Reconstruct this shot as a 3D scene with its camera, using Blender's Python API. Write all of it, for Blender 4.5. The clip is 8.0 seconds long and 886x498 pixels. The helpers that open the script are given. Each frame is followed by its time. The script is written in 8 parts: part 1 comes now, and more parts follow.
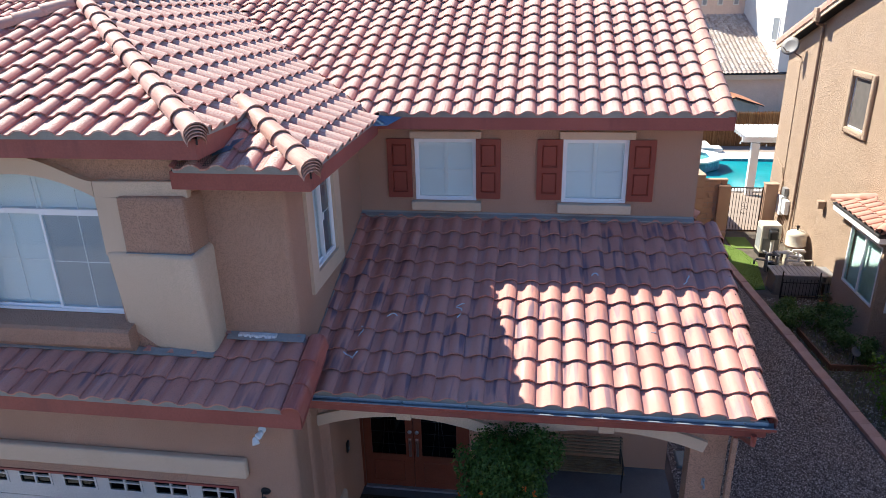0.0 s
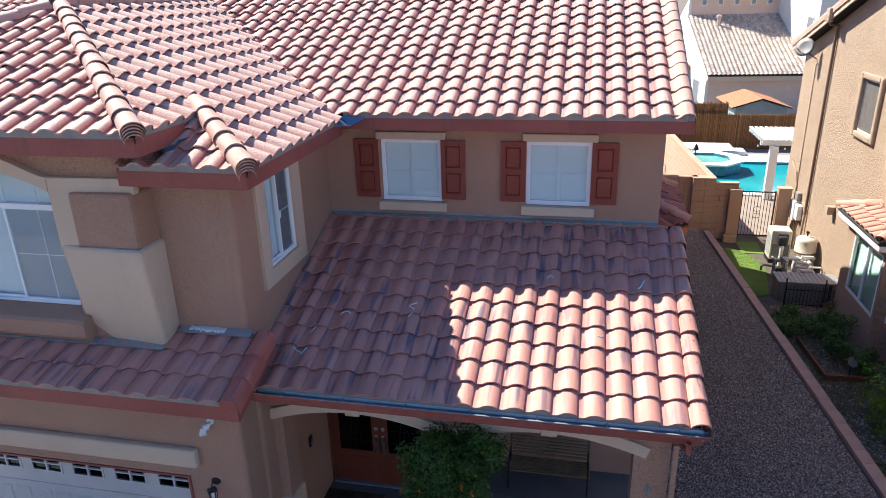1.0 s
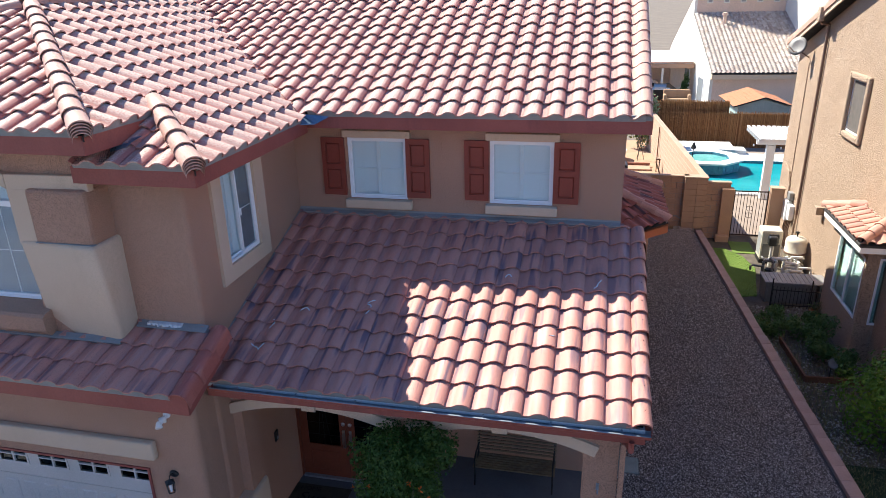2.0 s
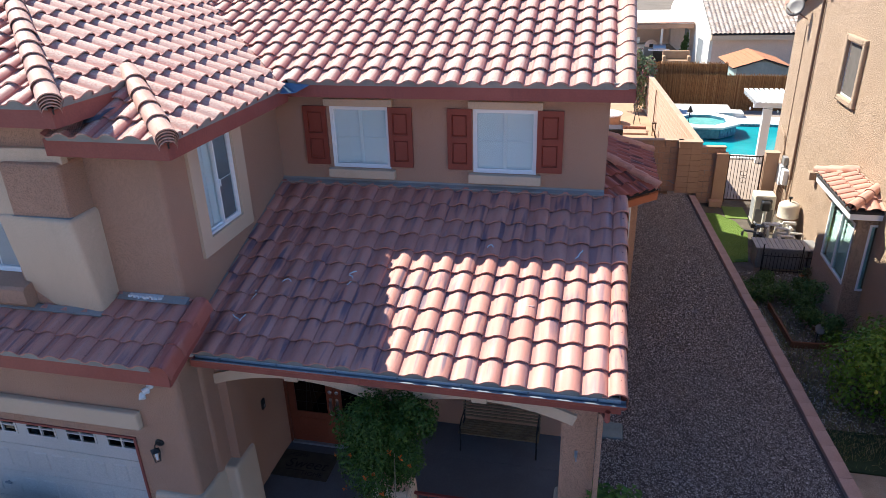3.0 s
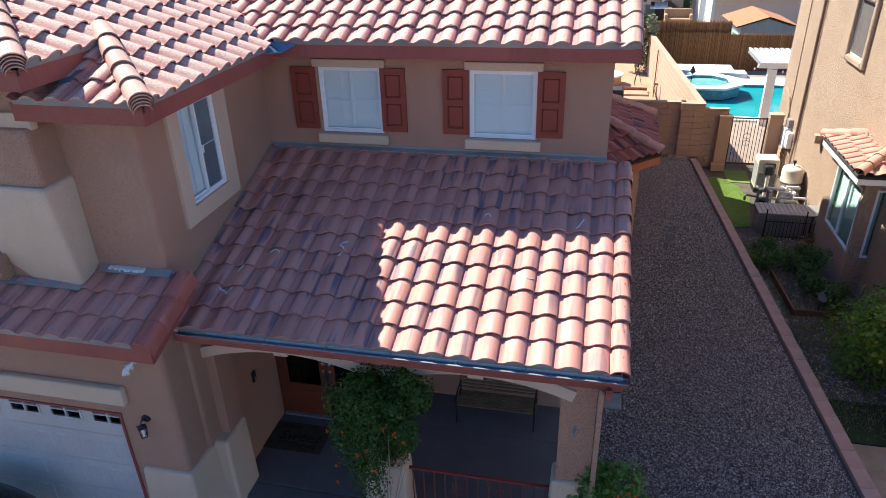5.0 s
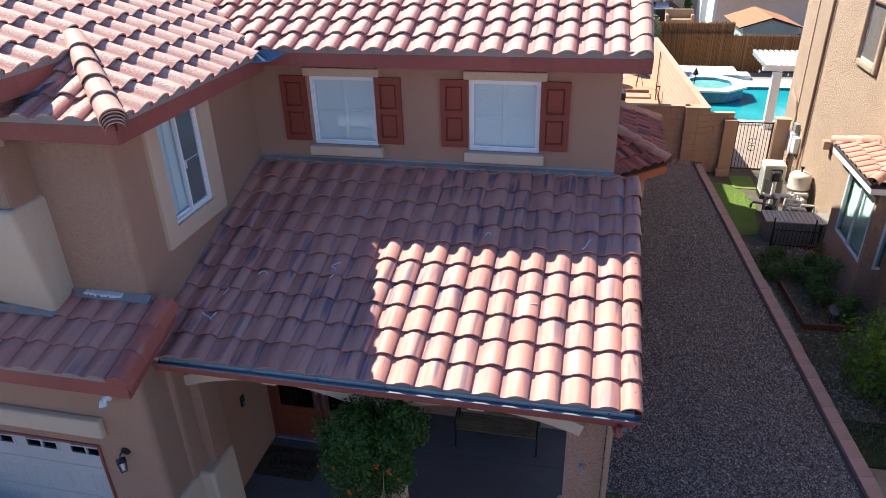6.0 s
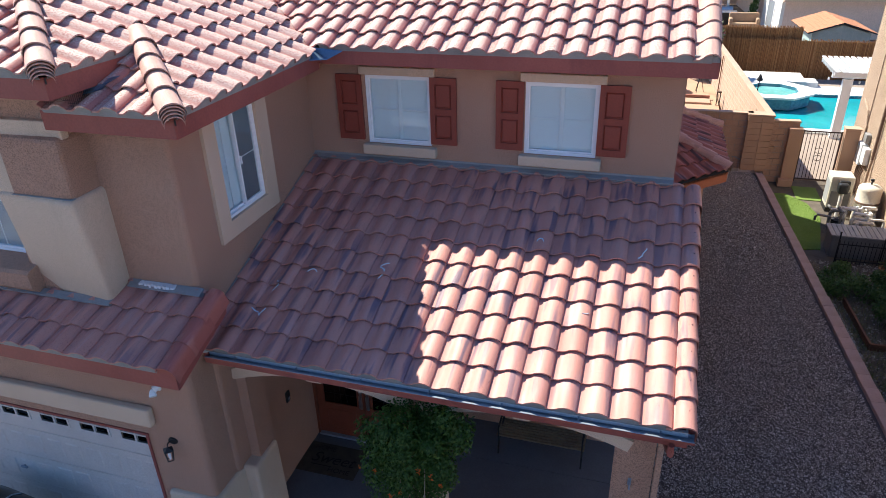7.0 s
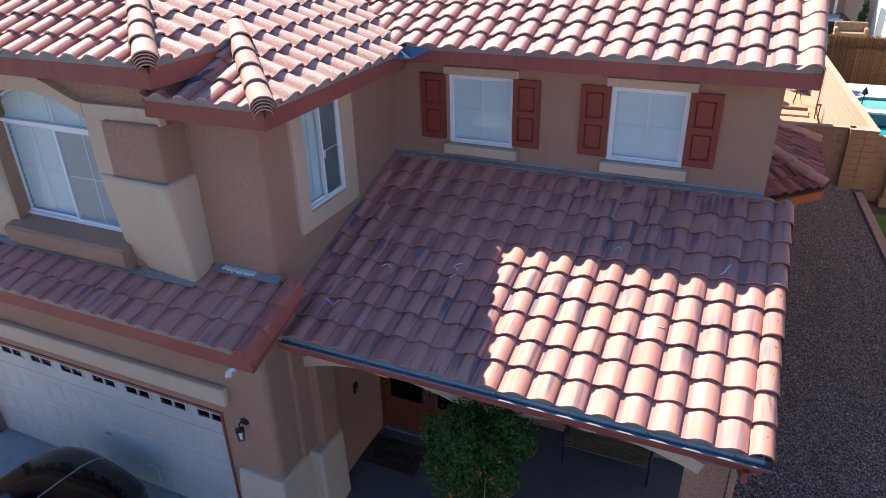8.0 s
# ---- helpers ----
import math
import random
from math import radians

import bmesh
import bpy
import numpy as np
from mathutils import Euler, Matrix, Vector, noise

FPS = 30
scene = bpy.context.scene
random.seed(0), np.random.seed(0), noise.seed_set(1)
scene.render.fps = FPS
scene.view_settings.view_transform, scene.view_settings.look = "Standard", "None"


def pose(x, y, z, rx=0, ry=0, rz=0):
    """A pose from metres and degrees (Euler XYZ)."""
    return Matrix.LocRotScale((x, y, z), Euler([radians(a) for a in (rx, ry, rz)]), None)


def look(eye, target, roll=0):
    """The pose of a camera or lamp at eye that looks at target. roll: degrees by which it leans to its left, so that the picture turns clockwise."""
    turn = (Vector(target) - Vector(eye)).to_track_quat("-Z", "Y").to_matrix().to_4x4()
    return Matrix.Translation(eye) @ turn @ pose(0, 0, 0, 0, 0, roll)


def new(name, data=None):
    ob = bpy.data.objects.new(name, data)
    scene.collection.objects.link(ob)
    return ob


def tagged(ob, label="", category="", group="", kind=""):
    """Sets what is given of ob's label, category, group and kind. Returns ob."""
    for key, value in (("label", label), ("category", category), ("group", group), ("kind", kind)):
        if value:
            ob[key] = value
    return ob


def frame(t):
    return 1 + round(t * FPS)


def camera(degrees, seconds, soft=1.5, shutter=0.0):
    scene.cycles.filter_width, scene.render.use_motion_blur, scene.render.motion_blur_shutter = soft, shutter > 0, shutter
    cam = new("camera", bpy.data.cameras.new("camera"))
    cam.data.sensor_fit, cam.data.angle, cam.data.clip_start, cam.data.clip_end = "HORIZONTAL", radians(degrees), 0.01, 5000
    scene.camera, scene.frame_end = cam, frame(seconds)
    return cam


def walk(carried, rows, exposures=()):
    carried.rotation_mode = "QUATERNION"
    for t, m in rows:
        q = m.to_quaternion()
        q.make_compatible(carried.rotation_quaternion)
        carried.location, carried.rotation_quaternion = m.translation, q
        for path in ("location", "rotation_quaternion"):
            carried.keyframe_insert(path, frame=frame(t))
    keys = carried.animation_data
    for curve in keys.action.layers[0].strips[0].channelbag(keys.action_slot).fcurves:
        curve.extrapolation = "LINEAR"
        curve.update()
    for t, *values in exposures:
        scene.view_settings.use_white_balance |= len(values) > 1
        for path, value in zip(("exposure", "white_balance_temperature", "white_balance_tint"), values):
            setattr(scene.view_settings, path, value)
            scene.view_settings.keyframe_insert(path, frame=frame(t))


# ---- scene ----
cam = camera(66.5, 8.0, soft=0.55)
PATH = [
    (0, (0.264, 0.194, 8.056), (-0.019, 2.041, 7.343), -1.4),
    (0.5, (0.841, 0.259, 8.085), (0.524, 2.101, 7.372), -1.4),
    (1, (1.387, 0.313, 8.074), (0.997, 2.14, 7.361), -1.5),
    (1.5, (1.886, 0.367, 8.098), (1.455, 2.185, 7.386), -1.5),
    (1.7, (2.008, 0.379, 8.097), (1.58, 2.199, 7.386), -1.5),
    (2.8, (2.32, 0.498, 8.168), (1.903, 2.283, 7.367), -1.6),
    (3, (2.367, 0.522, 8.179), (1.949, 2.297, 7.358), -1.7),
    (3.5, (2.381, 0.557, 8.167), (1.968, 2.31, 7.297), -1.6),
    (4, (2.377, 0.616, 8.137), (1.97, 2.346, 7.219), -1.6),
    (4.2, (2.36, 0.64, 8.13), (1.956, 2.37, 7.208), -1.6),
    (5.3, (2.285, 1.072, 8.095), (1.883, 2.801, 7.172), -1.7),
    (5.5, (2.265, 1.184, 8.094), (1.864, 2.912, 7.169), -1.7),
    (6, (2.193, 1.494, 8.108), (1.794, 3.222, 7.184), -1.7),
    (6.5, (2.155, 1.594, 8.082), (1.714, 3.313, 7.161), -1.7),
    (7, (2.129, 1.609, 8.081), (1.594, 3.303, 7.162), -1.7),
    (7.5, (2.116, 1.618, 8.079), (1.474, 3.277, 7.163), -1.6),
    (8, (2.115, 1.616, 8.069), (1.376, 3.237, 7.159), -1.5),
]
walk(cam, [(t, look(eye, target, roll)) for t, eye, target, roll in PATH])

# ---------------- light ----------------
SUN = Vector((-0.80, 0.47, 1.0)).normalized()
world = bpy.data.worlds.new("sky")
scene.world = world
world.use_nodes = True
wn = world.node_tree
sky = wn.nodes.new("ShaderNodeTexSky")
sky.sky_type, sky.sun_disc = "NISHITA", False
sky.sun_elevation, sky.sun_rotation = math.asin(SUN.z), math.atan2(SUN.x, SUN.y)
sky.altitude, sky.air_density, sky.dust_density, sky.ozone_density = 600, 1.0, 0.05, 7.5
wn.nodes["Background"].inputs["Strength"].default_value = 0.101
wn.links.new(sky.outputs[0], wn.nodes["Background"].inputs["Color"])
sun = new("sun", bpy.data.lights.new("sun", "SUN"))
sun.data.energy, sun.data.angle, sun.data.color = 5.25, radians(0.5), (1.0, 0.93, 0.77)
sun.matrix_world = look(SUN * 60, (0, 0, 0))
scene.view_settings.exposure = 1.10
scene.view_settings.use_white_balance = True
scene.view_settings.white_balance_temperature = 6050

# ---------------- small tools ----------------
rnd = random.Random(7)


def mesh_of(bm, name, material, smooth=False):
    me = bpy.data.meshes.new(name)
    bmesh.ops.recalc_face_normals(bm, faces=bm.faces)
    if smooth:
        for f in bm.faces:
            f.smooth = True
    bm.to_mesh(me)
    bm.free()
    if material:
        me.materials.append(material)
    return me


def part(name, bm, material, parent, label="", smooth=False):
    ob = new(name, mesh_of(bm, name, material, smooth))
    if parent:
        ob.parent = parent
    return tagged(ob, label)


def structure(name, bm, material, label, category, smooth=False):
    return tagged(new(name, mesh_of(bm, name, material, smooth)), label, category, kind="structure")


def thing(name, label, category, group="", at=(0, 0, 0)):
    ob = new(name)
    ob.empty_display_size = 0.1
    ob.location = at
    return tagged(ob, label, category, group)


def box(bm, x0, x1, y0, y1, z0, z1, m=None, bevel=0.0, seg=2):
    got = bmesh.ops.create_cube(bm, size=1)["verts"]
    for v in got:
        v.co = Vector((x0 + (v.co.x + 0.5) * (x1 - x0), y0 + (v.co.y + 0.5) * (y1 - y0), z0 + (v.co.z + 0.5) * (z1 - z0)))
    if bevel:
        edges = list({e for v in got for e in v.link_edges})
        made = bmesh.ops.bevel(bm, geom=edges, offset=bevel, segments=seg, affect="EDGES", profile=0.5)
        got = list({v for f in made["faces"] for v in f.verts} | {v for v in got if v.is_valid})
        got = [v for v in got if v.is_valid]
    if m:
        for v in got:
            v.co = m @ v.co
    return got


def boxed(*args, bevel=0.0, m=None):
    bm = bmesh.new()
    box(bm, *args, bevel=bevel, m=m)
    return bm


def tube(bm, points, radius, seg=8, closed=True):
    """A pipe along the points; radius may be a list."""
    pts = [Vector(p) for p in points]
    rings = []
    for i, p in enumerate(pts):
        d = (pts[min(i + 1, len(pts) - 1)] - pts[max(i - 1, 0)]).normalized()
        side = d.cross(Vector((0, 0, 1)) if abs(d.z) < 0.9 else Vector((1, 0, 0))).normalized()
        up = side.cross(d)
        r = radius[i] if isinstance(radius, (list, tuple)) else radius
        rings.append([bm.verts.new(p + r * (math.cos(a) * side + math.sin(a) * up)) for a in (2 * math.pi * k / seg for k in range(seg))])
    for a, b in zip(rings, rings[1:]):
        for k in range(seg):
            bm.faces.new((a[k], a[(k + 1) % seg], b[(k + 1) % seg], b[k]))
    if closed:
        bm.faces.new(rings[0][::-1])
        bm.faces.new(rings[-1])


def prism(bm, poly, lift):
    """A polygon of 3D points, thickened by the vector lift."""
    lift = Vector(lift)
    a = [bm.verts.new(Vector(p)) for p in poly]
    b = [bm.verts.new(Vector(p) + lift) for p in poly]
    bm.faces.new(a)
    bm.faces.new(b[::-1])
    n = len(a)
    for k in range(n):
        bm.faces.new((a[k], b[k], b[(k + 1) % n], a[(k + 1) % n]))


def lathe(bm, profile, centre, seg=20):
    rings = [[bm.verts.new(Vector(centre) + Vector((r * math.cos(t), r * math.sin(t), z))) for t in (2 * math.pi * k / seg for k in range(seg))] for r, z in profile]
    for a, b in zip(rings, rings[1:]):
        for k in range(seg):
            bm.faces.new((a[k], a[(k + 1) % seg], b[(k + 1) % seg], b[k]))
    bm.faces.new(rings[0][::-1])
    bm.faces.new(rings[-1])


def wall_cells(bm, us, zs, holes, at, thick):
    """A wall standing on the grid us x zs with rectangular holes (u0, u1, z0, z1). at(u, d, z) gives the place at depth d."""
    us = sorted(set(us) | {h[k] for h in holes for k in (0, 1)})
    zs = sorted(set(zs) | {h[k] for h in holes for k in (2, 3)})
    full = {}
    for i in range(len(us) - 1):
        for j in range(len(zs) - 1):
            u, z = (us[i] + us[i + 1]) / 2, (zs[j] + zs[j + 1]) / 2
            full[i, j] = not any(h[0] < u < h[1] and h[2] < z < h[3] for h in holes)
    seen = {}

    def v(i, j, d):
        key = (i, j, d)
        if key not in seen:
            seen[key] = bm.verts.new(at(us[i], d * thick, zs[j]))
        return seen[key]
    for (i, j), on in full.items():
        if not on:
            continue
        bm.faces.new([v(i, j, 0), v(i + 1, j, 0), v(i + 1, j + 1, 0), v(i, j + 1, 0)])
        bm.faces.new([v(i, j, 1), v(i, j + 1, 1), v(i + 1, j + 1, 1), v(i + 1, j, 1)])
        for di, dj, a, b in ((-1, 0, (0, 0), (0, 1)), (1, 0, (1, 0), (1, 1)), (0, -1, (0, 0), (1, 0)), (0, 1, (0, 1), (1, 1))):
            if not full.get((i + di, j + dj), False):
                bm.faces.new([v(i + a[0], j + a[1], 0), v(i + b[0], j + b[1], 0), v(i + b[0], j + b[1], 1), v(i + a[0], j + a[1], 1)])


def strip_wall(bm, xs, low, high, y0, y1):
    """A wall along x between y0 and y1 whose lower and upper edges are low(x) and high(x)."""
    cols = [[bm.verts.new((x, y, z)) for y, z in ((y0, low(x)), (y0, high(x)), (y1, high(x)), (y1, low(x)))] for x in xs]
    for a, b in zip(cols, cols[1:]):
        for k in range(4):
            bm.faces.new((a[k], b[k], b[(k + 1) % 4], a[(k + 1) % 4]))
    bm.faces.new(cols[0])
    bm.faces.new(cols[-1][::-1])


# ---------------- materials ----------------
def material(name, rough=0.7, metal=0.0, spec=0.5):
    m = bpy.data.materials.new(name)
    m.use_nodes = True
    b = m.node_tree.nodes["Principled BSDF"]
    b.inputs["Roughness"].default_value, b.inputs["Metallic"].default_value = rough, metal
    b.inputs["Specular IOR Level"].default_value = spec
    return m, m.node_tree, b


def node(nt, kind, **values):
    n = nt.nodes.new(kind)
    for k, v in values.items():
        if k in n.inputs:
            n.inputs[k].default_value = v
    return n


def coords(nt, scale=(1, 1, 1), out="Object"):
    c = nt.nodes.new("ShaderNodeTexCoord")
    mp = nt.nodes.new("ShaderNodeMapping")
    mp.inputs["Scale"].default_value = scale
    nt.links.new(c.outputs[out], mp.inputs["Vector"])
    return mp.outputs[0]


def noise_tex(nt, vec, scale, detail=4.0, rough=0.55):
    n = node(nt, "ShaderNodeTexNoise", Scale=scale, Detail=detail, Roughness=rough)
    nt.links.new(vec, n.inputs["Vector"])
    return n.outputs["Fac"]


def ramp(nt, fac, stops):
    r = nt.nodes.new("ShaderNodeValToRGB")
    while len(r.color_ramp.elements) < len(stops):
        r.color_ramp.elements.new(0.5)
    for e, (p, c) in zip(r.color_ramp.elements, stops):
        e.position, e.color = p, (*c, 1) if len(c) == 3 else c
    nt.links.new(fac, r.inputs["Fac"])
    return r.outputs["Color"]


def mixed(nt, a, b, fac, how="MIX"):
    m = nt.nodes.new("ShaderNodeMix")
    m.data_type, m.blend_type = "RGBA", how
    for sock, val in ((6, a), (7, b), (0, fac)):
        if hasattr(val, "is_linked") or hasattr(val, "links"):
            nt.links.new(val, m.inputs[sock])
        elif sock == 0:
            m.inputs[0].default_value = val
        else:
            m.inputs[sock].default_value = (*val, 1)
    return m.outputs[2]


def bump(nt, b, height, strength, distance):
    n = node(nt, "ShaderNodeBump", Strength=strength, Distance=distance)
    nt.links.new(height, n.inputs["Height"])
    nt.links.new(n.outputs[0], b.inputs["Normal"])


def grainy(name, dark, light, rough=0.8, big=1.3, fine=60.0, relief=0.35, depth=0.004, spec=0.35, stain=None, metal=0.0, mottle=0.6):
    """A surface with broad mottling, fine grain and relief."""
    m, nt, b = material(name, rough, metal, spec)
    vec = coords(nt)
    c = ramp(nt, noise_tex(nt, vec, big, 5), ((0.3, dark), (0.7, light)))
    fine_fac = noise_tex(nt, vec, fine, 3, 0.6)
    c = mixed(nt, c, ramp(nt, fine_fac, ((0.25, (0.72, 0.72, 0.72)), (0.75, (1.12, 1.12, 1.12)))), mottle, "MULTIPLY")
    if stain:
        fac = ramp(nt, noise_tex(nt, coords(nt, (2.2, 2.2, 0.35)), 1.4, 6, 0.65), ((0.52, (0, 0, 0)), (0.78, (1, 1, 1))))
        c = mixed(nt, c, stain, fac)
    nt.links.new(c, b.inputs["Base Color"])
    if relief:
        bump(nt, b, fine_fac, relief, depth)
    return m


def stucco(name, dark, light, size=85.0, strength=1.0, depth=0.018, low=0.48):
    m, nt, b = material(name, 0.9, 0.0, 0.25)
    vec = coords(nt)
    c = ramp(nt, noise_tex(nt, vec, 0.9, 6, 0.6), ((0.3, dark), (0.72, light)))
    lumps = noise_tex(nt, vec, size, 4, 0.65)
    c = mixed(nt, c, ramp(nt, lumps, ((0.38, (low,) * 3), (0.51, (1, 1, 1)), (0.7, (1.16, 1.16, 1.16)))), 0.9, "MULTIPLY")
    streak = ramp(nt, noise_tex(nt, coords(nt, (5, 5, 0.5)), 1.0, 5, 0.6), ((0.55, (1, 1, 1)), (0.8, (0.86, 0.84, 0.82))))
    c = mixed(nt, c, streak, 0.6, "MULTIPLY")
    nt.links.new(c, b.inputs["Base Color"])
    bump(nt, b, lumps, strength, depth)
    return m


def tile_material(name, islands, tones, flash, rough=0.55, spec=0.35, worn=0.0, amount=1.0):
    """Concrete roof tile: a tone for each piece, streaks down the slope, pits, dirt, and pale speckled wear on the
    crowns, with lit pans and shaded flanks put into the colour.
    """
    m, nt, b = material(name, rough, 0.0, spec)
    geo = nt.nodes.new("ShaderNodeNewGeometry")
    if islands:
        pick = geo.outputs["Random Per Island"]
    else:
        pick = nt.nodes.new("ShaderNodeObjectInfo").outputs["Random"]
    uv = nt.nodes.new("ShaderNodeUVMap")
    uv.uv_map = "uv"
    shift = nt.nodes.new("ShaderNodeCombineXYZ")
    mul = nt.nodes.new("ShaderNodeMath")
    mul.operation = "MULTIPLY"
    mul.inputs[1].default_value = 57.0
    nt.links.new(pick, mul.inputs[0])
    nt.links.new(mul.outputs[0], shift.inputs[0])
    nt.links.new(mul.outputs[0], shift.inputs[1])
    add = nt.nodes.new("ShaderNodeVectorMath")
    nt.links.new(uv.outputs[0], add.inputs[0])
    nt.links.new(shift.outputs[0], add.inputs[1])
    n = len(tones)
    base = ramp(nt, pick, [(k / (n - 1), t) for k, t in enumerate(tones)])
    mp = nt.nodes.new("ShaderNodeMapping")
    mp.inputs["Scale"].default_value = (1.0, 0.13, 1.0)
    nt.links.new(add.outputs[0], mp.inputs["Vector"])
    streaks = noise_tex(nt, mp.outputs[0], 3.0, 1.5, 0.45)
    c = mixed(nt, base, flash[1], ramp(nt, streaks, ((0.57, (0, 0, 0)), (0.70, (amount * 0.75,) * 3))))
    other = nt.nodes.new("ShaderNodeMapping")
    other.inputs["Scale"].default_value = (1.0, 0.10, 1.0)
    other.inputs["Location"].default_value = (13.7, 4.1, 2.0)
    nt.links.new(add.outputs[0], other.inputs["Vector"])
    run = ramp(nt, noise_tex(nt, other.outputs[0], 3.0, 1.5, 0.45), ((0.53, (0, 0, 0)), (0.64, (min(1.0, amount * 1.5),) * 3)))
    drift = ramp(nt, noise_tex(nt, geo.outputs["Position"], 0.42, 2, 0.5), ((0.40, (0.25,) * 3), (0.55, (1, 1, 1))))
    c = mixed(nt, c, flash[0], mixed(nt, run, drift, 1.0, "MULTIPLY"))
    grit = noise_tex(nt, add.outputs[0], 27.0, 3, 0.6)
    c = mixed(nt, c, ramp(nt, grit, ((0.30, (0.3, 0.26, 0.25)), (0.385, (1, 1, 1)), (0.8, (1.1, 1.09, 1.08)))), 0.9, "MULTIPLY")
    specks = noise_tex(nt, add.outputs[0], 24.0, 3, 0.55)
    c = mixed(nt, c, ramp(nt, specks, ((0.33, (0.45, 0.38, 0.38)), (0.39, (1, 1, 1)))), 0.85, "MULTIPLY")
    # broad dirt over many tiles, run down the slope
    wide = nt.nodes.new("ShaderNodeMapping")
    wide.inputs["Scale"].default_value = (1.6, 0.5, 0.5)
    nt.links.new(geo.outputs["Position"], wide.inputs["Vector"])
    blot = noise_tex(nt, wide.outputs[0], 1.0, 6, 0.65)
    c = mixed(nt, c, ramp(nt, blot, ((0.28, (0.72, 0.68, 0.72)), (0.44, (1, 0.99, 0.99)), (0.72, (1.1, 1.1, 1.1)))), 0.9, "MULTIPLY")
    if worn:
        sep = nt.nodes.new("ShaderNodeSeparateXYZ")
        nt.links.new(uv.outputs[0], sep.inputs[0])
        # wear on the crown, plus bounced light in the pan and flank shade as colour
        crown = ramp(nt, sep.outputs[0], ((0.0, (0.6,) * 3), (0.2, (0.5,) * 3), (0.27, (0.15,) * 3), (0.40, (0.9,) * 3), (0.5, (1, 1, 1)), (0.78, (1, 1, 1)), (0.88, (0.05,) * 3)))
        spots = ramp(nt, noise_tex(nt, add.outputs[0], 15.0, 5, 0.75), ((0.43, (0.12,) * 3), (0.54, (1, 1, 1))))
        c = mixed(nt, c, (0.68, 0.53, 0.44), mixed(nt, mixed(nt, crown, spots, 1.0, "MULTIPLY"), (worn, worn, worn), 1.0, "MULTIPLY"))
    nt.links.new(c, b.inputs["Base Color"])
    r = ramp(nt, streaks, ((0.3, (rough + 0.14,) * 3), (0.75, (rough - 0.08,) * 3)))
    nt.links.new(r, b.inputs["Roughness"])
    bump(nt, b, specks, 0.6, 0.005)
    return m


TONES = ((0.50, 0.224, 0.173), (0.545, 0.252, 0.194), (0.515, 0.234, 0.18), (0.56, 0.264, 0.203), (0.475, 0.209, 0.162), (0.535, 0.246, 0.188))
FLASH = ((0.11, 0.085, 0.125), (0.46, 0.29, 0.28))
M_TILE = tile_material("roof tile", False, TONES, FLASH, 0.54, 0.45, 0.0, 0.54)
M_TILE_FAR = tile_material("roof tile joined", True, TONES, FLASH, 0.54, 0.45, 0.0, 0.54)
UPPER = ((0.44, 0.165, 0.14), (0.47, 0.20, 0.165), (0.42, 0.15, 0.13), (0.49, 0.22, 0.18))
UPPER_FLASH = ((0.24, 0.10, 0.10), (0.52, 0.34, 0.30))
# worn tiles whose colour also carries light pans and shaded flanks
M_TILE_WORN_SHADED = tile_material("weathered roof tile with shaded flanks", False, UPPER, UPPER_FLASH, 0.7, 0.25, 0.88, 0.7)
M_TILE_WORN_SHADED_FAR = tile_material("weathered roof tile with shaded flanks joined", True, UPPER, UPPER_FLASH, 0.7, 0.25, 0.88, 0.7)
M_CAP = tile_material("ridge tile", False, ((0.52, 0.28, 0.215), (0.56, 0.32, 0.25), (0.50, 0.265, 0.20)), ((0.40, 0.22, 0.18), (0.58, 0.37, 0.30)), 0.6, 0.3, 0.3)
M_RAKE = tile_material("rake tile", False, ((0.37, 0.11, 0.085), (0.41, 0.135, 0.10), (0.39, 0.12, 0.092)), ((0.24, 0.07, 0.06), (0.46, 0.20, 0.16)), 0.4, 0.5)
M_FASCIA = grainy("fascia paint", (0.27, 0.068, 0.052), (0.33, 0.092, 0.07), 0.55, 2.0, 40, 0.25, 0.003, 0.45, stain=(0.2, 0.055, 0.048))
M_MORTAR = grainy("closure mortar", (0.24, 0.24, 0.235), (0.34, 0.335, 0.32), 0.9, 4, 70, 0.5)
M_DECK = grainy("roofing felt", (0.035, 0.033, 0.035), (0.06, 0.055, 0.055), 0.9, 3, 50, 0.2)
M_STUCCO = stucco("tan stucco", (0.50, 0.292, 0.20), (0.57, 0.345, 0.24))
M_TRIM = stucco("cream stucco trim", (0.60, 0.45, 0.32), (0.67, 0.515, 0.375), 90, 0.4, 0.008, 0.8)
M_SHUTTER = grainy("shutter paint", (0.22, 0.038, 0.022), (0.26, 0.052, 0.032), 0.5, 3, 60, 0.15, 0.002, 0.45)
M_WHITE = grainy("white vinyl", (0.84, 0.85, 0.86), (0.88, 0.88, 0.88), 0.35, 2, 30, 0, mottle=0.06)
M_FLASHING = grainy("painted flashing", (0.22, 0.215, 0.21), (0.30, 0.29, 0.28), 0.5, 3, 40, 0.2, 0.003, 0.5)
M_GUTTER = grainy("weathered gutter metal", (0.24, 0.27, 0.30), (0.34, 0.37, 0.40), 0.38, 2, 25, 0.1, 0.002, 0.6, metal=0.3)
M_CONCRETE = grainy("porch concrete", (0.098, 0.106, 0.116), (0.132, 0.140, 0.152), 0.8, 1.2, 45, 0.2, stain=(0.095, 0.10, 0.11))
M_BLACK = grainy("black metal", (0.012, 0.012, 0.013), (0.03, 0.03, 0.03), 0.45, 4, 40, 0.1)


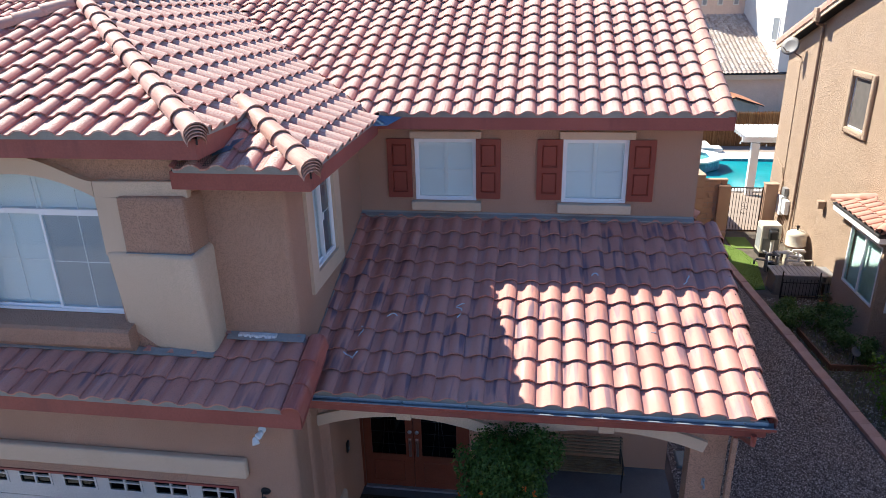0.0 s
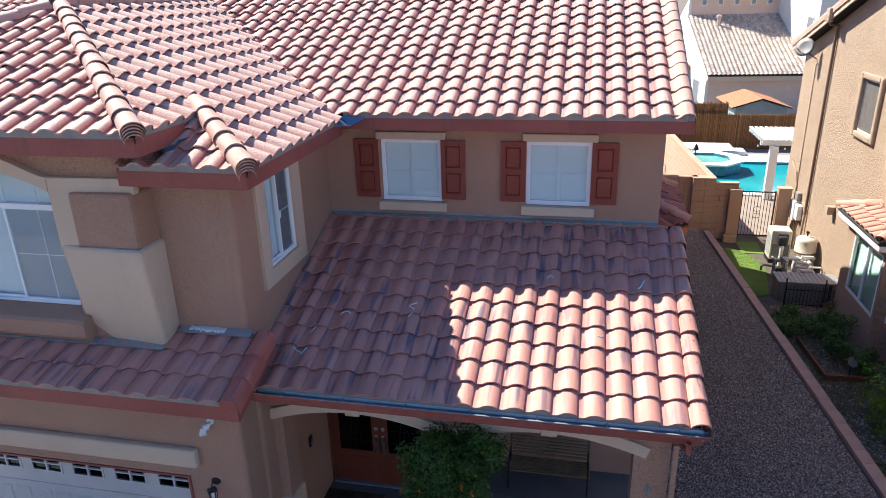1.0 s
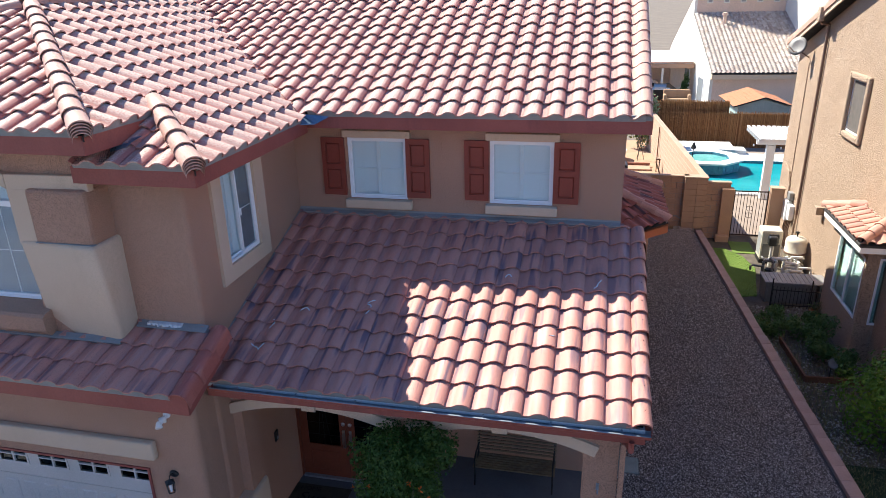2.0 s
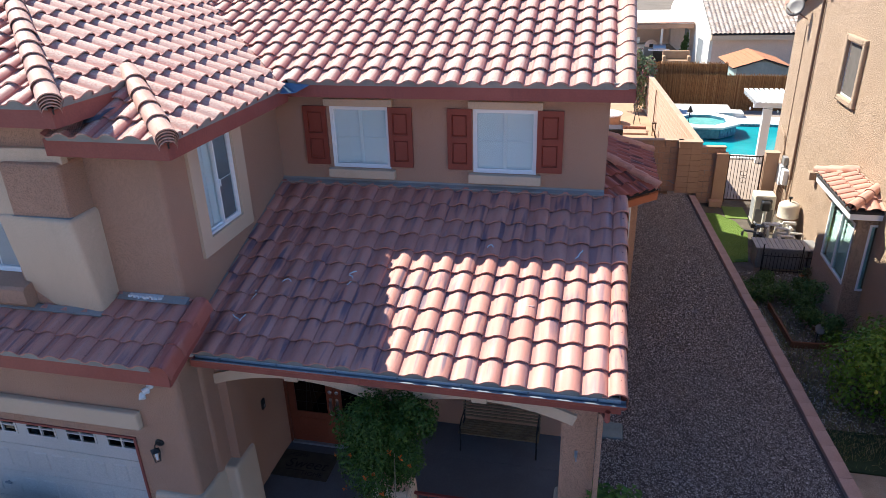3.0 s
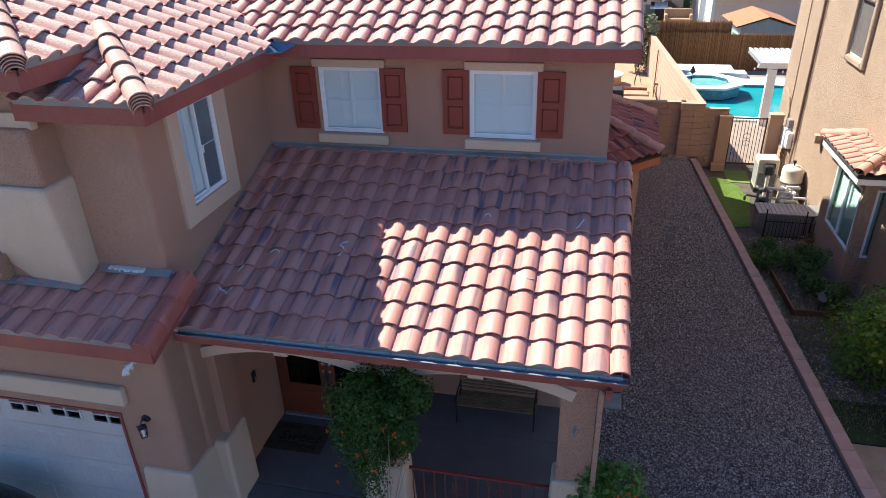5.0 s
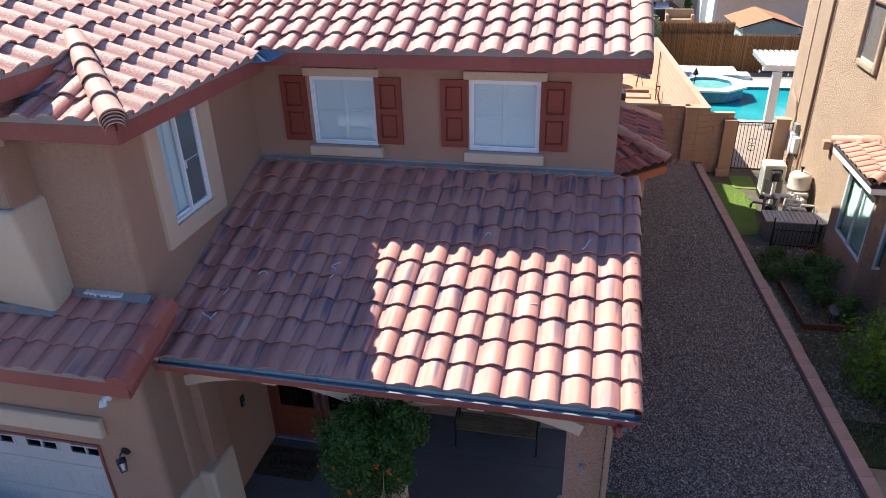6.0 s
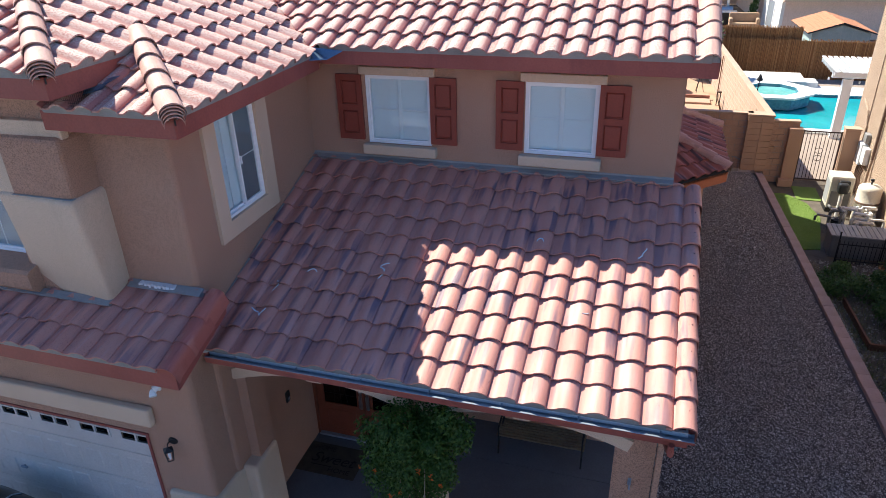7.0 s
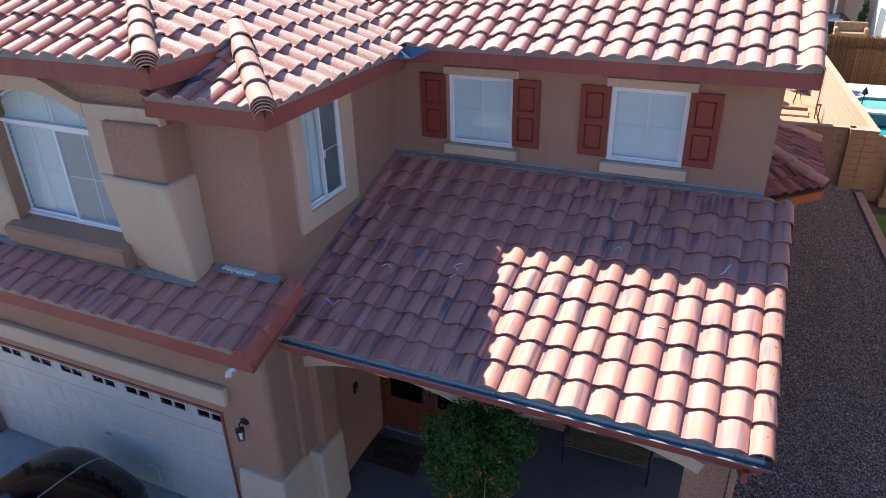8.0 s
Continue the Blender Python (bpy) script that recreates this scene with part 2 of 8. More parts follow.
def glass(name, tint=(0.94, 0.97, 0.97)):
    """Thin clear sheet: it lets light straight through and mirrors at a slant."""
    m, nt, b = material(name, 0.03, 0.0, 0.5)
    nt.nodes.remove(b)
    clear, gloss = node(nt, "ShaderNodeBsdfTransparent"), node(nt, "ShaderNodeBsdfGlossy", Roughness=0.02)
    clear.inputs["Color"].default_value = (*tint, 1)
    edge = node(nt, "ShaderNodeLayerWeight", Blend=0.5)
    power, lift = nt.nodes.new("ShaderNodeMath"), nt.nodes.new("ShaderNodeMath")
    power.operation, lift.operation = "POWER", "MULTIPLY_ADD"
    power.inputs[1].default_value, lift.inputs[1].default_value, lift.inputs[2].default_value = 5.0, 0.95, 0.045
    nt.links.new(edge.outputs["Facing"], power.inputs[0])
    nt.links.new(power.outputs[0], lift.inputs[0])
    mx = nt.nodes.new("ShaderNodeMixShader")
    nt.links.new(lift.outputs[0], mx.inputs[0])
    nt.links.new(clear.outputs[0], mx.inputs[1])
    nt.links.new(gloss.outputs[0], mx.inputs[2])
    nt.links.new(mx.outputs[0], nt.nodes["Material Output"].inputs["Surface"])
    return m


M_GLASS = glass("window glass")

# ---------------- roof tiles ----------------
W, E, L = 0.303, 0.352, 0.41
S_PROFILE = [(u * W, 0.88 * z) for u, z in ((-0.05, 0.004), (0.04, 0.0), (0.13, 0.0), (0.22, 0.006), (0.31, 0.022), (0.40, 0.046), (0.50, 0.061), (0.60, 0.069), (0.70, 0.069), (0.80, 0.060), (0.87, 0.048), (0.93, 0.034), (0.962, 0.025), (0.967, 0.022), (0.972, -0.004))]
RAKE_PROFILE = [(-0.135, 0.015), (-0.125, 0.04), (-0.095, 0.072), (-0.055, 0.094), (-0.01, 0.101), (0.03, 0.094), (0.062, 0.07), (0.08, 0.035), (0.085, -0.03), (0.085, -0.135)]
RAKE_WIDE = [(-0.215, 0.015), (-0.16, 0.018)] + RAKE_PROFILE[1:]
CAP_PROFILE = [(0.128 * math.sin(t), 0.118 * math.cos(t) - 0.028) for t in (radians(-100 + 20 * k) for k in range(11))]


def shingle(profile, length, lift, thick, taper=1.0):
    """Points, faces and uv of one overlapping tile: its nose at y = 0, thick at the nose, tucked under at the tail."""
    n = len(profile)
    mid = (profile[0][0] + profile[-1][0]) / 2
    nose = [(x, 0.0, z + lift) for x, z in profile]
    tail = [(mid + (x - mid) * taper, length, z * taper) for x, z in profile]
    lip = [(x, 0.0, z + lift) for x, z in profile]
    under = [(x, 0.0, z + lift - thick) for x, z in profile]
    back = [(x, 0.05, z + lift - thick) for x, z in profile]
    pts = nose + tail + lip + under + under + back
    faces = [(k, k + 1, n + k + 1, n + k) for k in range(n - 1)]
    faces += [(3 * n + k, 3 * n + k + 1, 2 * n + k + 1, 2 * n + k) for k in range(n - 1)]
    faces += [(5 * n + k, 5 * n + k + 1, 4 * n + k + 1, 4 * n + k) for k in range(n - 1)]
    span = max(abs(p[0]) for p in profile) or 1
    return pts, faces, [(p[0] / span, p[1] / span) for p in pts]


def shingle_mesh(name, data, mat):
    pts, faces, uvs = data
    me = bpy.data.meshes.new(name)
    me.from_pydata(pts, [], faces)
    me.polygons.foreach_set("use_smooth", [True] * len(faces))
    layer = me.uv_layers.new(name="uv")
    layer.data.foreach_set("uv", [c for f in faces for k in f for c in uvs[k]])
    me.materials.append(mat)
    return me


TILE_LIFT, TILE_THICK = 0.043, 0.019
TILE = shingle(S_PROFILE, L, TILE_LIFT, TILE_THICK)
RAKE = shingle(RAKE_PROFILE, 0.42, 0.022, 0.018)
CAP = shingle(CAP_PROFILE, 0.43, 0.022, 0.016, 0.9)
ME_RAKE_MAIN = shingle_mesh("rake_tile", shingle(RAKE_WIDE, 0.42, 0.022, 0.018), M_CAP)
M_TILE_BAY = tile_material("red roof tile", False, ((0.32, 0.10, 0.07), (0.37, 0.125, 0.085), (0.28, 0.09, 0.065)), ((0.07, 0.035, 0.035), (0.42, 0.20, 0.16)), 0.5, 0.4)
ME_TILE_WORN_SHADED = shingle_mesh("roof_tile", TILE, M_TILE_WORN_SHADED)
ME_RAKE_PORCH = shingle_mesh("rake_tile", shingle([(-0.20, 0.012)] + RAKE_PROFILE, 0.42, 0.036, 0.024, 0.84), M_TILE)
ME_TILE, ME_RAKE, ME_CAP = shingle_mesh("roof_tile", TILE, M_TILE), shingle_mesh("rake_tile", RAKE, M_RAKE), shingle_mesh("ridge_tile", CAP, M_CAP)


def frame_of(origin, u, v):
    u, v = Vector(u).normalized(), Vector(v).normalized()
    n = u.cross(v)
    m = Matrix((u, v, n)).transposed().to_4x4()
    m.translation = origin
    return m


def clip_mesh(me, m, cuts):
    """A copy of the mesh at pose m, in the frame's coordinates, cut by the half-planes a x + b y + c >= 0; None if nothing is left."""
    bm = bmesh.new()
    bm.from_mesh(me)
    bm.transform(m)
    for a, b, c in cuts:
        g = list(bm.verts) + list(bm.edges) + list(bm.faces)
        k = math.hypot(a, b)
        bmesh.ops.bisect_plane(bm, geom=g, plane_co=Vector((-a * c / k / k, -b * c / k / k, 0)), plane_no=Vector((-a, -b, 0)), clear_outer=True)
    if len(bm.faces) < 3:
        bm.free()
        return None
    out = bpy.data.meshes.new(me.name)
    bm.to_mesh(out)
    bm.free()
    for mat in me.materials:
        out.materials.append(mat)
    return out


def joined_tiles(name, parent, places, label, data=None, mat=None):
    pts, faces, uvs = data or TILE
    p0, n = np.array(pts), len(pts)
    allp = np.concatenate([p0 @ np.array(m.to_3x3()).T + np.array(m.translation) for m in places])
    f0 = np.array(faces)
    allf = np.concatenate([f0 + k * n for k in range(len(places))])
    me = bpy.data.meshes.new(name)
    me.from_pydata(allp.tolist(), [], allf.tolist())
    me.polygons.foreach_set("use_smooth", [True] * len(allf))
    layer = me.uv_layers.new(name="uv")
    one = np.array([c for f in faces for k in f for c in uvs[k]])
    layer.data.foreach_set("uv", np.tile(one, len(places)))
    me.materials.append(mat or M_TILE_FAR)
    ob = new(name, me)
    ob.parent = parent
    return tagged(ob, label, kind="stuff")


def lay_tiles(parent, frame_m, i0, i1, j0, j1, cuts, limit=300, nearest=lambda i, j: j, pitch=E, mesh=None, far=None):
    """Courses of tiles on a roof slope; those that a hip, valley or wall crosses are cut."""
    jobs, rest = [], []
    for j in range(j0, j1):
        for i in range(i0, i1):
            corners = [(x, y) for x in (i * W + 0.01, (i + 1) * W - 0.01) for y in (j * pitch + 0.01, j * pitch + L - 0.06)]
            inside = [[a * x + b * y + c >= -0.012 for x, y in corners] for a, b, c in cuts]
            if any(not any(row) for row in inside):
                continue
            jobs.append((nearest(i, j), i, j, all(all(row) for row in inside)))
    jobs.sort()
    for k, (_, i, j, whole) in enumerate(jobs):
        wob = pose(i * W + rnd.uniform(-0.003, 0.003), j * pitch + rnd.uniform(-0.006, 0.006), rnd.uniform(-0.002, 0.003), rnd.uniform(-0.35, 0.35), rnd.uniform(-0.5, 0.5), rnd.uniform(-0.4, 0.4))
        if whole and k >= limit:
            rest.append(frame_m @ wob)
        elif whole:
            t = new("roof_tile", mesh or ME_TILE)
            t.parent = parent
            t.matrix_basis = frame_m @ wob
        else:
            me = clip_mesh(mesh or ME_TILE, wob, cuts)
            if me:
                t = new("roof_tile", me)
                t.parent = parent
                t.matrix_basis = frame_m
    if rest:
        joined_tiles("farther_tiles", parent, rest, "clay-red concrete roof tiles in courses", mat=far)


def lay_line(parent, me, name, start, end, step, up=(0, 0, 1), first=0.0):
    """Overlapping cap or rake tiles from the low end to the high end."""
    a, b = Vector(start), Vector(end)
    v = (b - a).normalized()
    u = v.cross(Vector(up)).normalized()
    m = frame_of(a, u, v)
    n = int(((b - a).length - first) / step + 0.3)
    for k in range(n):
        t = new(name, me)
        t.parent = parent
        t.matrix_basis = m @ pose(rnd.uniform(-0.006, 0.006), first + k * step, rnd.uniform(0, 0.004), rnd.uniform(-0.5, 0.5), rnd.uniform(-1, 1), rnd.uniform(-0.8, 0.8))
    return m


def eave_fill(parent, m, i0, i1, mat, lo=-1e9, hi=1e9):
    """Mortar that closes the ends of the eave course, following the tiles' wave."""
    pts = [(i * W + x, z) for i in range(i0, i1) for x, z in S_PROFILE[:-1] if lo <= i * W + x <= hi]
    bm = bmesh.new()
    cols = [[bm.verts.new(m @ Vector((x, y, h))) for y, h in ((0.014, -0.05), (0.014, z + TILE_LIFT - TILE_THICK + 0.004), (0.06, z + TILE_LIFT - TILE_THICK), (0.06, -0.05))] for x, z in pts]
    for a, b in zip(cols, cols[1:]):
        for k in range(4):
            bm.faces.new((a[k], b[k], b[(k + 1) % 4], a[(k + 1) % 4]))
    part("closure_strip", bm, mat, parent, "grey mortar closing the tile ends")


def slab(poly, down=0.06):
    bm = bmesh.new()
    prism(bm, poly, (0, 0, -down))
    return bm

# ---------------- house: roofs ----------------
S5, C5 = 5 / 12, 12 / 13
SP = 0.3415
CP = 1 / math.hypot(1, SP)
UP5, UPP = (0, C5, 5 / 13), (0, CP, SP * CP)
RIDGE_X = -6.2

# porch roof
M_DRIP = grainy("pale drip edge", (0.50, 0.51, 0.52), (0.60, 0.60, 0.60), 0.5, 3, 40, 0.15)
PX, PY, PZ = 2.70, 6.93, 3.50
top_y = 10.30
roof_porch = structure("roof_porch", slab([(-2.6, PY + 0.04, PZ - 0.01), (PX + 0.12, PY + 0.04, PZ - 0.01), (PX + 0.12, top_y, PZ - 0.01 + SP * (top_y - PY - 0.04)), (-2.6, top_y, PZ - 0.01 + SP * (top_y - PY - 0.04))]), M_DECK, "low sloping porch roof of clay-red concrete tiles", "roof")
part("fascia", boxed(-2.6, 2.86, 7.03, 7.07, 3.24, 3.49), M_FASCIA, roof_porch, "dark red painted fascia board")
part("drip_edge", boxed(-2.6, 2.84, 6.950, 7.03, 3.447, 3.497), M_DRIP, roof_porch, "pale grey metal drip edge behind the gutter")
eave_fill(roof_porch, frame_of((PX, PY, PZ), (1, 0, 0), UPP), -18, 0, M_MORTAR, -5.28)
rake_z = lambda y: PZ + SP * (y - PY)
bm = bmesh.new()
prism(bm, [(2.86, 7.0, rake_z(7.0) - 0.20), (2.86, 7.0, rake_z(7.0)), (2.86, 10.32, rake_z(10.32)), (2.86, 10.32, rake_z(10.32) - 0.20)], (0.04, 0, 0))
part("rake_board", bm, M_FASCIA, roof_porch, "dark red painted rake board")
lay_tiles(roof_porch, frame_of((PX, PY, PZ), (1, 0, 0), UPP), -18, 0, 0, 11, ((1, 0, 5.29), (0, -1, (top_y - PY) / CP)))
lay_line(roof_porch, ME_RAKE_PORCH, "rake_tile", (PX + 0.13, PY - 0.01, PZ), (PX + 0.13, top_y + 0.1, PZ + SP * (top_y + 0.1 - PY)), E)
for k in range(9):
    bm = bmesh.new()
    lathe(bm, [(0.001, 0.005), (0.006, 0.003), (0.007, -0.004)], (0, 0, 0), 8)
    bm.transform(frame_of((PX + 0.13, PY - 0.01, PZ), (1, 0, 0), UPP) @ pose(0.0, 0.20 + k * E, 0.113))
    part("nail", bm, M_BLACK, roof_porch)
bm = bmesh.new()
prism(bm, [(-2.6, 10.235, 4.722), (-2.6, 10.235, 4.73), (-2.6, 10.316, 4.758), (-2.6, 10.324, 4.785), (-2.6, 10.333, 4.785), (-2.6, 10.333, 4.60)], (5.15, 0, 0))
part("flashing", bm, M_FLASHING, roof_porch, "grey painted metal flashing against the stucco")
bm = bmesh.new()
for x, w in ((-0.55, 0.05), (-0.1, 0.07)):
    box(bm, x, x + w, 10.24, 10.27, 4.735, 4.748)
prism(bm, [(-2.595, 7.1, rake_z(7.1) + 0.02), (-2.595, 10.3, rake_z(10.3) + 0.02), (-2.595, 10.3, rake_z(10.3) + 0.10), (-2.595, 7.1, rake_z(7.1) + 0.10)], (0.012, 0, 0))
part("side_flashing", bm, M_FLASHING, roof_porch, "narrow grey flashing along the side wall")

# pale sealant scribbles left on a few tiles
M_CHALK = grainy("pale sealant", (0.56, 0.62, 0.68), (0.66, 0.72, 0.76), 0.7, 20, 60, 0.2)
q = random.Random(31)
for x, y, n in ((-0.82, 8.36, 9), (-0.72, 8.42, 5), (-1.75, 8.19, 7), (-2.06, 7.84, 6), (-2.04, 7.45, 8), (-2.0, 7.55, 5), (1.08, 9.04, 6), (2.30, 9.10, 8), (1.75, 8.09, 4)):
    bm = bmesh.new()
    a, px, py = q.uniform(0, 6.28), x, y
    pts = []
    for k in range(n):
        u = (px - PX) / W % 1.0
        wave = np.interp(u * W, [p[0] for p in S_PROFILE], [p[1] for p in S_PROFILE])
        run = (py - PY) / CP % E
        pts.append((px, py, PZ + SP * (py - PY) + (float(wave) + TILE_LIFT * (1 - run / L)) / CP + 0.003))
        a += q.uniform(-0.9, 0.9)
        px, py = px + 0.028 * math.cos(a), py + 0.028 * math.sin(a)
    tube(bm, pts, 0.008 if n > 4 else 0.004, 5)
    part("sealant_mark", bm, M_CHALK, roof_porch, "thin curl of pale sealant")

# gutter along the porch eave
gutter = thing("gutter", "slate grey weathered metal gutter with a thin red edge", "gutter", at=(0.2, 6.9, 3.33))
gx0, gx1 = -2.45, 2.90
inv = Matrix.Translation((-0.2, -6.9, -3.33))


def gpart(name, bm, mat, label=""):
    bm.transform(inv)
    return part(name, bm, mat, gutter, label)


bm = bmesh.new()
tr = [(6.965, 3.485), (6.965, 3.425), (6.885, 3.425), (6.866, 3.442), (6.862, 3.465)]
trin = [(6.957, 3.485), (6.957, 3.431), (6.888, 3.431), (6.873, 3.446), (6.869, 3.465)]
prism(bm, [(gx0, y, z) for y, z in tr + trin[::-1]], (gx1 - gx0, 0, 0))
gpart("trough", bm, M_GUTTER)
bm = bmesh.new()
prism(bm, [(gx0, y, z) for y, z in ((6.880, 3.421), (6.858, 3.440), (6.853, 3.472), (6.876, 3.472), (6.876, 3.467), (6.859, 3.466), (6.863, 3.441), (6.885, 3.421))], (gx1 - gx0, 0, 0))
gpart("front_face", bm, M_FASCIA, "dark red painted gutter front")
gpart("lip", boxed(gx0, gx1, 6.849, 6.872, 3.474, 3.481, bevel=0.003), M_GUTTER, "scuffed bare metal lip")
for x in (gx0 - 0.004, gx1):
    bm = bmesh.new()
    prism(bm, [(x, y, z) for y, z in tr], (0.004, 0, 0))
    gpart("end_cap", bm, M_FASCIA)
for k in range(7):
    x = gx0 + 0.35 + k * 0.78
    gpart("strap", boxed(x, x + 0.016, 6.862, 6.965, 3.474, 3.478), M_GUTTER)
for x in (-0.75, 1.15):
    gpart("joint", boxed(x, x + 0.03, 6.894, 6.955, 3.432, 3.435), M_FLASHING, "pale sealant over a gutter joint")

# garage roof
GX, GY, GZ = -2.49, 6.17, 3.74
gz = lambda y: GZ + SP * (y - GY)
roof_garage = structure("roof_garage", slab([(-9.3, GY + 0.04, GZ), (GX + 0.1, GY + 0.04, GZ), (GX + 0.1, 7.2, gz(7.16)), (-9.3, 7.2, gz(7.16))]), M_DECK, "low garage roof of clay-red concrete tiles below the upper windows", "roof")
part("fascia", boxed(-9.3, -2.295, 6.192, 6.232, 3.535, 3.742), M_FASCIA, roof_garage, "dark red painted fascia board")
eave_fill(roof_garage, frame_of((GX, GY, GZ), (1, 0, 0), UPP), -22, 0, M_MORTAR)
bm = bmesh.new()
prism(bm, [(-2.335, 6.234, 3.535), (-2.335, 6.234, gz(6.22)), (-2.335, 7.2, gz(7.2)), (-2.335, 7.2, gz(7.2) - 0.21)], (0.04, 0, 0))
part("rake_board", bm, M_FASCIA, roof_garage, "dark red painted rake board")
lay_tiles(roof_garage, frame_of((GX, GY, GZ), (1, 0, 0), UPP), -22, 0, 0, 4, ((0, -1, (7.22 - GY) / CP),))
part("rake_end", boxed(GX - 0.02, GX + 0.205, 6.18, 6.192, 3.73, GZ + 0.065), M_FASCIA, roof_garage)
part("rake_top", boxed(GX - 0.01, GX + 0.2, 7.19, 7.2, gz(7.16) - 0.1, gz(7.16) + 0.07), M_FASCIA, roof_garage)
lay_line(roof_garage, ME_RAKE, "rake_tile", (GX + 0.125, GY - 0.01, GZ + 0.005), (GX + 0.125, 7.08, gz(7.08) + 0.005), E)
bm = bmesh.new()
prism(bm, [(-3.5, 7.07, gz(7.07) + 0.092), (-3.5, 7.07, gz(7.07) + 0.10), (-3.5, 7.178, gz(7.07) + 0.145), (-3.5, 7.178, gz(7.07) + 0.02)], (0.98, 0, 0))
part("flashing", bm, M_FLASHING, roof_garage, "grey metal flashing at the foot of the upper wall")
bm = bmesh.new()
r2 = random.Random(3)
for k in range(26):
    x = -3.36 + 0.019 * k
    w = 0.012 + 0.03 * r2.random()
    box(bm, x, x + w, 7.086 + 0.03 * r2.random(), 7.175, gz(7.08) + 0.095, gz(7.08) + 0.138 + 0.004 * r2.random(), bevel=0.004)
part("sealant", bm, grainy("white sealant", (0.7, 0.7, 0.7), (0.8, 0.8, 0.8), 0.7, 6, 60, 0.4), roof_garage, "peeling white sealant on the flashing")
bm = bmesh.new()
prism(bm, [(-9.3, 6.775, gz(6.775) + 0.092), (-9.3, 6.775, gz(6.775) + 0.10), (-9.3, 6.87, gz(6.735) + 0.15), (-9.3, 6.87, gz(6.735) + 0.02)], (5.75, 0, 0))
part("flashing", bm, M_FLASHING, roof_garage, "grey metal flashing below the window sill")

# main roof, facing the street
MX, MY, MZ = 2.58, 9.88, 6.36
mz = lambda y: MZ + S5 * (y - MY)
RY = 17.10
roof_main = structure("roof_main", slab([(-6.2, 13.84, mz(13.84) - 0.01), (-2.13, 9.96, mz(9.96) - 0.01), (MX + 0.2, 9.96, mz(9.92) - 0.01), (MX + 0.2, RY, mz(RY) - 0.01), (-11.5, RY, mz(RY) - 0.01), (-11.5, 9.92, mz(9.92) - 0.01), (-10.2, 9.92, mz(9.92) - 0.01)]), M_DECK, "sunlit main roof of pale clay-red concrete tiles", "roof")
part("back_slope", slab([(MX + 0.2, RY, mz(RY) - 0.01), (MX + 0.2, 2 * RY - MY, MZ), (-11.5, 2 * RY - MY, MZ), (-11.5, RY, mz(RY) - 0.01)]), M_DECK, roof_main)
part("fascia", boxed(-2.21, 2.86, 9.90, 9.94, 6.175, 6.362), M_FASCIA, roof_main, "dark red painted fascia board with a scuffed lower edge")
part("soffit", boxed(-2.2, 2.82, 9.965, 10.34, 6.19, 6.21), M_STUCCO, roof_main, "tan stucco soffit")
for y0, y1 in ((9.925, RY), (2 * RY - 9.925, RY)):
    bm = bmesh.new()
    prism(bm, [(2.82, y0, 6.175), (2.82, y0, mz(9.925)), (2.82, y1, mz(RY)), (2.82, y1, mz(RY) - 0.18)], (0.04, 0, 0))
    part("rake_board", bm, M_FASCIA, roof_main, "dark red painted rake board")
fm = frame_of((MX, MY, MZ), (1, 0, 0), UP5)
part("closure_strip", boxed(MX - 0.01, MX + 0.27, 9.893, 9.93, 6.362, 6.435), M_MORTAR, roof_main)
eave_fill(roof_main, fm, -16, 1, M_MORTAR, -4.7, 0.2)
smax = (RY - MY) / C5
vc = MX + MY - (9.74 - 2.13)
lay_tiles(roof_main, fm, -29, 0, 0, 23, ((1, C5, vc), (0, -1, smax), (1, 0, MX - RIDGE_X)), mesh=ME_TILE_WORN_SHADED, far=M_TILE_WORN_SHADED_FAR)
lay_tiles(roof_main, fm, -46, -28, 0, 23, ((-1, C5, -(MX - MY + 9.74 + 10.27)), (0, -1, smax), (-1, 0, RIDGE_X - MX)), limit=0, mesh=ME_TILE_WORN_SHADED, far=M_TILE_WORN_SHADED_FAR)
lay_tiles(roof_main, frame_of((-11.3, 2 * RY - MY, MZ), (-1, 0, 0), (0, -C5, 5 / 13)), -46, 0, 0, 23, ((0, -1, smax),), limit=0, mesh=ME_TILE_WORN_SHADED, far=M_TILE_WORN_SHADED_FAR)
lay_line(roof_main, ME_RAKE_MAIN, "rake_tile", (MX + 0.20, MY - 0.02, MZ), (MX + 0.20, RY, mz(RY)), E)
lay_line(roof_main, ME_RAKE_MAIN, "rake_tile", (MX + 0.20, 2 * RY - MY, MZ), (MX + 0.20, RY, mz(RY)), E)
lay_line(roof_main, ME_CAP, "ridge_tile", (MX + 0.2, RY, mz(RY) + 0.05), (-11.3, RY, mz(RY) + 0.05), E)

# tower roof: a hip with a lower notched corner
TX, TY, TZ = -2.13, 6.80, 6.30
ET = 0.372
NX, NY = TX - 3 * ET * C5, 6.45
NZ = TZ + 3 * ET * 5 / 13
tz = lambda x: TZ + S5 * (TX - x)
LX = 2 * RIDGE_X - NX
tipy = NY + (NX - RIDGE_X)
RZ = tz(RIDGE_X)
bm = bmesh.new()
prism(bm, [(NX - 0.03, NY + 0.03, NZ), (NX - 0.03, 7.8, NZ), (TX - 0.03, TY + 0.06, TZ), (TX - 0.03, 9.7, TZ), (RIDGE_X, 13.8, RZ - 0.01), (RIDGE_X, tipy, RZ - 0.01)], (0, 0, -0.05))
roof_tower = structure("roof_tower", bm, M_DECK, "sunlit hipped roof of clay-red tiles with a notched lower corner", "roof")
part("front_slope", slab([(LX, NY + 0.03, NZ), (NX, NY + 0.03, NZ), (RIDGE_X, tipy, RZ - 0.01)]), M_DECK, roof_tower)
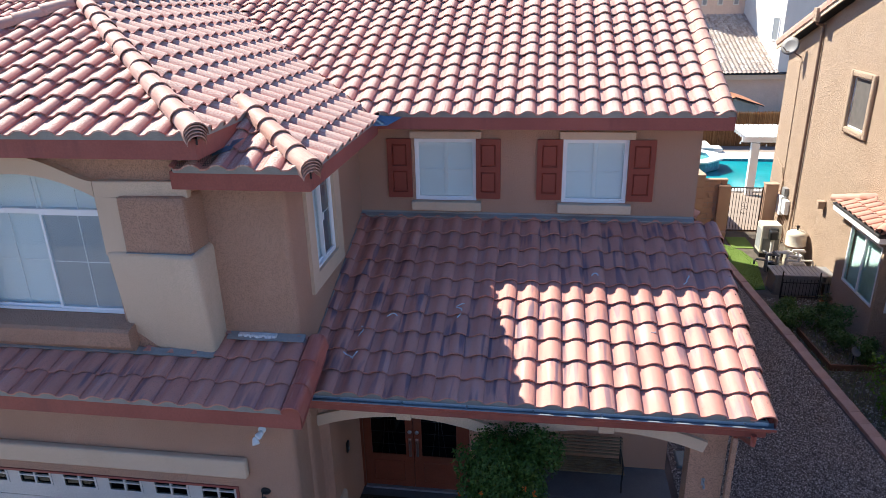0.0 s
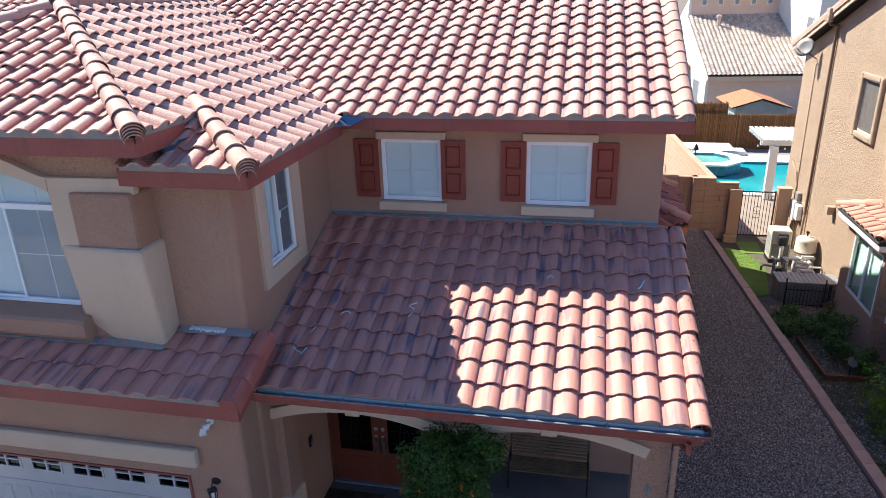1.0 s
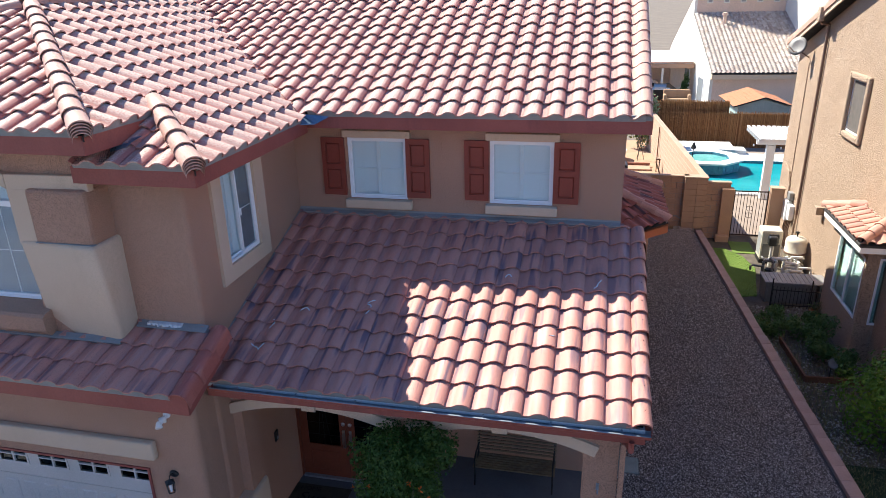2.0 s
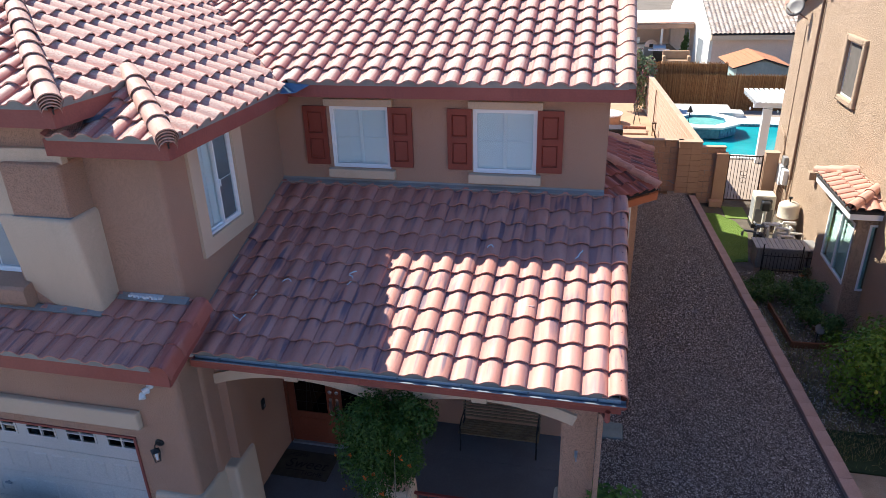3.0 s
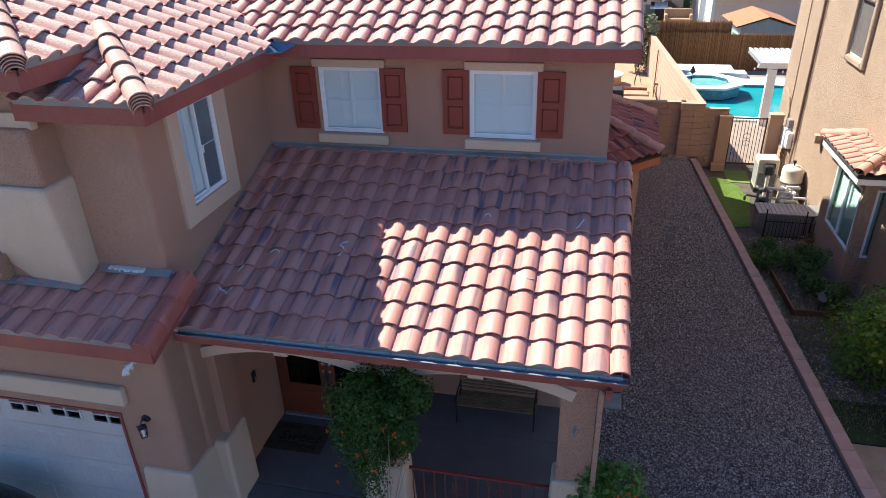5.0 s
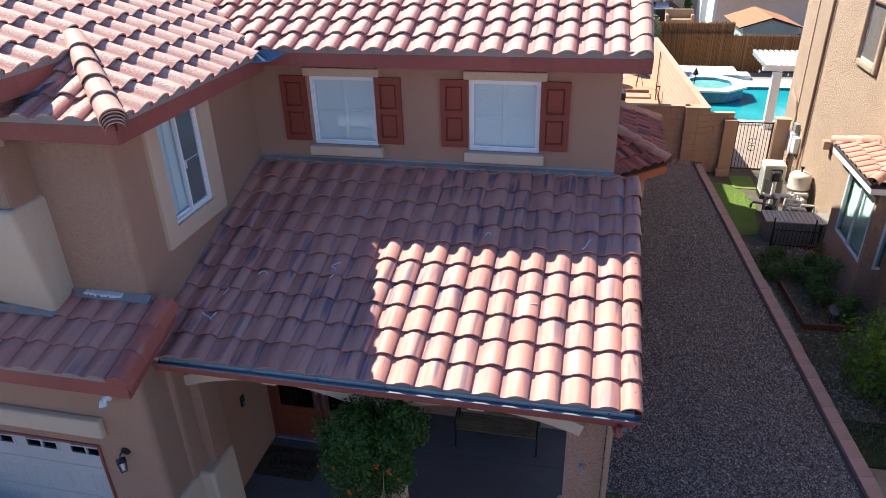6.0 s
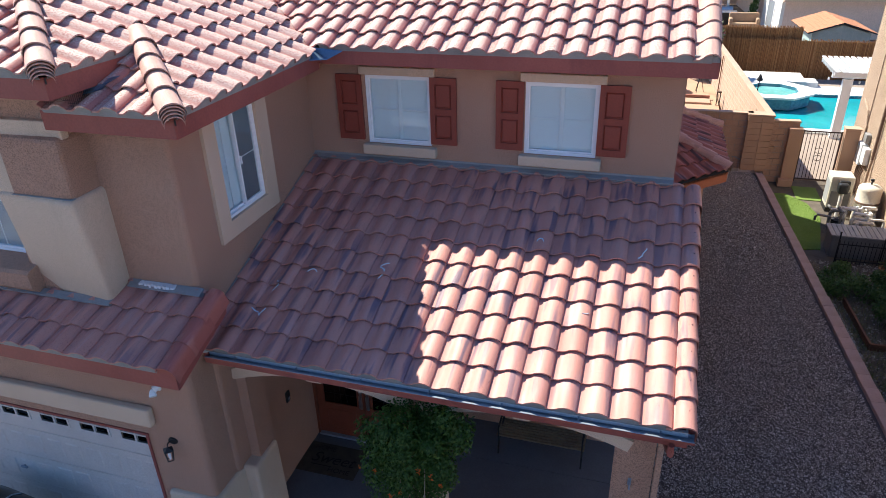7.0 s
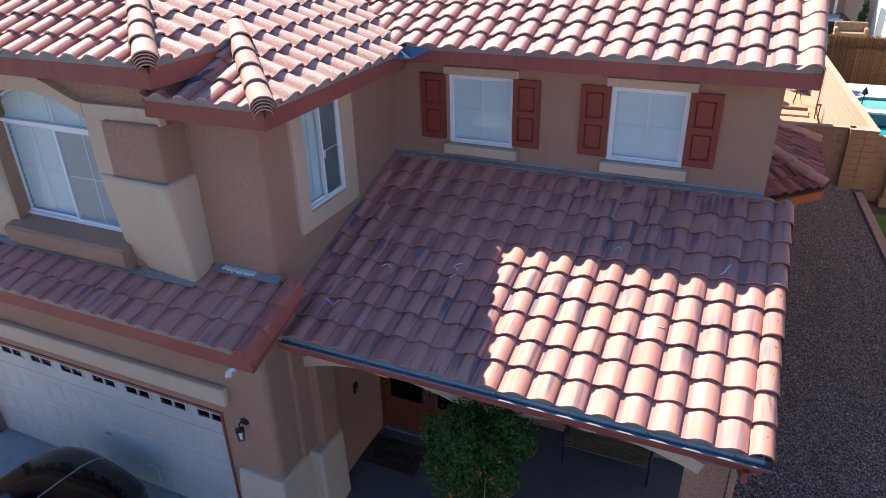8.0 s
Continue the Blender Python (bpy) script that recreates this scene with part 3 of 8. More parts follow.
part("left_slope", slab([(LX, NY + 0.03, NZ), (RIDGE_X, tipy, RZ - 0.01), (RIDGE_X, 13.8, RZ - 0.01), (LX, 10.6, NZ)]), M_DECK, roof_tower)
part("lower_slope", slab([(-3.72, TY + 0.03, TZ), (TX, TY + 0.03, TZ), (NX - 0.05, TY + 1.05, NZ), (-3.72, TY + 1.05, NZ)]), M_DECK, roof_tower)
part("front_fascia", boxed(LX, NX - 0.022, 6.472, 6.512, 6.515, 6.732), M_FASCIA, roof_tower, "dark red painted fascia board")
part("return_fascia", boxed(NX - 0.062, NX - 0.022, 6.512, 7.8, 6.515, 6.732), M_FASCIA, roof_tower, "dark red painted fascia returning into the lower slope")
part("lower_fascia", boxed(-3.73, -2.152, 6.822, 6.862, 6.10, 6.302), M_FASCIA, roof_tower, "dark red painted fascia board")
part("side_fascia", boxed(-2.192, -2.152, 6.862, 9.9, 6.10, 6.302), M_FASCIA, roof_tower, "dark red painted fascia board")
part("soffit", boxed(LX, NX - 0.07, 6.53, 6.90, 6.53, 6.55), M_STUCCO, roof_tower, "tan stucco soffit")
part("soffit", boxed(-3.72, -2.21, 6.88, 7.2, 6.115, 6.135), M_STUCCO, roof_tower, "tan stucco soffit")
part("soffit", boxed(-2.62, -2.21, 7.2, 10.33, 6.115, 6.135), M_STUCCO, roof_tower, "tan stucco soffit")
frt = frame_of((TX, TY, TZ), (0, 1, 0), (-C5, 0, 5 / 13))
lay_tiles(roof_tower, frt, -1, 16, 0, 3, ((1, -C5, 0.04), (-1, C5, 2.94)), pitch=ET, mesh=ME_TILE_WORN_SHADED, far=M_TILE_WORN_SHADED_FAR)
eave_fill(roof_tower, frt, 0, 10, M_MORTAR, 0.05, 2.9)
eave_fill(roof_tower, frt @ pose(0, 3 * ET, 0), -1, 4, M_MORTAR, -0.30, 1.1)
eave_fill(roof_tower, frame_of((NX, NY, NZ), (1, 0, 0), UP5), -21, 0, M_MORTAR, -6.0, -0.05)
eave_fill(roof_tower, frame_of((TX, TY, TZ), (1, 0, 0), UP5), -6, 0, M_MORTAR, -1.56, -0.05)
lay_tiles(roof_tower, frt, -2, 26, 3, 13, ((1, -C5, TY - NY + 3 * ET * C5), (-1, C5, 2.94), (0, -1, (TX - RIDGE_X) / C5)), pitch=ET, mesh=ME_TILE_WORN_SHADED, far=M_TILE_WORN_SHADED_FAR)
lay_tiles(roof_tower, frame_of((NX, NY, NZ), (1, 0, 0), UP5), -21, 0, 0, 10, ((-1, -C5, 0), (1, -C5, NX - LX)), mesh=ME_TILE_WORN_SHADED, far=M_TILE_WORN_SHADED_FAR)
lay_tiles(roof_tower, frame_of((TX, TY, TZ), (1, 0, 0), UP5), -6, 0, 0, 4, ((-1, -C5, 0.0), (1, 0, 1.56), (0, -1, 1.14)), mesh=ME_TILE_WORN_SHADED, far=M_TILE_WORN_SHADED_FAR)
lay_tiles(roof_tower, frame_of((LX, NY, NZ), (0, -1, 0), (C5, 0, 5 / 13)), -24, 0, 0, 10, ((-1, -C5, 0), (0, -1, (RIDGE_X - LX) / C5), (1, C5, 7.2)), limit=0, mesh=ME_TILE_WORN_SHADED, far=M_TILE_WORN_SHADED_FAR)


def hip_caps(parent, low, high, nested=4):
    """Ridge tiles up a hip, with nested starter tiles at the low end."""
    low, high = Vector(low), Vector(high)
    d = (high - low).normalized()
    lay_line(parent, ME_CAP, "ridge_tile", low, high, 0.36)
    for k in range(nested):
        t = new("starter_tile", ME_CAP)
        t.parent = parent
        s = 0.93 - 0.06 * k
        t.matrix_basis = frame_of(low + d * (0.012 - 0.004 * k) + Vector((0, 0, -0.026 * (k + 1))), d.cross(Vector((0, 0, 1))), d) @ Matrix.Diagonal((s, 0.5, s, 1))


hip_caps(roof_tower, (NX + 0.02, NY - 0.02, NZ + 0.075), (RIDGE_X, tipy, RZ + 0.06))
hip_caps(roof_tower, (TX + 0.03, TY - 0.03, TZ + 0.075), (NX - 0.10, TY + NX * -1 + TX + 0.10, NZ + 0.11))
hip_caps(roof_tower, (LX - 0.03, NY - 0.03, NZ + 0.075), (RIDGE_X, tipy, RZ + 0.06), 0)
lay_line(roof_tower, ME_CAP, "ridge_tile", (RIDGE_X, tipy - 0.1, RZ + 0.06), (RIDGE_X, 13.8, RZ + 0.06), E)
# wire mesh in the notch and bent flashing at the foot of the valley
bm = bmesh.new()
for k in range(24):
    y = 6.84 + 0.025 * k
    box(bm, -3.235, -3.232, y, y + 0.0025, 6.33 + 0.3 * 0.025 * k, 6.52)
for k in range(8):
    box(bm, -3.235, -3.232, 6.84, 6.84 + 0.025 * 24, 6.36 + 0.025 * k, 6.3625 + 0.025 * k)
for k in range(18):
    x = -3.68 + 0.025 * k
    box(bm, x, x + 0.0025, 6.836, 6.8385, 6.33, 6.40 + 0.006 * k)
for k in range(4):
    box(bm, -3.68, -3.235, 6.836, 6.8385, 6.34 + 0.025 * k, 6.3425 + 0.025 * k)
part("wire_mesh", bm, M_BLACK, roof_tower, "rusty wire mesh closing the gap under the upper eave")
bm = bmesh.new()
prism(bm, [(-2.30, 9.86, 6.40), (-1.78, 9.86, 6.36), (-1.98, 9.80, 6.26), (-2.18, 9.62, 6.28)], (0, -0.006, -0.012))
part("valley_flashing", bm, grainy("blue grey metal", (0.10, 0.17, 0.26), (0.16, 0.24, 0.34), 0.4, 3, 30, 0.1, metal=0.5), roof_tower, "bent blue-grey metal flashing at the foot of the valley")
bm = bmesh.new()
prism(bm, [(-3.30, 7.02, 6.47), (-3.08, 7.10, 6.53), (-3.02, 7.24, 6.58), (-3.26, 7.16, 6.53)], (0.0, -0.004, 0.008))
prism(bm, [(-3.30, 7.02, 6.47), (-3.08, 7.10, 6.53), (-3.10, 7.04, 6.49), (-3.29, 6.98, 6.44)], (0.0, -0.003, 0.006))
part("loose_flashing", bm, bpy.data.materials["blue grey metal"], roof_tower, "loose bent blue-grey flashing in the notch")
bm = bmesh.new()
prism(bm, [(TX - 0.05, 9.66, TZ + 0.0), (TX - 0.05, 9.80, TZ + 0.0), (RIDGE_X, 13.88, RZ), (RIDGE_X, 13.70, RZ)], (0, 0, -0.008))
part("valley_metal", bm, M_DECK, roof_tower, "dark metal valley between the two slopes")

# ---------------- house: walls ----------------
def tidy(bm):
    bmesh.ops.remove_doubles(bm, verts=bm.verts, dist=0.0005)
    return bm


A_Y, B_X = 10.33, -2.60
WIN = ((-1.70, -0.74), (0.57, 1.53))
bm = bmesh.new()
wall_cells(bm, (-2.8, 2.55), (0.0, 6.20), [(a, b, 4.97, 5.95) for a, b in WIN], lambda u, d, z: (u, A_Y + d, z), 0.18)
wall_front = structure("wall_front", bm, M_STUCCO, "upper front wall of rough tan stucco in shade", "wall")
bm = bmesh.new()
wall_cells(bm, (A_Y + 0.18, RY, 23.9), (0.0, 6.25), [], lambda u, d, z: (2.55 - d, u, z), 0.18)
prism(bm, [(2.55, A_Y + 0.18, 6.25), (2.55, 23.9, 6.25), (2.55, RY, mz(RY) - 0.12)], (-0.18, 0, 0))
structure("wall_side", bm, M_STUCCO, "tan stucco side wall beside the gravel yard", "wall")
structure("wall_back", boxed(-11, 2.55, 23.9, 24.1, 0, 6.3), M_STUCCO, "tan stucco back wall", "wall")
# added block out of view; its height sets the shadow on the gravel
structure("rear_shade_block", boxed(-8, 2.45, 24.1, 27.2, 0, 4.7), M_STUCCO, "unseen added block that shades the side yard gravel", "wall")
structure("wall_left", boxed(-11.2, -11, 7.0, 24.1, 0, 6.3), M_STUCCO, "tan stucco wall on the far side of the house", "wall")
bm = bmesh.new()
wall_cells(bm, (7.25, A_Y), (0.0, 6.16), [(7.97, 8.85, 4.68, 5.95)], lambda u, d, z: (B_X - d, u, z), 0.2)
rc = 0.075
for k in range(6):
    a0, a1 = radians(90 * k / 6), radians(90 * (k + 1) / 6)
    q = [(B_X - rc + rc * math.cos(a), 7.255 - rc * math.sin(a)) for a in (a0, a1)]
    prism(bm, [(q[0][0], q[0][1], 0.0), (q[1][0], q[1][1], 0.0), (B_X - rc, 7.255, 0.0)], (0, 0, 6.16))
wall_cells(bm, (-4.0, B_X - rc), (3.3, 6.16), [], lambda u, d, z: (u, 7.18 + d, z), 0.15)
structure("wall_tower", tidy(bm), M_STUCCO, "tan stucco tower walls meeting at a rounded corner", "wall")

# bay of the tower with the arched window
ACX, AHW, ASP, ARISE = -5.62, 0.95, 6.0, 0.25
TRIM_W, PIL_X = 0.27, 2.03


def arch(x):
    t = max(-1.0, min(1.0, (x - ACX) / AHW))
    return ASP + ARISE * (1 - t * t)


bm = bmesh.new()
xs = [ACX - AHW + 2 * AHW * k / 28 for k in range(29)]
strip_wall(bm, xs, arch, lambda x: 6.56, 6.90, 7.04)
box(bm, ACX + AHW, -3.62, 6.90, 7.3, 3.6, 6.56)
box(bm, -8.3, ACX - AHW, 6.90, 7.3, 3.6, 6.56)
box(bm, ACX - AHW, ACX + AHW, 6.9, 7.3, 3.6, 4.36)
structure("wall_bay", tidy(bm), M_STUCCO, "projecting tan stucco bay around an arched window", "wall")
bm = bmesh.new()
strip_wall(bm, xs, arch, lambda x: 6.18 + 0.28 * max(0.0, 1 - ((x - ACX) / AHW) ** 2) ** 1.6, 6.80, 6.92)
for side in (1, -1):
    x0, x1 = sorted((ACX + side * (AHW + 0.004), ACX + side * (PIL_X + 0.01)))
    got = box(bm, x0, x1, 6.75, 6.95, 5.99, 6.182, bevel=0.012)
    for v in got:
        if v.co.y < 6.84:
            v.co.y += 0.095 * max(0.0, abs(v.co.x - ACX) - AHW - TRIM_W) / 0.8 + 0.05 * max(0.0, 1 - (abs(v.co.x - ACX) - AHW) / TRIM_W)
    x0, x1 = sorted((ACX + side * (AHW + 0.004), ACX + side * (AHW + TRIM_W)))
    box(bm, x0, x1, 6.80, 7.04, 5.30, ASP)
arch_trim = structure("arch_trim", bm, M_TRIM, "smooth cream stucco surround over the arched window", "trim")
for side in (1, -1):
    pil = thing("pilaster", "stucco pilaster with a tan panel over a smooth cream base", "pilaster", "pilasters beside the arched window")
    x0, x1 = sorted((ACX + side * (AHW + TRIM_W), ACX + side * PIL_X))
    part("panel", boxed(x0, x1, 6.76, 7.3, 5.3, 6.02, bevel=0.05), M_STUCCO, pil, "rough tan stucco panel")
    bm = bmesh.new()
    got = box(bm, x0 - (0.05 if side < 0 else TRIM_W - 0.005), x1 + (0.05 if side > 0 else TRIM_W - 0.005), 6.68, 7.3, 3.95, 5.36, bevel=0.06, seg=4)
    inner = ACX + side * (AHW + 0.09)
    for v in bm.verts:
        if v.co.y < 6.9:
            v.co.y += 0.16 * (5.36 - v.co.z) / 1.3
            if side * (v.co.x - inner) < 0:
                v.co.y += 0.09
    part("base", bm, M_TRIM, pil, "smooth cream stucco base", smooth=True)
    bm = bmesh.new()
    box(bm, x0 + 0.02, x1 + side * 0.02, 6.735, 6.80, 5.357, 5.366, bevel=0.003)
    part("weather_joint", bm, M_MORTAR, pil, "grey weathered joint on top of the base")

# sill below the arched window
bm = bmesh.new()
prism(bm, [(ACX - AHW - 0.12, 7.05, 4.42), (ACX - AHW - 0.12, 6.76, 4.365), (ACX - AHW - 0.12, 6.72, 4.33), (ACX - AHW - 0.12, 6.725, 4.14), (ACX - AHW - 0.12, 6.80, 4.06), (ACX - AHW - 0.12, 7.05, 4.06)], (2 * AHW + 0.24, 0, 0))
structure("window_sill", bm, M_STUCCO, "deep sloping tan stucco sill below the arched window", "sill")
# ---------------- windows and shutters ----------------
M_BLIND = grainy("white blind slats", (0.86, 0.885, 0.87), (0.90, 0.92, 0.905), 0.5, 2, 30, 0, mottle=0.05)
# M_DARK: shade of unlit interiors as a near-black colour
M_DARK = grainy("unlit interior dark", (0.05, 0.055, 0.06), (0.08, 0.08, 0.085), 0.9, 1, 10, 0)
M_SCREEN = grainy("insect screen", (0.17, 0.185, 0.20), (0.22, 0.235, 0.255), 0.8, 6, 120, 0.2)
M_SCREEN_PALE = grainy("pale insect screen", (0.40, 0.42, 0.45), (0.46, 0.48, 0.51), 0.8, 6, 120, 0.2)
M_SCREEN_BROWN = grainy("brown window screen", (0.12, 0.105, 0.095), (0.155, 0.135, 0.12), 0.8, 6, 120, 0.2)


def place_x(y):
    """Windows facing the street: u is x, d goes into the house."""
    return lambda u, d, z: Vector((u, y + d, z))


def place_y(x):
    """Windows facing right: u is y, d goes into the house."""
    return lambda u, d, z: Vector((x - d, u, z))


def bar(bm, at, u0, u1, d0, d1, z0, z1):
    pts = [at(u, d, z) for u in (u0, u1) for d in (d0, d1) for z in (z0, z1)]
    v = [bm.verts.new(p) for p in pts]
    for f in ((0, 1, 3, 2), (4, 6, 7, 5), (0, 4, 5, 1), (2, 3, 7, 6), (0, 2, 6, 4), (1, 5, 7, 3)):
        bm.faces.new([v[k] for k in f])


def sash(parent, at, u0, u1, z0, z1, d, w=0.024, rows=2, cols=2, name="sash", screen=None):
    """One framed pane with thin glazing bars behind the glass."""
    bm = bmesh.new()
    for a, b, c, e in ((u0, u1, z0, z0 + w), (u0, u1, z1 - w, z1), (u0, u0 + w, z0 + w, z1 - w), (u1 - w, u1, z0 + w, z1 - w)):
        bar(bm, at, a, b, d, d + 0.035, c, e)
    f = part(name, bm, M_WHITE, parent)
    bm = bmesh.new()
    bar(bm, at, u0 + w, u1 - w, d + 0.014, d + 0.018, z0 + w, z1 - w)
    p = part("pane", bm, M_GLASS, f)
    p.visible_shadow = False
    bm = bmesh.new()
    for k in range(1, cols):
        u = u0 + (u1 - u0) * k / cols
        bar(bm, at, u - 0.006, u + 0.006, d + 0.022, d + 0.03, z0 + w, z1 - w)
    for k in range(1, rows):
        z = z0 + (z1 - z0) * k / rows
        bar(bm, at, u0 + w, u1 - w, d + 0.020, d + 0.0215, z - 0.006, z + 0.006)
    if len(bm.verts):
        part("glazing_bars", bm, M_WHITE, f)
    else:
        bm.free()
    if screen:
        bm = bmesh.new()
        bar(bm, at, u0 + w, u1 - w, d + 0.031, d + 0.033, z0 + w, z1 - w)
        part("screen", bm, screen, f, "fine insect screen")
    return f


def blind(parent, at, u0, u1, z0, z1, d, pitch=0.055, tilt=0.6, label="white horizontal blind, closed"):
    bm = bmesh.new()
    n = int((z1 - z0) / pitch)
    for k in range(n):
        z = z0 + (k + 0.5) * pitch
        pts = [at(u, d + s * 0.017, z + s * pitch * 0.51) for u, s in ((u0, -1), (u1, -1), (u1, 1), (u0, 1))]
        v = [bm.verts.new(p) for p in pts]
        bm.faces.new(v)
    ob = part("blind", bm, M_BLIND, parent, label)
    return ob


for k, (a, b) in enumerate(WIN):
    at = place_x(A_Y)
    w = tagged(new("window_%d" % (k + 1)), "white vinyl window with glazing bars and closed white shutters behind", "window", "upper front windows", "structure")
    bm = bmesh.new()
    for u0, u1, z0, z1 in ((a, b, 4.97, 5.01), (a, b, 5.91, 5.95), (a, a + 0.04, 5.01, 5.91), (b - 0.04, b, 5.01, 5.91)):
        bar(bm, at, u0, u1, 0.02, 0.10, z0, z1)
    part("window_frame", bm, M_WHITE, w, "white vinyl frame")
    sash(w, at, a + 0.04, b - 0.04, 5.01, 5.91, 0.04, w=0.02, rows=2, cols=2)
    blind(w, at, a + 0.03, b - 0.03, 4.99, 5.93, 0.095, 0.075, 0.75, "white plantation shutter slats, closed")
    part("shutter_stile", boxed((a + b) / 2 - 0.03, (a + b) / 2 + 0.03, A_Y + 0.078, A_Y + 0.085, 4.99, 5.93), M_BLIND, w)
    structure("window_sill", boxed(a - 0.06, b + 0.08, 10.22, 10.335, 4.825, 4.968, bevel=0.018), M_TRIM, "cream stucco sill below a shuttered window", "sill")
    structure("window_head", boxed(a - 0.06, b + 0.08, 10.26, 10.335, 5.962, 6.075, bevel=0.012), M_TRIM, "cream stucco band above a shuttered window", "trim")


def house_shutter(x0, x1):
    s = thing("window_shutter", "dark red two-panel wooden shutter fixed beside a white window", "shutter", "shutters on the front wall", at=(x0, 10.33, 5.02))
    w, h = x1 - x0, 0.935
    bm = bmesh.new()
    for u0, u1, z0, z1 in ((0, 0.07, 0, h), (w - 0.07, w, 0, h), (0.07, w - 0.07, 0, 0.09), (0.07, w - 0.07, 0.43, 0.51), (0.07, w - 0.07, h - 0.08, h)):
        box(bm, u0, u1, -0.045, -0.004, z0, z1)
    part("frame", tidy(bm), M_SHUTTER, s)
    for z0, z1 in ((0.09, 0.43), (0.51, h - 0.08)):
        bm = bmesh.new()
        box(bm, 0.068, w - 0.068, -0.022, -0.006, z0 - 0.002, z1 + 0.002)
        got = box(bm, 0.095, w - 0.095, -0.038, -0.02, z0 + 0.03, z1 - 0.03)
        for v in got:
            if v.co.y > -0.03:
                v.co.x += 0.018 if v.co.x > w / 2 else -0.018
                v.co.z += 0.018 if v.co.z > (z0 + z1) / 2 else -0.018
        part("raised_panel", bm, M_SHUTTER, s)
    return s


for x0, x1 in ((-2.125, -1.745), (-0.74, -0.365), (0.185, 0.56), (1.535, 1.915)):
    house_shutter(x0, x1)

# side window of the tower
at = place_y(B_X)
w3 = tagged(new("window_3"), "white vinyl sliding window with a dark screen, half covered by a blind", "window", kind="structure")
bm = bmesh.new()
for u0, u1, z0, z1 in ((7.97, 8.85, 4.68, 4.715), (7.97, 8.85, 5.915, 5.95), (7.97, 8.005, 4.715, 5.915), (8.815, 8.85, 4.715, 5.915)):
    bar(bm, at, u0, u1, 0.0, 0.09, z0, z1)
part("window_frame", bm, M_WHITE, w3, "white vinyl frame")
sash(w3, at, 8.005, 8.44, 4.715, 5.915, 0.045, w=0.026, rows=2, cols=2)
sash(w3, at, 8.40, 8.815, 4.715, 5.915, 0.008, w=0.026, rows=2, cols=1, screen=M_SCREEN)
blind(w3, at, 8.0, 8.82, 4.70, 5.93, 0.095, 0.055, 0.55)
part("latch", boxed(B_X - 0.02, B_X + 0.006, 8.43, 8.45, 5.24, 5.34), M_WHITE, w3)
bm = bmesh.new()
for u0, u1, z0, z1 in ((7.74, 7.97, 4.46, 6.11), (8.85, 9.10, 4.46, 6.11), (7.97, 8.85, 4.46, 4.68), (7.97, 8.85, 5.95, 6.11)):
    box(bm, B_X - 0.01, B_X + 0.045, u0, u1, z0, z1)
structure("window_surround", tidy(bm), M_TRIM, "smooth cream stucco surround framing the side window", "trim")

# arched window of the bay
w4 = tagged(new("window_4"), "large white arched window with a sliding pane and closed blinds", "window", kind="structure")
at = place_x(7.04)
wx0, wx1 = ACX - 1.0, ACX + 1.0
bm = bmesh.new()
for u0, u1, z0, z1 in ((wx0, wx1, 4.43, 4.465), (wx0, wx1, 5.72, 5.765), (wx0, wx0 + 0.035, 4.465, 5.72), (wx1 - 0.035, wx1, 4.465, 5.72)):
    bar(bm, at, u0, u1, 0.0, 0.09, z0, z1)
ax = [wx0 + (wx1 - wx0) * k / 24 for k in range(25)]
curve = lambda x, g: ASP + 0.02 + ARISE * (1 - ((x - ACX) / 1.0) ** 2) - g
strip_wall(bm, ax, lambda x: curve(x, 0.055), lambda x: curve(x, 0.0), 7.04, 7.12)
part("window_frame", bm, M_WHITE, w4, "white vinyl frame")
sash(w4, at, wx0 + 0.035, ACX + 0.045, 4.465, 5.72, 0.045, w=0.03, rows=2, cols=2)
sash(w4, at, ACX, wx1 - 0.035, 4.465, 5.72, 0.008, w=0.03, rows=2, cols=2, screen=M_SCREEN_PALE)
bm = bmesh.new()
strip_wall(bm, ax, lambda x: 5.765, lambda x: curve(x, 0.02), 7.075, 7.079)
p = part("arch_pane", bm, M_GLASS, w4)
p.visible_shadow = False
bm = bmesh.new()
for u in (-0.5, -0.03, 0.03, 0.5):
    bar(bm, at, ACX + u - 0.007, ACX + u + 0.007, 0.042, 0.05, 5.765, curve(ACX + u, 0.03))
part("glazing_bars", bm, M_WHITE, w4)
blind(w4, at, wx0 + 0.02, ACX - 0.02, 4.45, 5.74, 0.105, 0.075, 0.7)
blind(w4, at, ACX + 0.02, wx1 - 0.02, 4.45, 5.74, 0.105, 0.075, 0.7)
part("shutter_stile", boxed(ACX - 0.06, ACX + 0.06, 7.128, 7.134, 4.45, 5.74), M_BLIND, w4)
bm = bmesh.new()
for k in range(6):
    z = 5.80 + k * 0.075
    half = 0.97 * math.sqrt(max(0.02, min(1.0, 1 - (z + 0.02 - ASP) / 0.30)))
    pts = [at(u, 0.105 + q * 0.011, z + q * 0.039) for u, q in ((ACX - half, -1), (ACX + half, -1), (ACX + half, 1), (ACX - half, 1))]
    bm.faces.new([bm.verts.new(q) for q in pts])
part("arch_blind", bm, M_BLIND, w4, "white arched blind slats")
bm = bmesh.new()
strip_wall(bm, ax, lambda x: curve(x, 0.0), lambda x: 6.4, 7.046, 7.19)
structure("wall_window_reveal", bm, M_TRIM, "cream stucco reveal above the arched window", "wall")
# dark sheet in place of the room's shade
structure("room_dark_panel", boxed(-9.0, -3.2, 7.9, 7.95, 3.8, 6.4), M_DARK, "dark panel standing in for the unlit room behind the blinds", "wall")

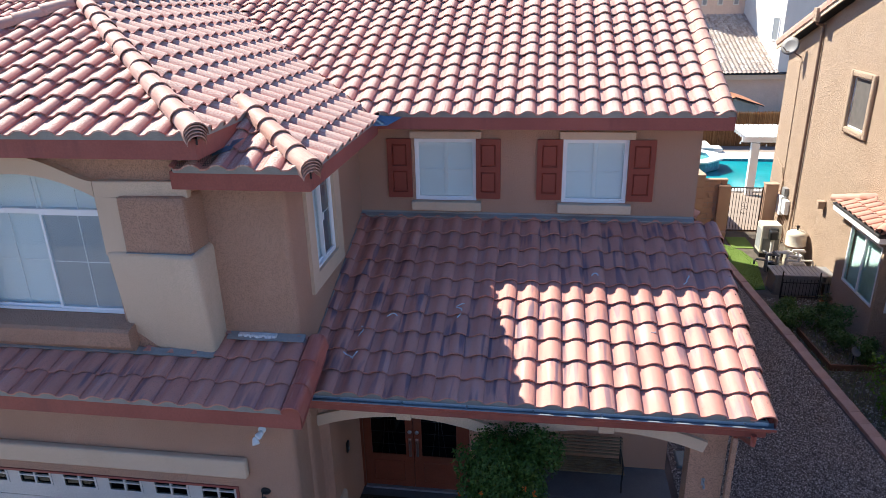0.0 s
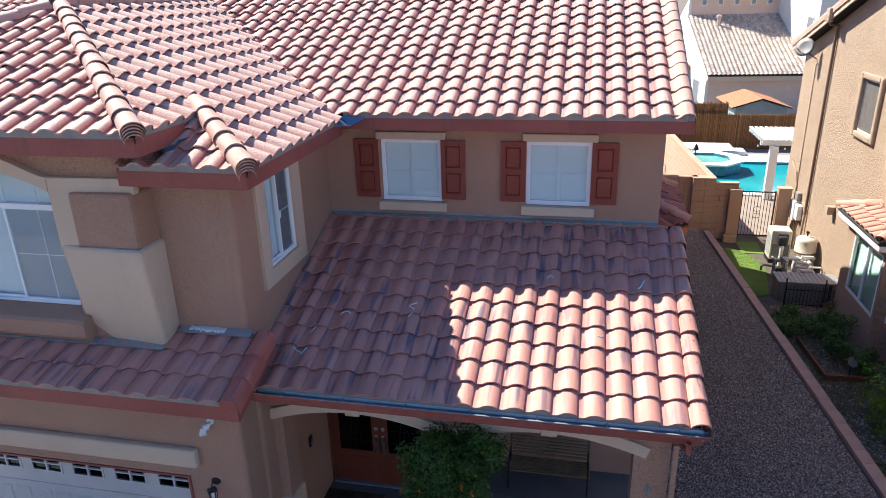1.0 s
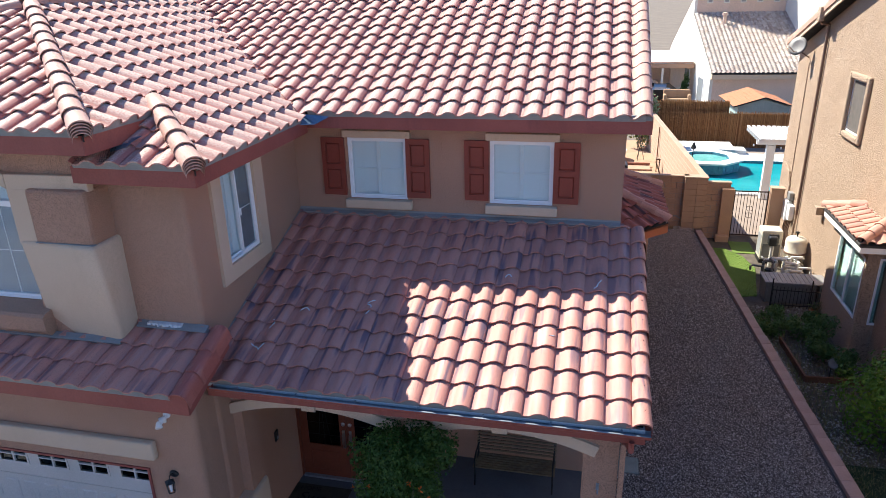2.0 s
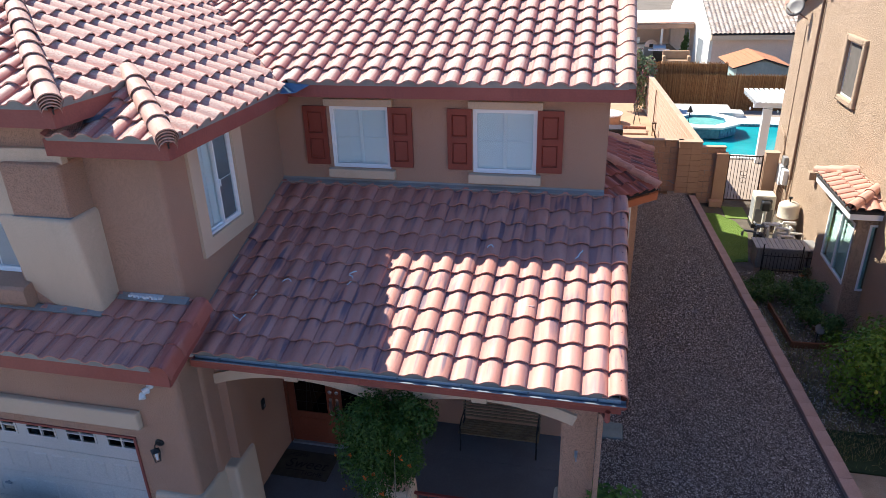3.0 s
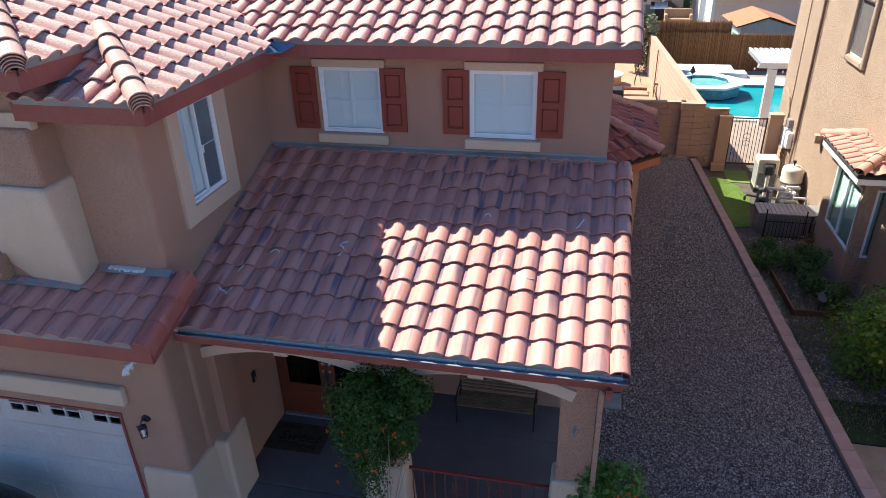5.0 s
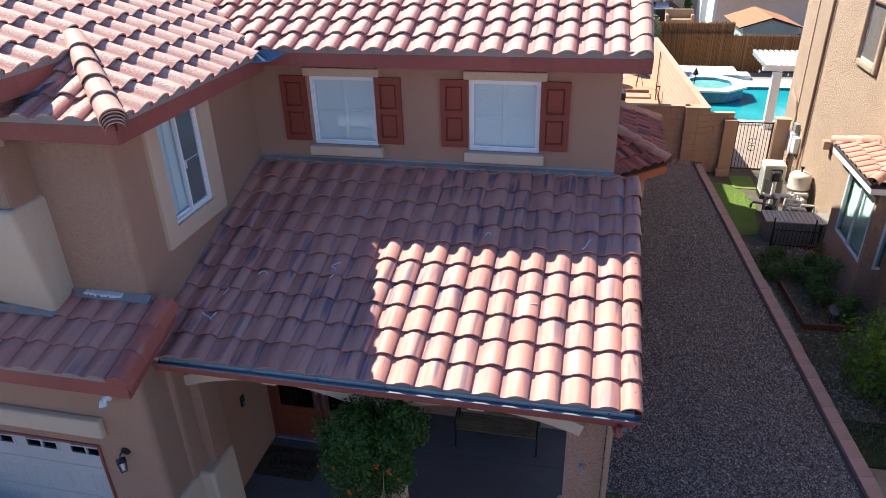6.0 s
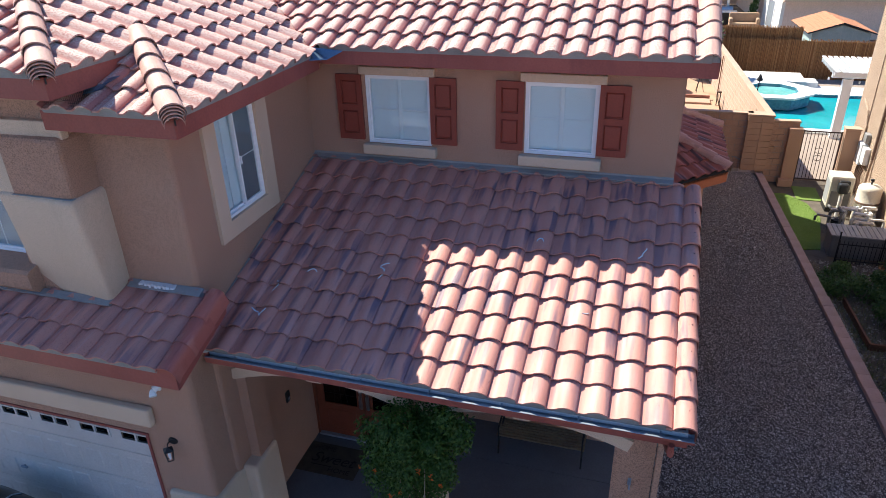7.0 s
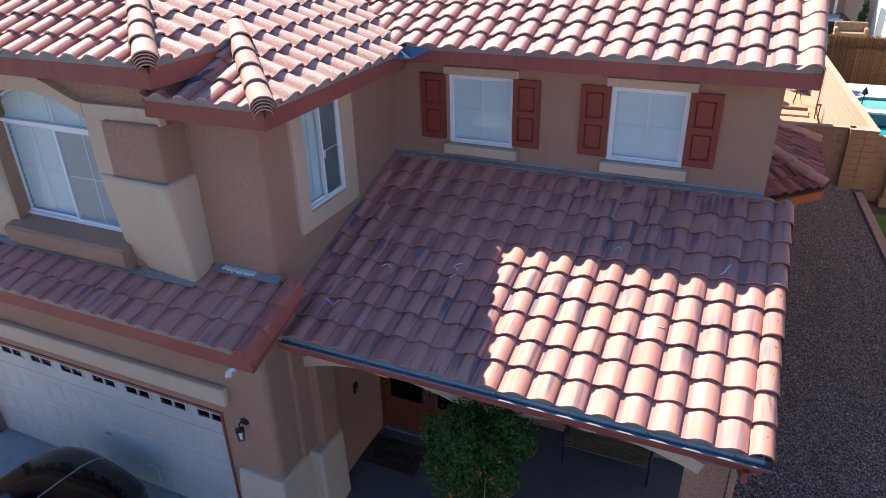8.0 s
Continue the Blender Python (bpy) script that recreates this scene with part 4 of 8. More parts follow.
# ---------------- garage front ----------------
GW = 6.72
DX0, DX1 = -8.83, -3.49
bm = bmesh.new()
wall_cells(bm, (-11.0, -2.72), (-0.02, 3.72), [(DX0, DX1, -0.02, 2.19)], lambda u, d, z: (u, GW + d, z), 0.2)
rg = 0.08
for k in range(6):
    a0, a1 = radians(90 * k / 6), radians(90 * (k + 1) / 6)
    q = [(-2.72 + rg * math.sin(a), GW + rg - rg * math.cos(a)) for a in (a0, a1)]
    prism(bm, [(q[0][0], q[0][1], -0.02), (q[1][0], q[1][1], -0.02), (-2.72, GW + rg, -0.02)], (0, 0, 3.74))
wall_cells(bm, (GW + rg, 7.5), (-0.02, 3.72), [], lambda u, d, z: (-2.64 - d, u, z), 0.15)
structure("wall_garage", tidy(bm), M_STUCCO, "tan stucco garage wall with a rounded corner", "wall")
structure("door_header", boxed(-9.3, -3.27, 6.615, 6.725, 2.40, 2.675, bevel=0.03), M_TRIM, "cream stucco band over the garage door", "trim")
bm = bmesh.new()
box(bm, DX0 - 0.05, DX1 + 0.04, 6.70, 6.735, 2.17, 2.20)
box(bm, DX1, DX1 + 0.035, 6.70, 6.735, 0, 2.17)
box(bm, DX0 - 0.035, DX0, 6.70, 6.735, 0, 2.17)
structure("door_casing", bm, M_FASCIA, "thin dark red casing round the garage door", "trim")
M_GDOOR = grainy("garage door enamel", (0.56, 0.53, 0.49), (0.64, 0.60, 0.56), 0.5, 1.5, 40, 0.12, 0.002, 0.4)
garage_door = tagged(new("door_1"), "closed cream sectional garage door with a row of small windows", "garage door", kind="structure")
pw, ph = (DX1 - DX0) / 8, 2.17 / 4
M_DGLASS = glass("dark garage glass", (0.25, 0.27, 0.28))
for r in range(4):
    holes = []
    z0, z1 = r * ph + 0.004, (r + 1) * ph - 0.004
    if r == 3:
        holes = [(DX0 + c * pw + 0.11, DX0 + (c + 1) * pw - 0.11, z0 + 0.23, z1 - 0.06) for c in range(8)]
    bm = bmesh.new()
    wall_cells(bm, (DX0, DX1), (z0, z1), holes, lambda u, d, z: (u, 6.85 + d, z), 0.045)
    sec = part("section", bm, M_GDOOR, garage_door)
    for c in range(8):
        x0, x1 = DX0 + c * pw, DX0 + (c + 1) * pw
        if r == 3:
            a, b, c0, c1 = holes[c]
            bm = bmesh.new()
            box(bm, a, b, 6.868, 6.874, c0, c1)
            g = part("pane", bm, M_DGLASS, sec)
            bm = bmesh.new()
            for q in ((a - 0.03, b + 0.03, c0 - 0.03, c0), (a - 0.03, b + 0.03, c1, c1 + 0.03), (a - 0.03, a, c0, c1), (b, b + 0.03, c0, c1), ((a + b) / 2 - 0.014, (a + b) / 2 + 0.014, c0, c1), (a, (a + b) / 2 - 0.014, (c0 + c1) / 2 - 0.011, (c0 + c1) / 2 + 0.011), ((a + b) / 2 + 0.014, b, (c0 + c1) / 2 - 0.011, (c0 + c1) / 2 + 0.011)):
                box(bm, q[0], q[1], 6.84, 6.866, q[2], q[3])
            part("window_trim", bm, M_GDOOR, sec)
        else:
            for h0, h1 in ((x0 + 0.05, (x0 + x1) / 2 - 0.03), ((x0 + x1) / 2 + 0.03, x1 - 0.05)):
                bm = bmesh.new()
                got = box(bm, h0, h1, 6.840, 6.852, z0 + 0.10, z1 - 0.10)
                for v in got:
                    if v.co.y < 6.845:
                        v.co.x += 0.025 if v.co.x < (h0 + h1) / 2 else -0.025
                        v.co.z += 0.025 if v.co.z < (z0 + z1) / 2 else -0.025
                part("raised_panel", bm, M_GDOOR, sec)
# dark sheet in place of the unlit garage
structure("garage_dark_panel", boxed(-9.0, -3.3, 7.0, 7.05, 0, 2.4), M_DARK, "dark panel standing in for the unlit garage", "wall")
handle = part("handle", boxed(-6.12, -6.0, 6.80, 6.83, 0.83, 0.86, bevel=0.008), M_GUTTER, garage_door, "small metal T-handle")
part("handle_stem", boxed(-6.07, -6.05, 6.82, 6.85, 0.82, 0.87), M_GUTTER, garage_door)

# ---------------- porch ----------------
AY0, AY1 = 7.50, 7.76
ARCHES = ((-2.455, -0.375), (0.11, 2.19))
SPRING, RISE = 2.724, 0.176


def porch_arch(x):
    for a, b in ARCHES:
        if a - 0.001 <= x <= b + 0.001:
            t = (x - (a + b) / 2) / ((b - a) / 2)
            return SPRING + RISE * (1 - t * t)
    return SPRING


bm = bmesh.new()
for a, b in ARCHES:
    strip_wall(bm, [a + (b - a) * (0.5 - 0.5 * math.cos(math.pi * k / 24)) for k in range(25)], porch_arch, lambda x: 3.45, AY0, AY1)
for a, b in ((-2.66, -2.455), (-0.375, 0.11), (2.19, 2.62)):
    box(bm, a, b, AY0, AY1 if a > -1 else 7.88, 0.0, 3.45)
structure("wall_porch", tidy(bm), M_STUCCO, "tan stucco porch front with two shallow arches", "wall")
for a, b in ARCHES:
    m = (a + b) / 2
    tr = thing("arch_moulding", "cream stucco moulding with a keystone over a porch arch", "moulding", "porch arch mouldings")
    half = (b - a) / 2
    bm = bmesh.new()
    prev = None
    for k in range(27):
        t = -1.13 + 2.26 * k / 26
        x0, z0 = m + t * half, SPRING + RISE * (1 - t * t)
        n2 = Vector((2 * RISE * t / half, 1)).normalized() * 0.15
        x1, z1 = x0 + n2.x, z0 + n2.y
        ring = [bm.verts.new(q) for q in ((x0, AY0 - 0.06, z0), (x1, AY0 - 0.05, z1), (x1, AY0 + 0.005, z1), (x0, AY0 + 0.005, z0))]
        if prev:
            for q in range(4):
                bm.faces.new((prev[q], ring[q], ring[(q + 1) % 4], prev[(q + 1) % 4]))
        else:
            bm.faces.new(ring)
        prev = ring
    bm.faces.new(prev[::-1])
    part("band", bm, M_TRIM, tr)
    part("keystone", boxed(m - 0.10, m + 0.10, AY0 - 0.085, AY0 + 0.002, 2.87, 3.06, bevel=0.015), M_TRIM, tr)


def base(name, x0, x1, y0, y1, top, flare, label):
    bm = bmesh.new()
    box(bm, x0, x1, y0, y1, 0.0, top, bevel=0.05, seg=3)
    cx, cy = (x0 + x1) / 2, (y0 + y1) / 2
    for v in bm.verts:
        k = flare * (1 - v.co.z / top)
        v.co.x += k if v.co.x > cx else -k
        v.co.y += k if v.co.y > cy else -k
    return structure(name, bm, M_TRIM, label, "wall base", smooth=False)


base("base_garage", -3.34, -2.59, 6.65, 7.40, 1.30, 0.06, "smooth cream stucco base at the garage corner")
base("base_left_pier", -2.72, -2.40, 7.29, 7.88, 1.32, 0.02, "smooth cream stucco base of the porch pier")
base("base_middle_pier", -0.42, 0.15, 7.43, 7.83, 1.15, 0.05, "smooth cream stucco base of the middle pier")
base("base_right_pier", 2.13, 2.68, 7.43, 7.83, 1.33, 0.05, "smooth cream stucco base of the end pier")
# unseen ceiling; its dark brown is chosen to deepen the porch shade
M_CEILING = grainy("light-cutting ceiling brown", (0.13, 0.09, 0.065), (0.17, 0.12, 0.09), 0.9, 1, 50, 0.2)
structure("ceiling", boxed(-2.6, 2.62, 7.76, 10.33, 3.0, 3.04), M_CEILING, "plain unseen porch ceiling, dark brown to cut bounced light", "ceiling")
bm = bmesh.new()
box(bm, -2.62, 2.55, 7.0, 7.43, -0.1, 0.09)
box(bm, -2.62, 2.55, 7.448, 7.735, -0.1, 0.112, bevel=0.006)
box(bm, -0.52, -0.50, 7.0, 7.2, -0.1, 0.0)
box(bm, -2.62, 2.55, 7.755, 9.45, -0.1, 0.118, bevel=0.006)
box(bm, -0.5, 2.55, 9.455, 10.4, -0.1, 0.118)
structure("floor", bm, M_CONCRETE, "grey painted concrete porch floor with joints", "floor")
bm = bmesh.new()
wall_cells(bm, (-2.66, -0.42), (0.0, 3.1), [(-2.58, -0.84, 0.0, 2.22)], lambda u, d, z: (u, 9.36 + d, z), 0.15)
box(bm, -0.60, -0.42, 9.51, 10.33, 0, 3.1)
structure("wall_entry", bm, M_STUCCO, "shaded tan stucco wall around the front doors", "wall")
# dark sheet in place of the unlit hall
structure("entry_dark_panel", boxed(-2.6, -0.6, 10.2, 10.25, 0, 3.0), M_DARK, "dark panel standing in for the unlit hall", "wall")
M_DOOR = grainy("red brown door stain", (0.17, 0.042, 0.02), (0.22, 0.06, 0.03), 0.45, 2, 35, 0.2, 0.002, 0.45)
M_CHROME = grainy("satin nickel", (0.5, 0.5, 0.5), (0.6, 0.6, 0.58), 0.3, 3, 20, 0, metal=1.0)
bm = bmesh.new()
box(bm, -2.64, -2.56, 9.31, 9.40, 0.12, 2.28)
box(bm, -0.86, -0.78, 9.31, 9.40, 0.12, 2.28)
box(bm, -2.56, -0.86, 9.31, 9.40, 2.18, 2.28)
structure("door_frame", bm, M_DOOR, "red-brown stained door frame", "door frame")
structure("door_threshold", boxed(-2.56, -0.86, 9.28, 9.42, 0.12, 0.155), M_GUTTER, "worn metal threshold below the front doors", "threshold")
for k, (x0, x1) in enumerate(((-2.555, -1.715), (-1.705, -0.865))):
    d = tagged(new("door_%d" % (k + 2)), "closed red-brown front door with a dark leaded glass panel", "door", "front doors", "structure")
    bm = bmesh.new()
    wall_cells(bm, (x0, x1), (0.16, 2.17), [(x0 + 0.13, x1 - 0.13, 0.80, 2.02)], lambda u, dd, z: (u, 9.34 + dd, z), 0.05)
    part("leaf", bm, M_DOOR, d)
    part("glass_panel", boxed(x0 + 0.13, x1 - 0.13, 9.36, 9.375, 0.80, 2.02), glass("leaded dark glass", (0.12, 0.12, 0.12)), d, "dark leaded glass panel")
    # near-black sheet behind the glass, for the shade of the hall
    part("glass_backing", boxed(x0 + 0.13, x1 - 0.13, 9.378, 9.388, 0.80, 2.02), M_DARK, d)
    bm = bmesh.new()
    cx = (x0 + x1) / 2
    for q in (-0.12, 0.0, 0.12):
        tube(bm, [(cx + q, 9.355, 0.81), (cx + q * 0.4, 9.355, 1.4), (cx + q, 9.355, 2.01)], 0.003, 5)
    for q in range(4):
        box(bm, x0 + 0.13, x1 - 0.13, 9.352, 9.358, 1.0 + 0.24 * q, 1.004 + 0.24 * q)
    part("leading", bm, M_BLACK, d)
    bm = bmesh.new()
    got = box(bm, x0 + 0.16, x1 - 0.16, 9.332, 9.345, 0.28, 0.68, bevel=0.012)
    part("raised_panel", bm, M_DOOR, d)
    hx = x1 - 0.055 if k == 0 else x0 + 0.055
    bm = bmesh.new()
    tube(bm, [(hx, 9.335, 1.12), (hx, 9.28, 1.09), (hx, 9.275, 0.94), (hx, 9.29, 0.84), (hx, 9.335, 0.82)], 0.012, 8)
    box(bm, hx - 0.025, hx + 0.025, 9.32, 9.342, 0.79, 1.15, bevel=0.008)
    part("handle", bm, M_CHROME, d, "satin nickel pull handle")
    bm = bmesh.new()
    lathe(bm, [(0.005, 0), (0.036, 0.0), (0.034, 0.02), (0.02, 0.028)], (0, 0, 0), 14)
    bm.transform(pose(hx, 9.345, 1.27, 90, 0, 0))
    part("deadbolt", bm, M_CHROME, d)

# doorbell, lantern, flood light
bell = thing("doorbell", "small black doorbell plate on the shaded stucco", "doorbell", at=(-2.60, 8.56, 1.5))
part("plate", boxed(0.0, 0.03, -0.05, 0.05, -0.09, 0.09, bevel=0.01), M_BLACK, bell)
part("button", boxed(0.03, 0.04, -0.02, 0.02, -0.05, -0.01, bevel=0.004), M_GUTTER, bell)

lantern = thing("wall_lantern", "black metal wall lantern with clear glass on the garage wall", "lantern", at=(-3.09, GW, 2.12))
lantern.scale = (1.1, 1.0, 0.82)
bm = bmesh.new()
lathe(bm, [(0.01, 0), (0.062, 0), (0.058, 0.02), (0.03, 0.03)], (0, 0, 0), 16)
bm.transform(pose(0, 0, 0.06, 90, 0, 0))
part("backplate", bm, M_BLACK, lantern)
bm = bmesh.new()
tube(bm, [(0, -0.02, 0.06), (0, -0.06, 0.11), (0, -0.11, 0.10), (0, -0.12, 0.04)], 0.009, 8)
part("arm", bm, M_BLACK, lantern)
bm = bmesh.new()
lathe(bm, [(0.012, 0.05), (0.03, 0.035), (0.075, 0.0), (0.07, -0.01)], (0, -0.12, 0), 4)
part("roof", bm, M_BLACK, lantern)
bm = bmesh.new()
for sx, sy in ((1, 0), (0, 1), (-1, 0), (0, -1)):
    tube(bm, [(0.065 * sx, -0.12 + 0.065 * sy, -0.01), (0.045 * sx, -0.12 + 0.045 * sy, -0.19)], 0.006, 5)
for k in range(4):
    q = [((1, 0), (0, 1), (-1, 0), (0, -1))[k], ((0, 1), (-1, 0), (0, -1), (1, 0))[k]]
    tube(bm, [(0.045 * q[0][0], -0.12 + 0.045 * q[0][1], -0.19), (0.045 * q[1][0], -0.12 + 0.045 * q[1][1], -0.19)], 0.007, 5)
part("cage", bm, M_BLACK, lantern)
bm = bmesh.new()
lathe(bm, [(0.012, -0.18), (0.018, -0.1), (0.016, -0.05), (0.008, -0.03)], (0, -0.12, 0), 10)
part("bulb", bm, M_WHITE, lantern)

flood = thing("flood_light", "small white twin-head security light on the stucco wall", "security light", at=(-3.05, GW, 3.06))
flood.scale = (0.9, 0.9, 0.9)
bm = bmesh.new()
lathe(bm, [(0.01, 0), (0.055, 0.0), (0.055, 0.02), (0.04, 0.03)], (0, 0, 0), 16)
bm.transform(pose(0.03, 0, 0.05, 90, 0, 0))
part("mount", bm, M_WHITE, flood)
bm = bmesh.new()
tube(bm, [(0.03, -0.02, 0.05), (0.0, -0.08, 0.03), (-0.03, -0.11, -0.01)], 0.014, 8)
part("arm", bm, M_WHITE, flood)
bm = bmesh.new()
lathe(bm, [(0.02, 0.0), (0.035, -0.02), (0.05, -0.09), (0.048, -0.10)], (0, 0, 0), 14)
bm.transform(pose(-0.04, -0.12, 0.0, -35, -30, 0))
part("head", bm, M_WHITE, flood)
bm = bmesh.new()
lathe(bm, [(0.02, 0.0), (0.035, -0.02), (0.05, -0.09), (0.048, -0.10)], (0, 0, 0), 14)
bm.transform(pose(0.07, -0.08, 0.07, -50, 55, 0))
part("head", bm, M_WHITE, flood)
part("sensor", boxed(-0.02, 0.03, -0.07, -0.03, -0.06, -0.015, bevel=0.01), M_WHITE, flood)

# ---------------- porch things ----------------
M_MAT = grainy("dark coir", (0.045, 0.038, 0.028), (0.075, 0.062, 0.045), 0.95, 6, 90, 0.8, 0.006)
M_INK = grainy("black mat lettering", (0.012, 0.011, 0.01), (0.02, 0.018, 0.017), 0.95, 6, 80, 0.4)


def lettering(name, words, size, m, mat, parent, depth=0.002, shear=0.0):
    cu = bpy.data.curves.new(name, "FONT")
    cu.body, cu.size, cu.extrude, cu.align_x, cu.align_y, cu.shear = words, size, depth, "CENTER", "CENTER", shear
    tmp = bpy.data.objects.new(name, cu)
    scene.collection.objects.link(tmp)
    me = bpy.data.meshes.new_from_object(tmp.evaluated_get(bpy.context.evaluated_depsgraph_get()))
    bpy.data.objects.remove(tmp)
    me.transform(m)
    me.materials.clear()
    me.materials.append(mat)
    ob = new(name, me)
    ob.parent = parent
    return ob


mat_o = thing("doormat", "dark coir doormat with faded black lettering before the front doors", "doormat", at=(-2.11, 8.78, 0.118))
part("carpet", boxed(-0.5, 0.5, -0.32, 0.32, 0.0, 0.014, bevel=0.005), M_MAT, mat_o)
lettering("lettering", "Sweet", 0.30, pose(0.02, 0.0, 0.0155), M_INK, mat_o, shear=0.25)
lettering("lettering", "HOME", 0.13, pose(0.2, -0.21, 0.0155), M_INK, mat_o)
lettering("lettering", "HOME", 0.13, pose(-0.2, 0.21, 0.0155), M_INK, mat_o)
part("swash", boxed(-0.3, 0.05, -0.155, -0.14, 0.014, 0.0165), M_INK, mat_o)

M_SLAT = grainy("weathered bench wood", (0.17, 0.125, 0.075), (0.25, 0.185, 0.11), 0.75, 3, 45, 0.4, stain=(0.13, 0.095, 0.065))
bench = thing("garden_bench", "slatted wooden garden bench with black iron ends on the porch", "bench", at=(1.08, 9.90, 0.118))
bench.scale = (1.0, 1.0, 0.94)
for sx in (-0.655, 0.655):
    bm = bmesh.new()
    tube(bm, [(sx, -0.26, 0.0), (sx, -0.22, 0.2), (sx, -0.25, 0.38), (sx, -0.02, 0.36), (sx, 0.16, 0.40), (sx, 0.27, 0.78)], 0.016, 8)
    tube(bm, [(sx, 0.24, 0.0), (sx, 0.17, 0.2), (sx, 0.16, 0.40)], 0.016, 8)
    tube(bm, [(sx, -0.25, 0.38), (sx, -0.27, 0.56), (sx, -0.1, 0.60), (sx, 0.20, 0.57)], 0.014, 8)
    part("iron_end", bm, M_BLACK, bench)
for k in range(7):
    y = -0.26 + 0.068 * k
    part("seat_slat", boxed(-0.69, 0.69, y, y + 0.042, 0.385 - 0.006 * k, 0.408 - 0.006 * k, bevel=0.005), M_SLAT, bench)
for k in range(6):
    z = 0.44 + 0.06 * k
    y = 0.17 + 0.014 * k
    part("back_slat", boxed(-0.69, 0.69, y, y + 0.022, z, z + 0.034, bevel=0.005), M_SLAT, bench)

# railing between the piers
M_RAIL = grainy("dark red rail paint", (0.20, 0.035, 0.03), (0.26, 0.055, 0.045), 0.5, 3, 40, 0.15)
rail = thing("porch_railing", "dark red wrought iron railing with scrolls between two piers", "railing", at=(0.15, 7.66, 0.11))
part("top_rail", boxed(0, 1.98, -0.025, 0.025, 0.86, 0.895, bevel=0.008), M_RAIL, rail)
part("bottom_rail", boxed(0, 1.98, -0.015, 0.015, 0.09, 0.12), M_RAIL, rail)
for k in range(13):
    x = 0.055 + k * 0.155
    part("baluster", boxed(x - 0.007, x + 0.007, -0.007, 0.007, 0.12, 0.86), M_RAIL, rail)
for x in (0.055 + 4 * 0.155, 0.055 + 8 * 0.155):
    for s in (-1, 1):
        for z, q, big in ((0.59, 1, 1.0), (0.51, -1, 1.0), (0.68, 1, 0.7), (0.42, -1, 0.7)):
            bm = bmesh.new()
            turn = [0.42 * j for j in range(13)]
            pts = [(x + s * (0.012 + big * 0.034 * (1 - math.cos(a) * (1 - 0.09 * a))), -0.008, z + q * big * 0.036 * math.sin(a) * (1 - 0.09 * a)) for a in turn]
            tube(bm, pts, 0.0055, 5)
            part("scroll", bm, M_RAIL, rail)

# downspout at the end of the gutter
spout = thing("downspout", "tan painted downspout with a dark red elbow at the end pier", "downspout", at=(2.648, 7.33, 0.05))
bm = bmesh.new()
tube(bm, [(0.06, -0.38, 3.27), (0.06, -0.38, 3.15), (0.01, 0.02, 3.0), (0.01, 0.06, 2.9)], 0.034, 8)
part("elbow", bm, M_FASCIA, spout, "dark red painted elbow")
part("pipe", boxed(-0.025, 0.04, 0.02, 0.09, 0.0, 2.92, bevel=0.01), M_STUCCO, spout, "tan painted pipe")
hook = thing("wall_hook", "small metal hook screwed to the stucco end pier", "hook", at=(2.39, 7.50, 2.19))
part("plate", boxed(-0.02, 0.02, -0.012, 0.0, -0.05, 0.06, bevel=0.004), M_GUTTER, hook)
bm = bmesh.new()
tube(bm, [(0, -0.01, 0.02), (0, -0.06, 0.01), (0.005, -0.085, -0.03), (0.005, -0.06, -0.06), (0.0, -0.035, -0.05)], 0.010, 8)
part("hook", bm, M_GUTTER, hook)
# ---------------- ground ----------------
kx = lambda y: 5.63 + (24.0 - y) * 0.0700
M_EARTH = grainy("desert earth", (0.17, 0.135, 0.105), (0.23, 0.185, 0.145), 0.95, 0.4, 30, 0.4, 0.01)
M_GRAVELBED = grainy("crushed stone", (0.085, 0.066, 0.058), (0.14, 0.11, 0.098), 0.9, 2.5, 38, 1.0, 0.03)
M_SOIL = grainy("dark garden soil", (0.085, 0.068, 0.052), (0.15, 0.122, 0.095), 0.95, 3, 40, 0.8, 0.02)
M_SAND = grainy("tan yard sand", (0.42, 0.26, 0.16), (0.49, 0.31, 0.20), 0.95, 1.5, 50, 0.4)
M_ASPHALT = grainy("street asphalt", (0.045, 0.045, 0.047), (0.065, 0.063, 0.062), 0.9, 1, 60, 0.4)
M_DRIVE = grainy("driveway concrete", (0.30, 0.30, 0.305), (0.37, 0.37, 0.375), 0.85, 0.8, 40, 0.2, stain=(0.21, 0.21, 0.215))
structure("ground", boxed(-2500, 2500, -2500, 2500, -0.9, -0.46), M_EARTH, "dry desert ground reaching the horizon", "ground")
bm = bmesh.new()
for k in range(3):
    for y0, y1 in ((-7.0, -2.7), (-2.68, 1.6), (1.62, 6.9)):
        box(bm, -9.4 + 2.3 * k, -7.12 + 2.3 * k, y0, y1, -0.45, -0.004, bevel=0.01, seg=1)
box(bm, -2.48, -0.4, 4.6, 7.0, -0.45, -0.006)
# out of view: dark gravel instead of concrete, so less light bounces into the porch
structure("unseen_gravel", boxed(-0.38, 2.56, -6.9, 6.98, -0.46, -0.012), M_GRAVELBED, "unseen dark gravel before the porch, lowering bounced light", "gravel")
structure("unseen_gravel_strip", boxed(-2.46, -0.42, -6.9, 4.58, -0.46, -0.012), M_GRAVELBED, "unseen dark gravel beside the driveway, lowering bounced light", "gravel")
structure("driveway", bm, M_DRIVE, "pale concrete driveway before the garage", "driveway")
structure("road", boxed(-80, 80, -17, -7.2, -0.45, -0.10), M_ASPHALT, "grey asphalt street in front of the houses", "road")
bm = bmesh.new()
prism(bm, [(2.56, -6.9, -0.46), (kx(-6.9), -6.9, -0.46), (kx(24), 24.0, -0.46), (2.56, 24.0, -0.46)], (0, 0, 0.455))
